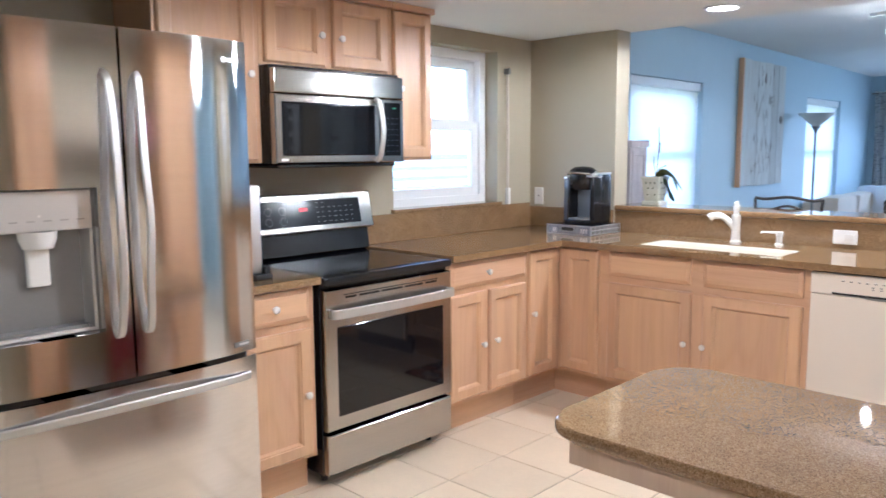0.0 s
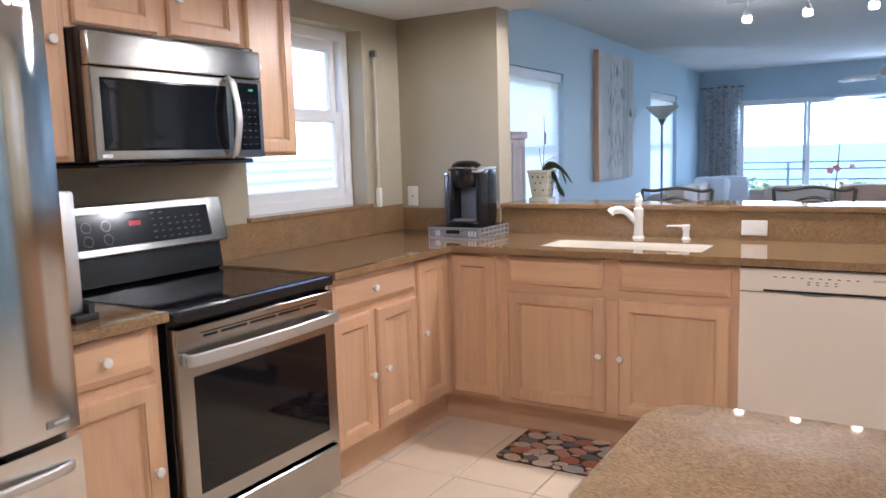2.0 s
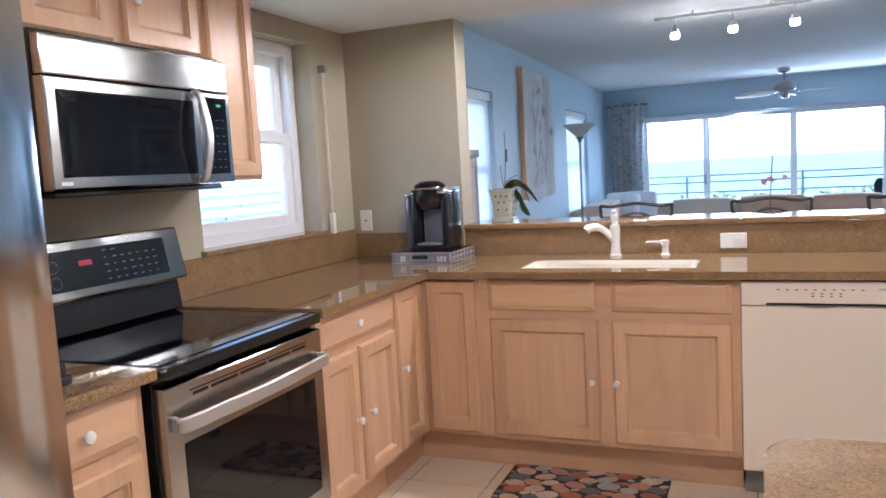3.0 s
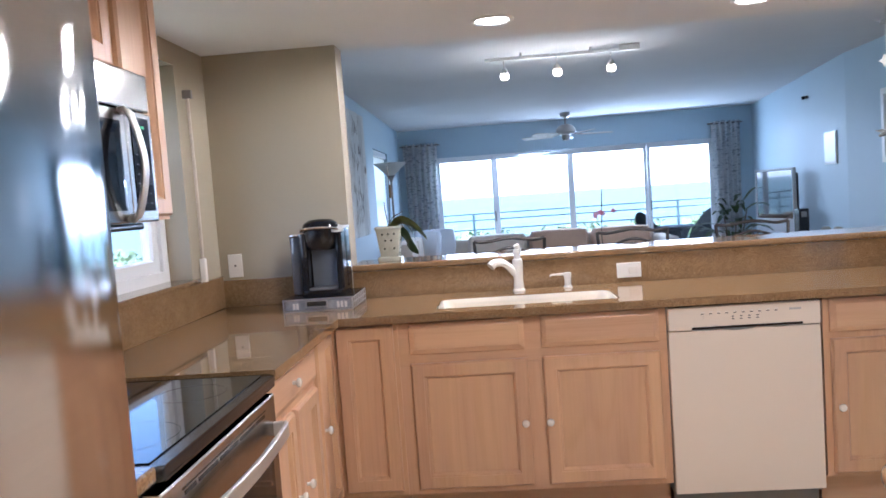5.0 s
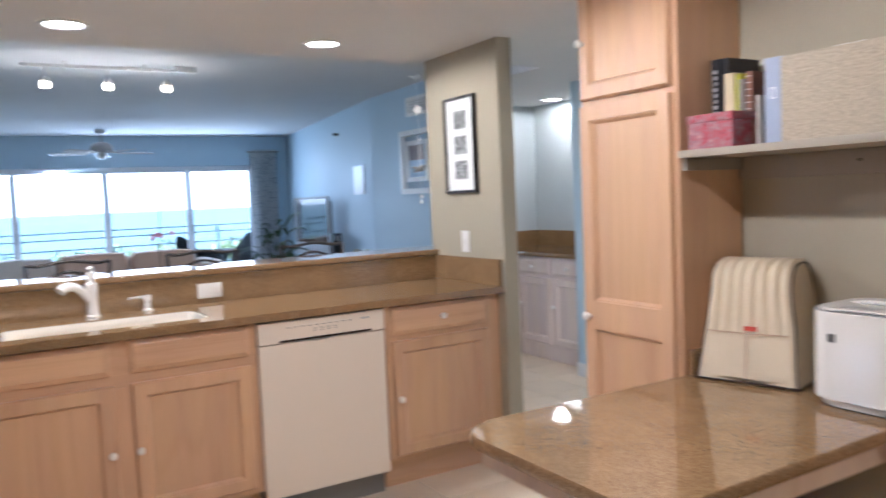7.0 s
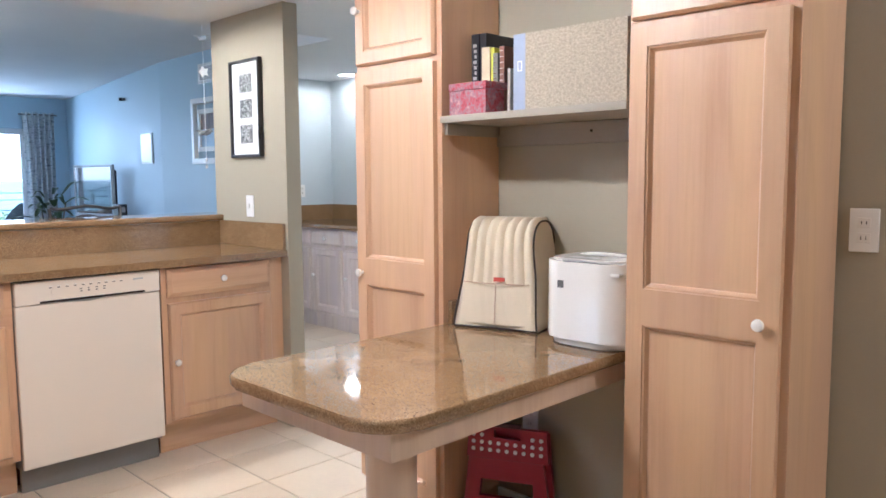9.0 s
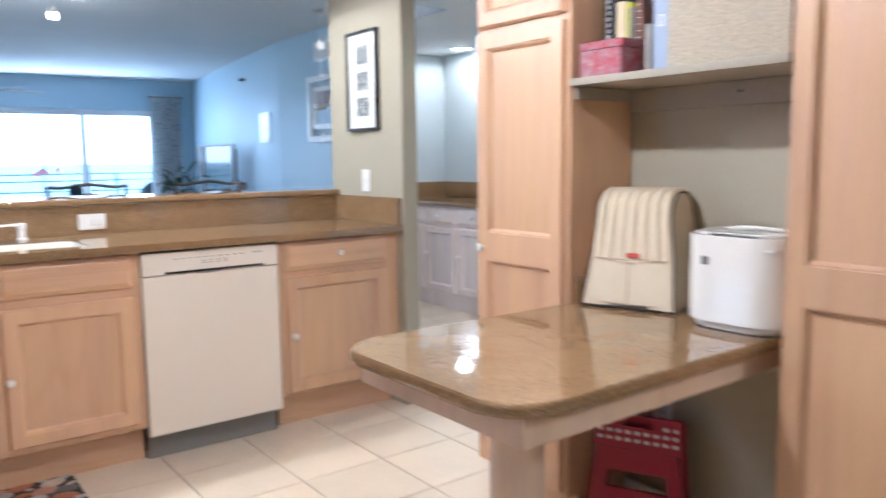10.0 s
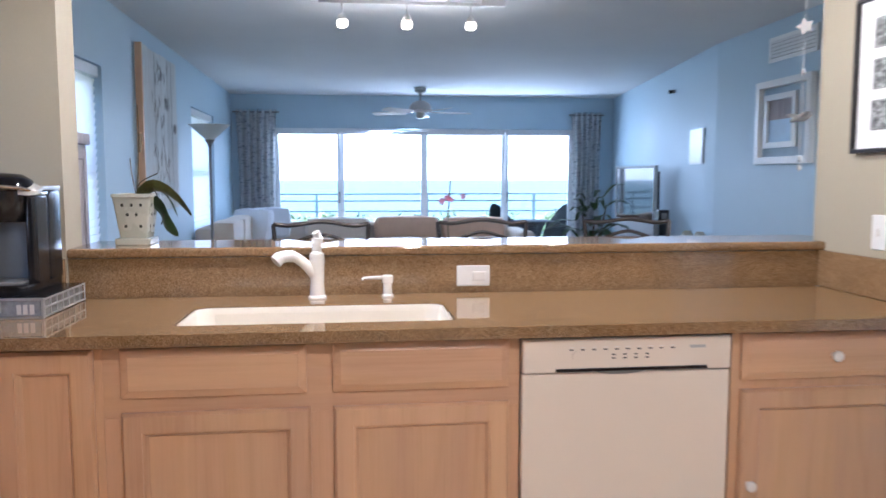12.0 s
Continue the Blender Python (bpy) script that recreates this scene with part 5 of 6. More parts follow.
rng = random.Random(5)
for k in range(3):
    boxed("paper_stack", PAPER, 0.02, 0.25, 0.03 + k * 0.1, 0.12 + k * 0.1, 0.006, 0.225 + 0.012 * (k == 1), 0.004, bk, m=pose(0, 0, 0, 0, 0, 0))

# quilted appliance cover
cv = thing("appliance_cover", pose(-0.150, 2.815, 0.7805, 0, 0, 17) @ Matrix.Diagonal((1.0, 0.98, 0.95, 1)), "cream quilted canvas appliance cover with dark piping", "appliance cover")


def cover_outline(y, s=1.0):
    """Front-to-back section of the cover, wider at the foot."""
    flare = 0.018 * abs(y) / 0.2
    return [(-0.075 - flare, 0.004), (-0.070 - flare, 0.05), (-0.050, 0.18), (-0.042, 0.28), (-0.030, 0.335), (0.0, 0.368), (0.045, 0.380), (0.10, 0.374), (0.145, 0.34), (0.165, 0.28), (0.172, 0.15), (0.178, 0.004)]


bm = B()
rows = []
N = 49
for k in range(N):
    u = k / (N - 1)
    y = -0.148 + 0.296 * u
    row = []
    for i, (x, z) in enumerate(cover_outline(y)):
        yy = y * (1.06 - 0.22 * min(1, z / 0.3))
        puff = 0.018 * abs(math.sin(u * math.pi * 7)) ** 0.6 if z > 0.17 else 0.004 * math.sin(u * 9 + z * 20) + 0.007 * noise.noise(Vector((u * 5, z * 14, 3)))
        edge = 0.02 * max(0, abs(u - 0.5) * 2 - 0.9) * 10
        row.append(bm.verts.new((x - puff * (1 if x < 0.05 else -1) + edge * (0.3 if x < 0.05 else -0.3), yy, z + (puff if z > 0.33 else 0) - edge * 0.2 * (z > 0.3))))
    rows.append(row)
for a, b in zip(rows, rows[1:]):
    for i in range(len(a) - 1):
        bm.faces.new((a[i], a[i + 1], b[i + 1], b[i]))
bm.faces.new(rows[0]), bm.faces.new(rows[-1])
bm.faces.new([v for r in rows for v in (r[0],)] + [v for r in rows[::-1] for v in (r[-1],)])
part("shell", bm, CANVAS, cv, smooth=True)
PIPING = material("dark brown piping", (0.035, 0.022, 0.016), 0.7)
for s in (-1, 1):
    pts = []
    for x, z in cover_outline(s * 0.148):
        pts.append((x - 0.004 * (x < 0.05), s * 0.147 * (1.06 - 0.22 * min(1, z / 0.3)), z + 0.002))
    part("piping", tube(B(), curve_pts(pts, 4), 0.0034, 8), PIPING, cv, "dark piping", True)
bm = tube(B(), [(-0.090, -0.156, 0.006), (-0.084, 0.0, 0.006), (-0.090, 0.156, 0.006)], 0.0034, 8)
part("piping", bm, PIPING, cv, "dark piping", True)
bm = B()
cols = []
for k in range(10):
    y = -0.125 + 0.25 * k / 9
    cols.append([bm.verts.new((-0.088, y, 0.02)), bm.verts.new((-0.070 - 0.004 * math.sin(k), y, 0.165))])
for a, b in zip(cols, cols[1:]):
    bm.faces.new((a[0], b[0], b[1], a[1]))
bmesh.ops.recalc_face_normals(bm, faces=bm.faces[:])
bmesh.ops.solidify(bm, geom=bm.faces[:], thickness=0.003)
bmesh.ops.recalc_face_normals(bm, faces=bm.faces[:])
part("pocket", bm, CANVAS, cv)
part("seam", tube(B(), [(-0.092, 0.0, 0.022), (-0.078, 0.0, 0.16)], 0.0016, 6), TAN, cv)
part("seam", tube(B(), [(-0.077, -0.122, 0.166), (-0.080, 0.0, 0.163), (-0.077, 0.122, 0.166)], 0.0018, 6), TAN, cv)
boxed("tag", material("red tag cloth", (0.55, 0.08, 0.05), 0.7), -0.074, -0.070, -0.03, 0.01, 0.172, 0.186, 0.0, cv, "small red tag")

# bread maker
br = thing("bread_maker", pose(-0.135, 2.428, 0.7805) @ Matrix.Diagonal((1, 1, 0.94, 1)), "glossy white rounded bread maker", "bread maker")
part("foot", prism(B(), rounded(-0.126, 0.138, -0.134, 0.134, 0.08), 0.0, 0.024, 0.006), WHITE, br, smooth=True)
part("foot_ring", prism(B(), rounded(-0.128, 0.14, -0.136, 0.136, 0.08), -0.0003, 0.003), RUBBER, br)
part("body", prism(B(), rounded(-0.138, 0.145, -0.150, 0.150, 0.085, n=12), 0.024, 0.276, 0.036, 6), CERAMIC, br, smooth=True)
ld = part("lid", prism(B(), rounded(-0.118, 0.130, -0.135, 0.135, 0.065, n=10), 0.270, 0.284, 0.010, 4), CERAMIC, br, smooth=True)
part("lid_grip", tube(B(), curve_pts([(0.03, -0.10, 0.280), (0.0, -0.05, 0.290), (0.0, 0.03, 0.291), (0.03, 0.10, 0.280)], 6), 0.010, 8, 0.6), WHITE, ld, smooth=True)
boxed("display", GREY_PLASTIC, -0.09, -0.05, -0.03, 0.07, 0.2835, 0.2852, 0.001, ld)
boxed("emblem", material("dark grey emblem", (0.10, 0.10, 0.10), 0.5), -0.1392, -0.1378, 0.052, 0.074, 0.190, 0.214, 0, br, "grey emblem")
boxed("vent_lip", WHITE, -0.128, -0.10, -0.135, -0.09, 0.238, 0.248, 0.003, br)

# folded red step stool leaning in the niche
st = thing("step_stool", pose(-0.140, 2.815, 0.0005, 0, 3, 24), "folded red plastic step stool with white grip dots", "step stool")


def ring_panel(name, z0, z1, w0, w1, holes, parent=st):
    bm = B()
    n = 2
    us = sorted({0.0, 1.0, *[h[0] for h in holes], *[h[1] for h in holes]})
    vs = sorted({0.0, 1.0, *[h[2] for h in holes], *[h[3] for h in holes]})
    slab(bm, us, vs, lambda i, j: not any(h[0] <= us[i] < h[1] and h[2] <= vs[j] < h[3] for h in holes), 0, 1)
    for v in bm.verts:
        u, vv, t = v.co
        w = w0 + (w1 - w0) * vv
        v.co = Vector((-0.012 + 0.024 * t, (u - 0.5) * w, z0 + (z1 - z0) * vv))
    bmesh.ops.bevel(bm, geom=[e for e in bm.edges if e.is_manifold and e.calc_face_angle(0) > 1], offset=0.005, segments=2, affect="EDGES")
    return part(name, bm, RED_PLASTIC, parent, smooth=True)


ring_panel("leg_frame", 0.0, 0.290, 0.350, 0.265, [(0.17, 0.83, 0.0, 0.36), (0.17, 0.83, 0.52, 0.74)])
seat = ring_panel("seat_panel", 0.291, 0.405, 0.300, 0.285, [(0.33, 0.67, 0.66, 0.92)])
DOT = material("white rubber dots", (0.75, 0.70, 0.68), 0.7)
for k in range(9):
    for j in range(3):
        if j < 2 or k < 2 or k > 6:
            y, z = -0.124 + 0.031 * k, 0.322 + 0.026 * j
            part("grip_dot", cyl(B(), (-0.012, y, z), (-0.0145, y, z), 0.0075, seg=10), DOT, seat)
boxed("handle", material("dark handle plastic", (0.05, 0.01, 0.015), 0.5), -0.009, 0.009, -0.048, 0.048, 0.405, 0.420, 0.003, st)
ring_panel("back_leg", 0.0, 0.385, 0.36, 0.285, [(0.15, 0.85, 0.0, 0.85)]).matrix_basis = pose(0.032, 0, 0.004)

# ---- on the bar ----
pp = thing("orchid_pot", pose(-2.440, 5.240, ZT + 0.0005) @ Matrix.Diagonal((0.88, 0.88, 0.97, 1)), "pale square pot with punched holes and a drooping orchid", "potted plant")
part("saucer", prism(B(), rounded(-0.068, 0.068, -0.068, 0.068, 0.01), 0.0, 0.022, 0.004), POT_GREEN, pp, smooth=True)
bm = B()
loops = []
for w, z in ((0.052, 0.022), (0.072, 0.168), (0.076, 0.170), (0.076, 0.182), (0.066, 0.182), (0.062, 0.150)):
    loops.append([bm.verts.new((x, y, z)) for x, y in rounded(-w, w, -w, w, 0.008, n=3)])
for a, b in zip(loops, loops[1:]):
    for k in range(len(a)):
        bm.faces.new((a[k], a[(k + 1) % len(a)], b[(k + 1) % len(a)], b[k]))
bm.faces.new(loops[0]), bm.faces.new(loops[-1])
pot = part("pot", bm, POT_GREEN, pp, smooth=True)
for x, z in ((-0.035, 0.142), (0.0, 0.142), (0.035, 0.142), (-0.018, 0.108), (0.016, 0.108), (-0.026, 0.066), (0.030, 0.066)):
    y = -(0.052 + 0.020 * (z - 0.022) / 0.146)
    part("hole", cyl(B(), (x, y + 0.002, z), (x, y - 0.0008, z), 0.006, seg=12), HOLE, pot)
    part("hole", cyl(B(), (-y - 0.002, x, z), (-y + 0.0008, x, z), 0.006, seg=12), HOLE, pot)


def blade(pts, width, fold=0.25, n=14, roll=0.0):
    """A strap leaf along a line, folded along its midrib."""
    bm = B()
    line = curve_pts(pts, n)
    L = len(line)
    rows = []
    for i, p in enumerate(line):
        u = i / (L - 1)
        w = width * (math.sin(math.pi * min(1, 0.10 + 0.90 * u)) ** 0.6) * (1 if u < 0.97 else 0.4)
        d = (line[min(i + 1, L - 1)] - line[max(i - 1, 0)]).normalized()
        side = d.cross(Vector((0, 0, 1)))
        side = side.normalized() if side.length > 1e-3 else Vector((0, 1, 0))
        up = side.cross(d).normalized()
        side, up = side * math.cos(roll) + up * math.sin(roll), up * math.cos(roll) - side * math.sin(roll)
        rows.append([bm.verts.new(p + side * w * s + up * (abs(s) * w * fold)) for s in (-1, -0.5, 0, 0.5, 1)])
    for a, b in zip(rows, rows[1:]):
        for k in range(4):
            bm.faces.new((a[k], a[k + 1], b[k + 1], b[k]))
    bmesh.ops.solidify(bm, geom=bm.faces[:], thickness=0.0015)
    return bm


part("leaf", blade([(0.01, 0, 0.175), (0.075, -0.01, 0.205), (0.150, -0.02, 0.170), (0.225, -0.03, 0.095)], 0.034, roll=0.7), LEAF_OLD, pp, "yellowing leaf", True)
part("leaf", blade([(0.02, 0, 0.170), (0.085, -0.01, 0.135), (0.12, -0.02, 0.07), (0.165, -0.02, 0.025)], 0.034, roll=1.0), LEAF, pp, "dark drooping leaf", True)
part("leaf", blade([(-0.01, 0.01, 0.170), (0.03, 0.03, 0.20), (0.10, 0.05, 0.175), (0.15, 0.05, 0.09)], 0.026), LEAF, pp, "", True)
for pts in ([(0.0, 0.01, 0.16), (0.012, 0.01, 0.30), (0.016, 0.012, 0.42), (0.013, 0.012, 0.50)], [(0.0, 0.0, 0.16), (0.02, -0.01, 0.22), (0.09, -0.015, 0.255)], [(0.0, 0.02, 0.16), (-0.015, 0.01, 0.25), (-0.02, 0.01, 0.31)], [(0.07, 0.0, 0.20), (0.11, -0.02, 0.12), (0.10, -0.02, 0.07)]):
    part("stem", tube(B(), curve_pts(pts, 6), 0.0022, 6), STEM, pp, smooth=True)
part("clip", tube(B(), [(0.020, 0.01, 0.33), (0.022, 0.01, 0.40)], 0.007, 8), STEM, pp, smooth=True)

# hanging string of carved birds by the wall stub
mb = thing("hanging_mobile", pose(0.085, 5.310, 0), "string of small pale carved birds hanging from the ceiling", "mobile")
part("string", cyl(B(), (0, 0, 1.36), (0, 0, 2.522), 0.0015, seg=6), PAPER, mb)
SHELLW = material("pale carved shell", (0.62, 0.60, 0.57), 0.6, vary=0.1)


def bird(z, yaw, s, mat_):
    bm = B()
    tube(bm, curve_pts([(-0.055, 0, -0.012), (-0.03, 0, 0.0), (0.0, 0, 0.006), (0.026, 0, 0.016), (0.040, 0, 0.022), (0.056, 0, 0.018)], 4), [0.002] + [0.008] * 3 + [0.013] * 4 + [0.017] * 5 + [0.013] * 4 + [0.006] * 3 + [0.001], 10)
    for k in (-1, 1):
        v = [bm.verts.new(p) for p in ((0.02, k * 0.01, 0.012), (-0.02, k * 0.012, 0.004), (-0.035, k * 0.05, 0.02), (0.0, k * 0.04, 0.026))]
        bm.faces.new(v)
    part("bird_shape", bm, mat_, mb, smooth=True, m=Matrix.Translation((0, 0, z)) @ pose(0, 0, 0, 0, 0, yaw) @ Matrix.Scale(s, 4))


bird(2.100, 40, 0.9, SHELLW), bird(1.555, 15, 1.0, GREY_PLASTIC)
bm = B()
tips = [((0.036 if k % 2 else 0.016) * math.cos(math.pi * k / 5), (0.036 if k % 2 else 0.016) * math.sin(math.pi * k / 5)) for k in range(10)]
prism(bm, tips, -0.005, 0.005, 0.002)
part("star_shape", bm, SHELLW, mb, "pale carved star", m=pose(0, 0, 1.915, 90, 0, -20))
for z in (2.20, 1.74, 1.40, 1.365):
    part("bead", lathe(B(), [(0, -0.016), (0.009, -0.006), (0.007, 0.008), (0, 0.014)], 10, Matrix.Translation((0, 0, z))), SHELLW, mb, smooth=True)


# ---- side room beyond the passage ----
def nook_cab(y1, w, kn):
    c = thing("base_cabinet", pose(1.72, y1, 0, 0, 0, -90), "greyed pickled base cabinet in the side room", "cabinet", "side room cabinets")
    boxed("body", PALE_WOOD, 0, w, 0, 0.54, 0.12, 0.862, 0.002, c)
    boxed("toe_kick", PALE_WOOD, 0.001, w - 0.001, 0.03, 0.5, 0, 0.119, 0, c)
    drawer(c, 0.02, w - 0.02, 0.715, 0.845, (w / 2, 0.78), PALE_WOOD)
    door(c, 0.02, w - 0.02, 0.145, 0.690, kn, mat=PALE_WOOD)


nook_cab(6.995, 0.44, (0.05, 0.46))
nook_cab(6.553, 0.44, (0.05, 0.46))
nook_cab(6.111, 0.44, (0.05, 0.46))
nt = thing("worktop", pose(0, 0, 0), "brown granite worktop in the side room", "worktop")
boxed("slab", GRANITE, 1.675, 2.279, 5.652, 6.999, 0.865, 0.898, 0.005, nt)
boxed("backsplash", GRANITE, 2.260, 2.279, 5.652, 6.980, 0.8985, 1.04, 0.003, nt)
boxed("backsplash", GRANITE, 1.675, 2.279, 6.980, 6.999, 0.8985, 1.04, 0.003, nt)
outlet(pose(1.93, 6.999, 1.17), "white wall outlet above the side room worktop", "sockets")
sc2 = thing("wall_sconce", pose(2.279, 6.25, 1.40, 0, 0, -90), "pale upright wall sconce in the side room", "wall lamp")
boxed("shade", TRIM, -0.11, 0.11, -0.10, 0.0, 0.0, 0.42, 0.01, sc2)
boxed("bracket", STEEL_TRIM, -0.05, 0.05, -0.06, 0.0, -0.06, -0.001, 0.005, sc2)

# ---- living room ----
cabw = thing("tall_cabinet", pose(-3.20, 5.46, 0), "tall narrow weathered grey wooden cabinet behind the column", "cabinet")
boxed("carcass", WOOD_GREY, 0.0, 0.455, 0.0, 0.22, 0.06, 1.455, 0.004, cabw)
boxed("top_board", WOOD_GREY, -0.01, 0.468, -0.012, 0.232, 1.456, 1.500, 0.004, cabw)
boxed("plinth", WOOD_GREY, 0.01, 0.445, 0.01, 0.21, 0.0, 0.059, 0, cabw)
part("side_panel", rings_rect(B(), 0.02, 0.20, 0.09, 1.43, [(0, 0), (0, -0.006), (0.03, -0.006), (0.034, -0.002)]), WOOD_GREY, cabw, m=pose(0.4555, 0, 0, 0, 0, 90))

art = thing("wall_art", pose(XL + 0.002, 8.468, 1.055) @ Matrix.Diagonal((0.70, 0.905, 0.97, 1)), "large weathered driftwood panel hung on the blue wall", "wall art")
boxed("backing", STEM, 0.002, 0.03, 0.03, 1.21, 0.03, 1.29, 0, art)
rng = random.Random(2)
ys = [0.0, 0.20, 0.42, 0.62, 0.85, 1.03, 1.24]
for a, b in zip(ys, ys[1:]):
    boxed("plank", DRIFT, 0.031, 0.058 + rng.uniform(0, 0.006), a + 0.002, b - 0.002, rng.uniform(0, 0.012), 1.32 - rng.uniform(0, 0.012), 0.004, art)
boxed("edge_board", WOOD, 0.0, 0.075, -0.022, -0.001, 0.0, 1.32, 0.004, art, "warm brown edge board")
BARK = material("brown bark relief", (0.30, 0.28, 0.26), 0.9, vary=0.4, scale=(30, 30, 30), bump=0.6)
for k in range(46):
    y, z = 0.30 + 0.6 * rng.random(), 0.08 + 1.1 * rng.random()
    part("bark_flake", tube(B(), [(0.066, y, z), (0.07, y + rng.uniform(-0.02, 0.02), z + 0.05), (0.066, y + rng.uniform(-0.03, 0.03), z + 0.11)], [0.002, 0.004, 0.001], 6), BARK, art)
part("knot", lathe(B(), [(0.05, 0.0), (0.03, 0.012), (0.0, 0.014)], 14, pose(0.064, 1.13, 0.72, 0, 90, 0)), BARK, art)

fl = thing("floor_lamp", pose(-3.035, 9.99, 0), "torchiere floor lamp with a frosted glass bowl", "floor lamp")
part("base", lathe(B(), [(0.0, 0.0), (0.13, 0.0), (0.13, 0.015), (0.05, 0.035), (0.016, 0.05)], 28), GREY_PLASTIC, fl, smooth=True)
part("pole", cyl(B(), (0, 0, 0.045), (0, 0, 1.66), 0.013), GREY_PLASTIC, fl, smooth=True)
part("collar", lathe(B(), [(0.013, 1.62), (0.03, 1.66), (0.05, 1.69)], 20), GREY_PLASTIC, fl, smooth=True)
part("shade", lathe(B(), [(0.035, 1.690), (0.075, 1.722), (0.130, 1.775), (0.195, 1.832), (0.190, 1.833), (0.120, 1.775), (0.065, 1.724), (0.0, 1.70)], 32), FROST, fl, "frosted white bowl", True)


def curtain(x0, x1, label):
    c = thing("curtain", pose(0, 12.93, 0), label, "curtain", "living room curtains")
    n, rows = 90, []
    bm = B()
    for j in range(13):
        v = j / 12
        z = 0.03 + 2.20 * v
        sq = 1 - 0.10 * math.sin(math.pi * v)
        row = []
        for k in range(n + 1):
            u = k / n
            fold = math.sin(u * math.pi * 11 + 0.6 * math.sin(3 * v)) * (0.035 + 0.015 * (1 - v)) * (0.6 if v > 0.95 else 1)
            row.append(bm.verts.new((x0 + (x1 - x0) * (0.5 + (u - 0.5) * sq), fold, z + (0.012 * math.sin(u * 60) if j == 12 else 0))))
        rows.append(row)
    for a, b in zip(rows, rows[1:]):
        for k in range(n):
            bm.faces.new((a[k], a[k + 1], b[k + 1], b[k]))
    bmesh.ops.solidify(bm, geom=bm.faces[:], thickness=0.002)
    part("cloth", bm, CURTAIN, c, smooth=True)
    part("rod", tube(B(), [(x0 - 0.04, 0.0, 2.205), (x1 + 0.04, 0.0, 2.205)], 0.011, 10), GREY_PLASTIC, c, smooth=True)
    for x in (x0, x1):
        part("rod_bracket", tube(B(), [(x, 0.0, 2.205), (x, 0.065, 2.205)], 0.007, 8), GREY_PLASTIC, c)


curtain(-3.22, -2.69, "grey and white patterned curtain gathered beside the window")
curtain(1.375, 1.80, "grey and white patterned curtain gathered at the far corner")

fan = thing("ceiling_fan", pose(-0.83, 12.05, -0.055), "brushed nickel ceiling fan with five pale blades", "ceiling fan")
part("canopy", lathe(B(), [(0.0, 2.500), (0.075, 2.499), (0.07, 2.455), (0.03, 2.43), (0.013, 2.425)], 24), NICKEL, fan, smooth=True)
part("downrod", cyl(B(), (0, 0, 2.33), (0, 0, 2.43), 0.012), NICKEL, fan, smooth=True)
part("motor", lathe(B(), [(0.0, 2.345), (0.05, 2.343), (0.10, 2.32), (0.135, 2.28), (0.14, 2.235), (0.10, 2.205), (0.055, 2.20)], 28), NICKEL, fan, smooth=True)
part("switch_cup", lathe(B(), [(0.055, 2.20), (0.06, 2.16), (0.04, 2.125), (0.0, 2.12)], 20), NICKEL, fan, smooth=True)
BLADE = material("pale fan blade", (0.52, 0.50, 0.48), 0.5, vary=0.08, scale=(30, 3, 3))
for k in range(5):
    rot = pose(0, 0, 2.20, 0, 0, 72 * k + 8)
    bl = part("blade", prism(B(), rounded(0.20, 0.66, -0.066, 0.066, 0.05, n=5), -0.004, 0.004), BLADE, fan, m=rot @ pose(0, 0, 0, 12))
    part("blade_arm", tube(B(), [(0.10, 0, 0.012), (0.17, 0, 0.0), (0.24, 0, 0.006)], 0.013, 8, 0.5), NICKEL, bl)


# sofa along the window and round the corner
def cushion(name, parent, x0, x1, y0, y1, z0, z1, mat_, m=None, r=0.06):
    bm = box(B(), x0, x1, y0, y1, z0, z1)
    bmesh.ops.subdivide_edges(bm, edges=bm.edges[:], cuts=5, use_grid_fill=True)
    c = Vector(((x0 + x1) / 2, (y0 + y1) / 2, (z0 + z1) / 2))
    h = Vector(((x1 - x0) / 2, (y1 - y0) / 2, (z1 - z0) / 2))
    for v in bm.verts:
        d = Vector([(v.co[i] - c[i]) / h[i] for i in range(3)])
        k = sum(1 for i in range(3) if abs(d[i]) > 0.99)
        for i in range(3):
            o = [abs(d[j]) ** 2 for j in range(3) if j != i]
            v.co[i] = c[i] + h[i] * d[i] * (1 - 0.10 * max(o) - 0.06 * o[0] * o[1]) + 0.006 * noise.noise(v.co * 6)
    return part(name, bm, mat_, parent, smooth=True, m=m)


so = thing("sectional_sofa", pose(0, 0, 0), "cream slipcovered sectional sofa with tan cushions", "sofa")
boxed("base", LINEN, -3.25, 0.42, 11.85, 12.75, 0.08, 0.40, 0.03, so)
boxed("base", LINEN, -3.25, -2.35, 10.35, 11.849, 0.08, 0.40, 0.03, so)
for x in (-3.1, -1.0, 0.3):
    boxed("foot", STEM, x - 0.03, x + 0.03, 11.95, 12.01, 0.0, 0.08, 0, so)
boxed("foot", STEM, -3.1, -3.04, 10.45, 10.51, 0.0, 0.08, 0, so)
for k in range(3):
    x0 = -2.32 + k * 0.90
    cushion("seat_cushion", so, x0, x0 + 0.89, 11.80, 12.55, 0.40, 0.56, LINEN)
    cushion("back_cushion", so, x0 + 0.01, x0 + 0.88, 12.42, 12.68, 0.50, 0.815 + 0.015 * (k % 2), TAN if k else LINEN)
boxed("backrest", LINEN, -3.25, 0.42, 12.64, 12.78, 0.40, 0.75, 0.05, so)
boxed("backrest", LINEN, -3.28, -3.10, 10.35, 12.63, 0.40, 0.82, 0.05, so)
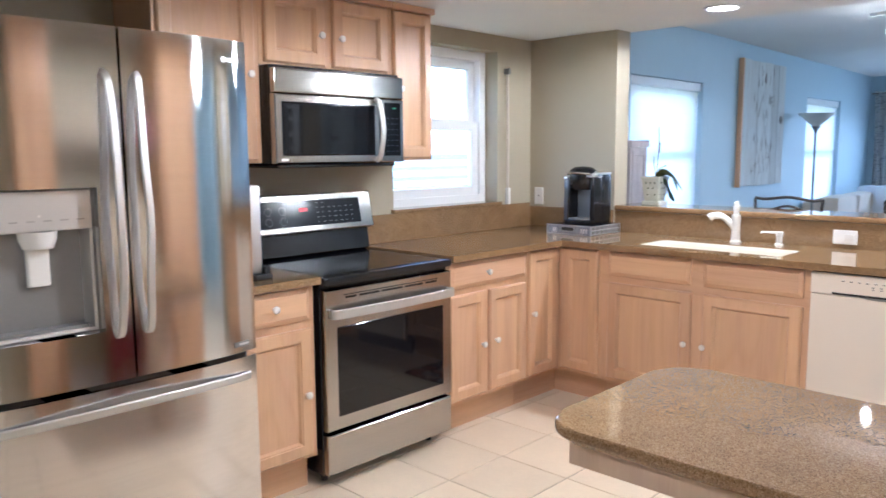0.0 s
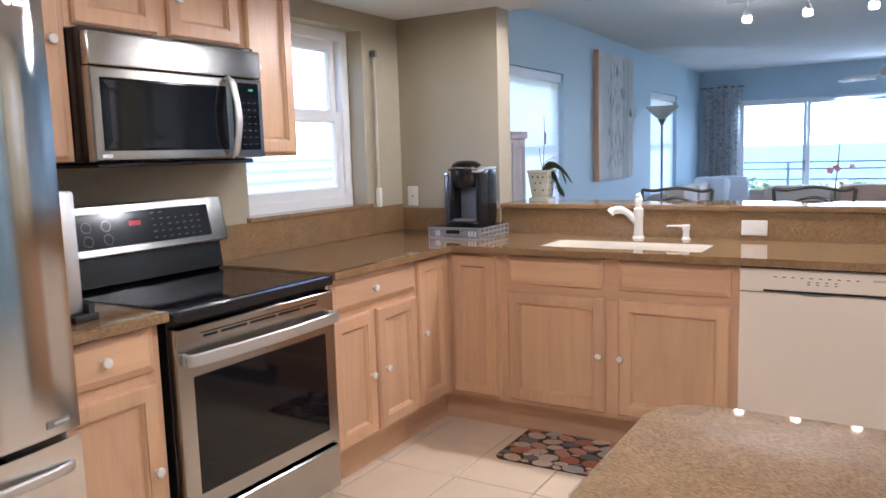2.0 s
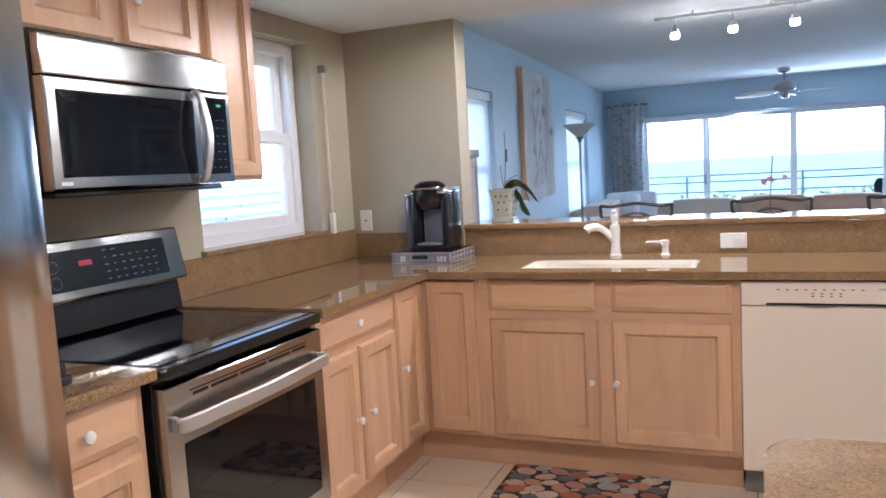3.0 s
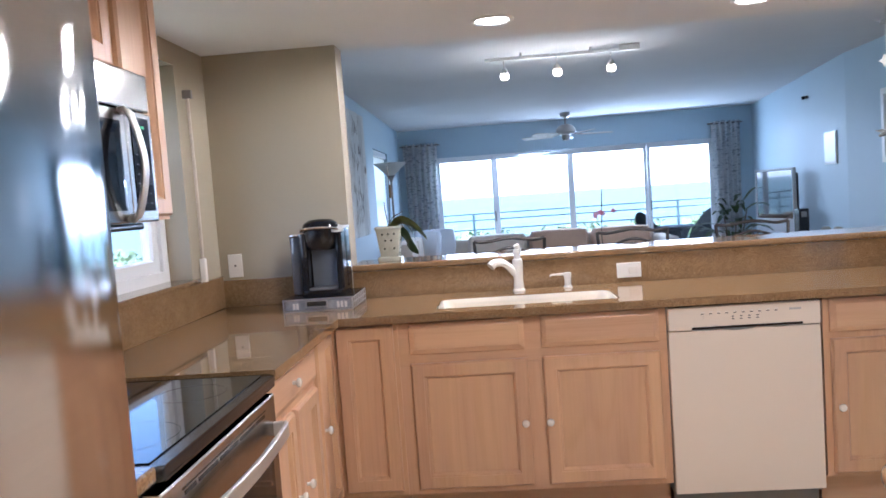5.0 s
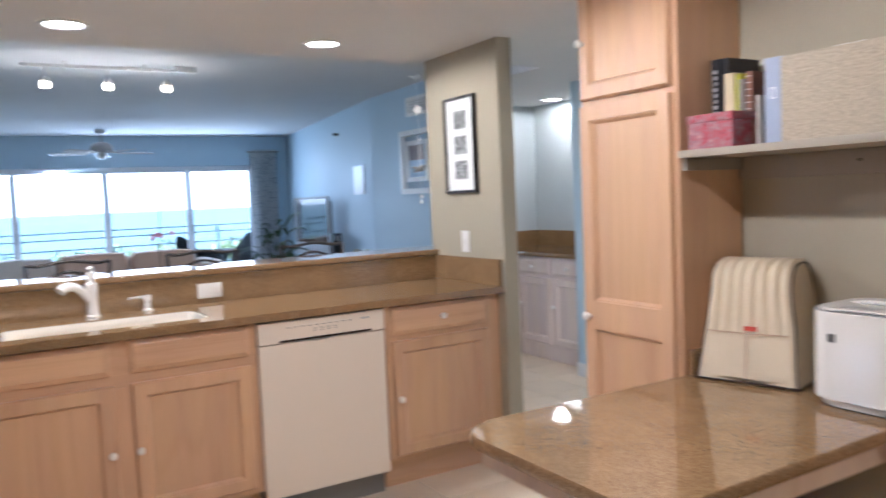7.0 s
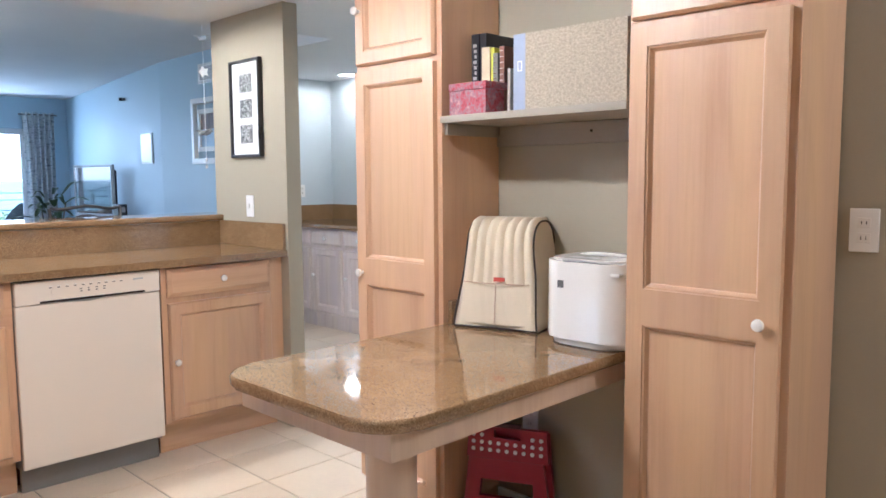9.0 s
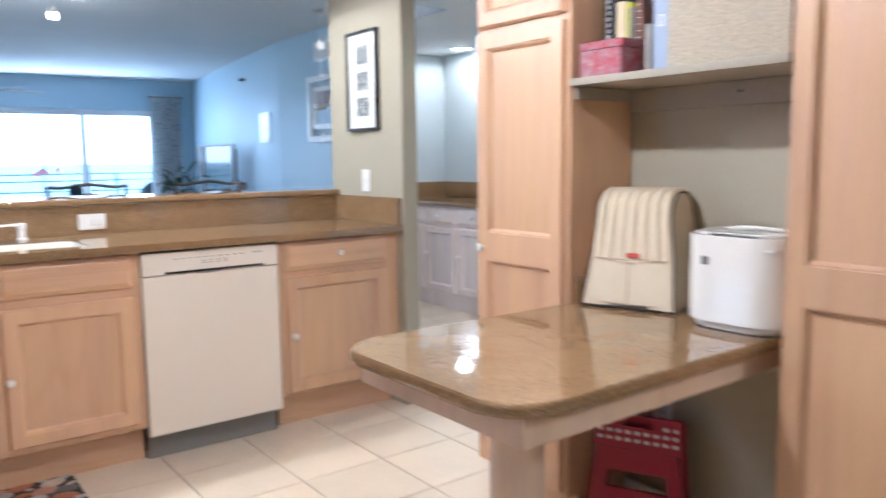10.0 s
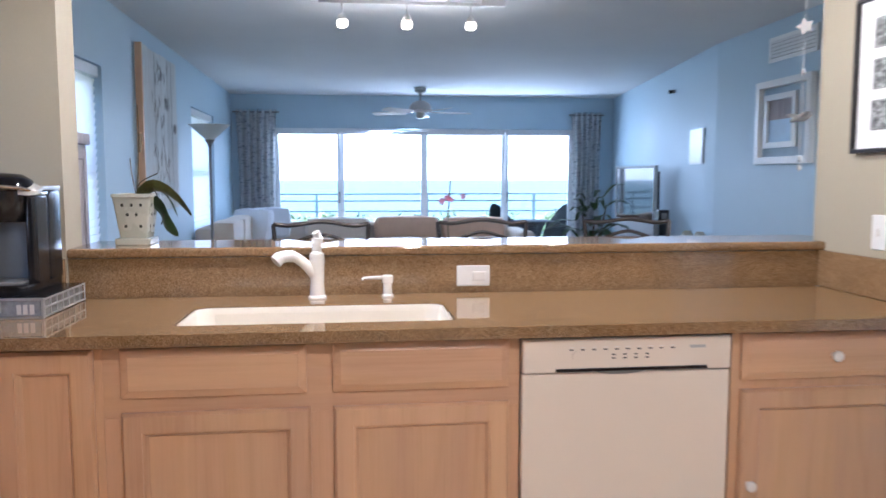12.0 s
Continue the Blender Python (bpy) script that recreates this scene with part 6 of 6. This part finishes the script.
for k in range(2):
    cushion("seat_cushion", so, -3.08, -2.33, 10.42 + k * 0.72, 11.12 + k * 0.72, 0.40, 0.56, LINEN)
    cushion("back_cushion", so, -3.16, -2.90, 10.48 + k * 0.85, 11.30 + k * 0.85, 0.52, 0.88, LINEN)
boxed("armrest", LINEN, -3.25, -2.38, 10.16, 10.36, 0.08, 0.70, 0.06, so, seg=4)
boxed("armrest", LINEN, 0.40, 0.60, 11.80, 12.76, 0.08, 0.66, 0.06, so, seg=4)
WHITE_CLOTH = material("white throw cloth", (0.70, 0.72, 0.76), 0.9, vary=0.06, fine=(300, 300, 300), bump=0.4)
for x, y, r in ((-2.72, 12.30, 10), (-2.92, 11.95, -20)):
    th = thing("throw_pillow", pose(x, y, 0.56, -12, 0, r), "white rumpled throw pillow on the sofa", "pillow", "sofa pillows")
    cushion("filling", th, -0.26, 0.26, -0.08, 0.08, 0.0, 0.40, WHITE_CLOTH)

# bar stools on the far side of the bar
def bar_stool(x, y):
    s = thing("bar_stool", pose(x, y, 0), "bronze iron bar stool with a wavy back rail", "bar stool", "stools along the bar")
    W = 0.205
    for sx in (-1, 1):
        part("back_post", tube(B(), curve_pts([(sx * W * 0.9, 0.03, 0.70), (sx * W * 0.93, 0.035, 0.90), (sx * W, 0.055, 1.125)], 6), 0.0095, 8), IRON, s, smooth=True)
        part("leg", tube(B(), [(sx * 0.17, 0.03, 0.70), (sx * 0.21, 0.06, 0.0)], 0.011, 8), IRON, s, smooth=True)
        part("leg", tube(B(), [(sx * 0.17, -0.33, 0.70), (sx * 0.21, -0.37, 0.0)], 0.011, 8), IRON, s, smooth=True)
    top_l = [(-W, 0.055, 1.125), (-W * 0.7, 0.055, 1.118), (-W * 0.3, 0.055, 1.128), (0.0, 0.055, 1.134), (W * 0.3, 0.055, 1.128), (W * 0.7, 0.055, 1.116), (W, 0.055, 1.125)]
    part("top_rail", tube(B(), curve_pts(top_l, 5), 0.0095, 8), IRON, s, smooth=True)
    low = [(-W * 0.97, 0.05, 1.035), (-W * 0.6, 0.05, 1.045), (0.0, 0.05, 1.078), (W * 0.6, 0.05, 1.045), (W * 0.97, 0.05, 1.035)]
    part("lower_rail", tube(B(), curve_pts(low, 6), 0.008, 8), IRON, s, smooth=True)
    low2 = [(-W * 0.97, 0.05, 1.015), (-W * 0.3, 0.05, 1.03), (0.0, 0.05, 1.028), (W * 0.3, 0.05, 1.03), (W * 0.97, 0.05, 1.015)]
    part("lower_rail", tube(B(), curve_pts(low2, 6), 0.007, 8), IRON, s, smooth=True)
    part("seat_ring", tube(B(), [(-0.19, -0.36, 0.70), (0.19, -0.36, 0.70), (0.19, 0.04, 0.70), (-0.19, 0.04, 0.70), (-0.19, -0.36, 0.70)], 0.011, 8), IRON, s)
    part("foot_ring", tube(B(), [(-0.198, -0.352, 0.25), (0.198, -0.352, 0.25), (0.198, 0.048, 0.25), (-0.198, 0.048, 0.25), (-0.198, -0.352, 0.25)], 0.009, 8), IRON, s)
    cushion("seat_pad", s, -0.20, 0.20, -0.37, 0.05, 0.71, 0.775, LINEN)
    return s


st0 = bar_stool(-1.820, 5.74)
copy_thing(st0, pose(-1.095, 5.83, 0))
copy_thing(st0, pose(-0.415, 5.81, 0))

# dining table under the track light, with an orchid
dt = thing("dining_table", pose(-1.15, 7.6, 0), "round dark dining table under the track light", "table")
part("tabletop", lathe(B(), [(0.0, 0.745), (0.60, 0.745), (0.615, 0.735), (0.61, 0.715), (0.0, 0.71)], 40), STEM, dt, smooth=True)
part("pedestal", lathe(B(), [(0.28, 0.0), (0.26, 0.03), (0.07, 0.08), (0.055, 0.4), (0.09, 0.70), (0.09, 0.71)], 24), STEM, dt, smooth=True)
op = thing("orchid", pose(-1.07, 7.28, 0.746), "pink orchid on a thin stem in a dark pot", "potted plant")
part("pot", lathe(B(), [(0.05, 0.0), (0.075, 0.14), (0.07, 0.14), (0.06, 0.11), (0.0, 0.11)], 20), IRON, op, smooth=True)
part("stem", tube(B(), curve_pts([(0, 0, 0.11), (-0.01, 0, 0.28), (0.0, 0, 0.44), (0.01, 0, 0.64)], 6), 0.004, 6), STEM, op, smooth=True)
for sx in (-1, 1):
    part("leaf", blade([(0, 0, 0.12), (sx * 0.08, 0, 0.19), (sx * 0.17, 0.02, 0.15)], 0.03), LEAF, op, smooth=True)
rng = random.Random(4)
for k in range(6):
    p = Vector((rng.uniform(-0.10, 0.11), rng.uniform(-0.03, 0.03), 0.44 + rng.uniform(-0.025, 0.03)))
    bm = B()
    for a in range(5):
        d = pose(0, 0, 0, rng.uniform(50, 130), 0, 72 * a) 
        v = [bm.verts.new(p + pose(0, 0, 0, 70, 0, rng.uniform(0, 20)) @ pose(0, 0, 0, 0, 0, 72 * a) @ Vector(q)) for q in ((0, 0, 0), (0.014, -0.008, 0.004), (0.024, 0, 0.002), (0.014, 0.008, 0.004))]
        bm.faces.new(v)
    part("flower", bm, PETAL, op, "magenta flower")

# television on a low stand
ts = thing("tv_stand", pose(1.00, 8.95, 0, 0, 0, -7.04), "low dark television stand", "tv stand")
boxed("carcass", WOOD_GREY, 0.0, 0.42, 0.0, 2.20, 0.05, 0.60, 0.006, ts)
for y in (0.06, 2.14):
    boxed("foot", STEM, 0.05, 0.40, y - 0.03, y + 0.03, 0, 0.049, 0, ts)
tv = thing("television", pose(1.31, 10.90, 0.6005, 0, 0, -79.5), "silver framed flat television facing across the room", "television")
SILVER = material("silver plastic", (0.42, 0.44, 0.46), 0.35, vary=0.02)
part("bezel", rings_rect(B(), 0, 0.80, 0.255, 0.857, [(0, 0.035), (0, 0.0), (0.004, -0.004), (0.020, -0.004), (0.026, 0.004)]), SILVER, tv)
boxed("screen", material("dark glossy screen", (0.01, 0.012, 0.014), 0.04, spec=0.9, coat=0.6, vary=0.05, bump=0.0), 0.026, 0.774, 0.004, 0.012, 0.281, 0.831, 0, tv, "dark reflecting screen")
boxed("speaker_bar", SILVER, 0.0, 0.80, -0.004, 0.06, 0.130, 0.2545, 0.006, tv)
boxed("back_case", BLACK, 0.03, 0.77, 0.0125, 0.09, 0.27, 0.80, 0.02, tv)
boxed("stand_foot", SILVER, 0.20, 0.60, -0.05, 0.14, 0.0, 0.1295, 0.01, tv)
sp = thing("speaker", pose(1.40, 9.85, 0.6005), "small black speaker beside the television", "speaker")
boxed("case", BLACK, 0.0, 0.11, 0.0, 0.14, 0, 0.40, 0.006, sp)
boxed("driver", GREY_PLASTIC, 0.025, 0.085, -0.004, -0.0005, 0.31, 0.37, 0.001, sp)

pl = thing("potted_palm", pose(0.83, 10.30, 0), "leafy dark green house plant in a pot", "potted plant")
part("pot", lathe(B(), [(0.0, 0.0), (0.13, 0.0), (0.18, 0.34), (0.165, 0.34), (0.15, 0.30), (0.0, 0.30)], 24), POT_GREEN, pl, smooth=True)
rng = random.Random(9)
for k in range(46):
    a = rng.uniform(0, 2 * math.pi)
    h = rng.uniform(0.55, 1.15)
    r = rng.uniform(0.10, 0.42)
    base = Vector((math.cos(a) * r * 0.5, math.sin(a) * r * 0.5, h))
    tip = base + Vector((math.cos(a) * r * 0.8, math.sin(a) * r * 0.8, rng.uniform(-0.10, 0.14)))
    mid = (base + tip) / 2 + Vector((0, 0, 0.05))
    part("leaf", blade([base, mid, tip], rng.uniform(0.025, 0.05), n=4), LEAF, pl)
    if k % 5 == 0:
        part("stem", tube(B(), curve_pts([(0, 0, 0.28), (base.x * 0.5, base.y * 0.5, h * 0.6), tuple(base)], 4), 0.008, 6), STEM, pl)

# things on the blue walls
def on_east(y, z):
    """A place on the near stretch of the east wall, local x along it towards the kitchen, local y into the wall."""
    return pose(1.494, y, z, 0, 0, -90)


def on_slant(y, z):
    """A place on its far, slanting stretch."""
    return pose(2.0 - 0.1235 * (13.0 - y) - 0.004, y, z, 0, 0, -97.04)


v = thing("air_vent", on_east(8.03, 2.195), "white louvred air vent high on the blue wall", "air vent")
part("frame", rings_rect(B(), 0, 0.62, 0, 0.185, [(0, 0), (0, -0.012), (0.025, -0.014), (0.03, -0.004)]), TRIM, v)
boxed("backing", GREY_PLASTIC, 0.028, 0.592, -0.003, -0.001, 0.028, 0.157, 0, v)
for k in range(5):
    boxed("slat", TRIM, 0.03, 0.59, -0.002, 0.002, -0.011, 0.011, 0, v, m=pose(0, -0.009, 0.045 + k * 0.026, 35))
f = thing("picture_frame", on_east(8.13, 1.43), "white shadow box frame with a small inner picture", "picture")
part("frame", rings_rect(B(), 0, 0.72, 0, 0.625, [(0, 0), (0, -0.05), (0.05, -0.052), (0.055, -0.01)]), TRIM, f)
boxed("backing", material("pale blue backing", (0.36, 0.45, 0.52), 0.6), 0.052, 0.668, -0.009, -0.002, 0.052, 0.575, 0, f)
part("inner_frame", rings_rect(B(), 0.10, 0.52, 0.12, 0.52, [(0, -0.0095), (0, -0.035), (0.04, -0.037), (0.045, -0.014)]), TRIM, f)
boxed("sea_picture", material("pale sea picture", (0.45, 0.60, 0.75), 0.5), 0.14, 0.48, -0.016, -0.012, 0.16, 0.33, 0, f, "pale blue picture")
boxed("slatted_picture", WOOD_GREY, 0.14, 0.48, -0.018, -0.012, 0.331, 0.48, 0, f, "grey slatted strip")
wp = thing("wall_panel", on_slant(9.56, 1.455), "plain white rectangular panel on the blue wall", "wall panel")
boxed("back_box", TRIM, 0.03, 0.42, -0.008, 0.0, 0.0, 0.33, 0.003, wp)
boxed("cover", TRIM, 0.045, 0.405, -0.014, -0.0085, 0.015, 0.315, 0.003, wp)
ws = thing("wall_speaker", on_slant(10.1, 2.21), "small dark speaker bracket high on the wall", "speaker")
boxed("box", BLACK, -0.012, 0.018, -0.06, -0.03, -0.015, 0.020, 0.003, ws)
boxed("bracket", GREY_PLASTIC, -0.01, 0.02, -0.0295, 0.0, -0.01, 0.02, 0, ws)
for x, y in ((1.485, 8.95), (1.535, 8.80)):
    vs_ = thing("vase", pose(x - 0.1, y + 0.2, 0.6005), "small pale round vase on the stand", "vase", "vases")
    part("vessel", lathe(B(), [(0.0, 0.0), (0.05, 0.0), (0.07, 0.06), (0.07, 0.16), (0.045, 0.22), (0.03, 0.24), (0.0, 0.23)], 18), POT_GREEN, vs_, smooth=True)


# wicker chairs and a table on the balcony
def wicker_chair(x, y, yaw):
    c = thing("wicker_chair", pose(x, y, -0.02, 0, 0, yaw), "dark wicker balcony armchair with a round back", "chair", "balcony chairs")
    bm = B()
    rows = []
    for j in range(9):
        v = j / 8
        z = 0.40 + 0.55 * v
        rows.append([bm.verts.new(((0.30 - 0.05 * v * abs(math.cos(a)) ) * math.cos(a), 0.30 * math.sin(a) + 0.05 * v, z - 0.30 * abs(math.cos(a)) ** 2 * v)) for a in (math.pi * k / 16 for k in range(17))])
    for a, b in zip(rows, rows[1:]):
        for k in range(16):
            bm.faces.new((a[k], a[k + 1], b[k + 1], b[k]))
    bmesh.ops.solidify(bm, geom=bm.faces[:], thickness=0.02)
    part("backrest", bm, WICKER, c, smooth=True)
    cushion("seat", c, -0.28, 0.28, -0.30, 0.26, 0.34, 0.43, WICKER)
    for sx in (-1, 1):
        for y0 in (-0.26, 0.22):
            part("leg", tube(B(), [(sx * 0.24, y0, 0.36), (sx * 0.27, y0, 0.0)], 0.018, 8), WICKER, c)
        part("armrest", tube(B(), curve_pts([(sx * 0.29, 0.05, 0.62), (sx * 0.31, -0.15, 0.61), (sx * 0.28, -0.29, 0.55), (sx * 0.26, -0.28, 0.38)], 5), 0.022, 8), WICKER, c, smooth=True)
    return c


wc = wicker_chair(0.72, 13.95, 35)
copy_thing(wc, pose(1.52, 14.0, -0.02, 0, 0, -40))
bt = thing("balcony_table", pose(1.12, 14.25, -0.02), "round dark wicker balcony table", "table")
part("tabletop", lathe(B(), [(0.0, 0.68), (0.33, 0.68), (0.34, 0.665), (0.33, 0.65), (0.0, 0.65)], 28), WICKER, bt, smooth=True)
part("pedestal", lathe(B(), [(0.22, 0.0), (0.20, 0.04), (0.10, 0.30), (0.22, 0.65)], 20), WICKER, bt, smooth=True)


# ---- floor tiles ----
STEP = 0.366
bm = box(B(), 0.0025, STEP - 0.0025, 0.0025, STEP - 0.0025, -0.010, 0.0)
bmesh.ops.bevel(bm, geom=[e for e in bm.edges if min(v.co.z for v in e.verts) > -0.001], offset=0.0025, segments=1, affect="EDGES")
tile_mesh = part("tile", bm, TILE, floor)
tile_mesh.location = (-2.641, 4.263, 0)
for i in range(-1, 14):
    for j in range(-15, 8):
        x, y = -2.641 + i * STEP, 4.263 + j * STEP
        inside = (x < 0.0 and -1.4 < y < 4.6) or (x >= -0.1 and 3.4 < y < 6.7 and x < 2.3) or (-0.1 <= x < 1.4 and -1.4 < y < 1.1)
        if inside and (i, j) != (0, 0):
            o = new("tile", tile_mesh.data)
            o.parent, o.location = floor, (x, y, 0)
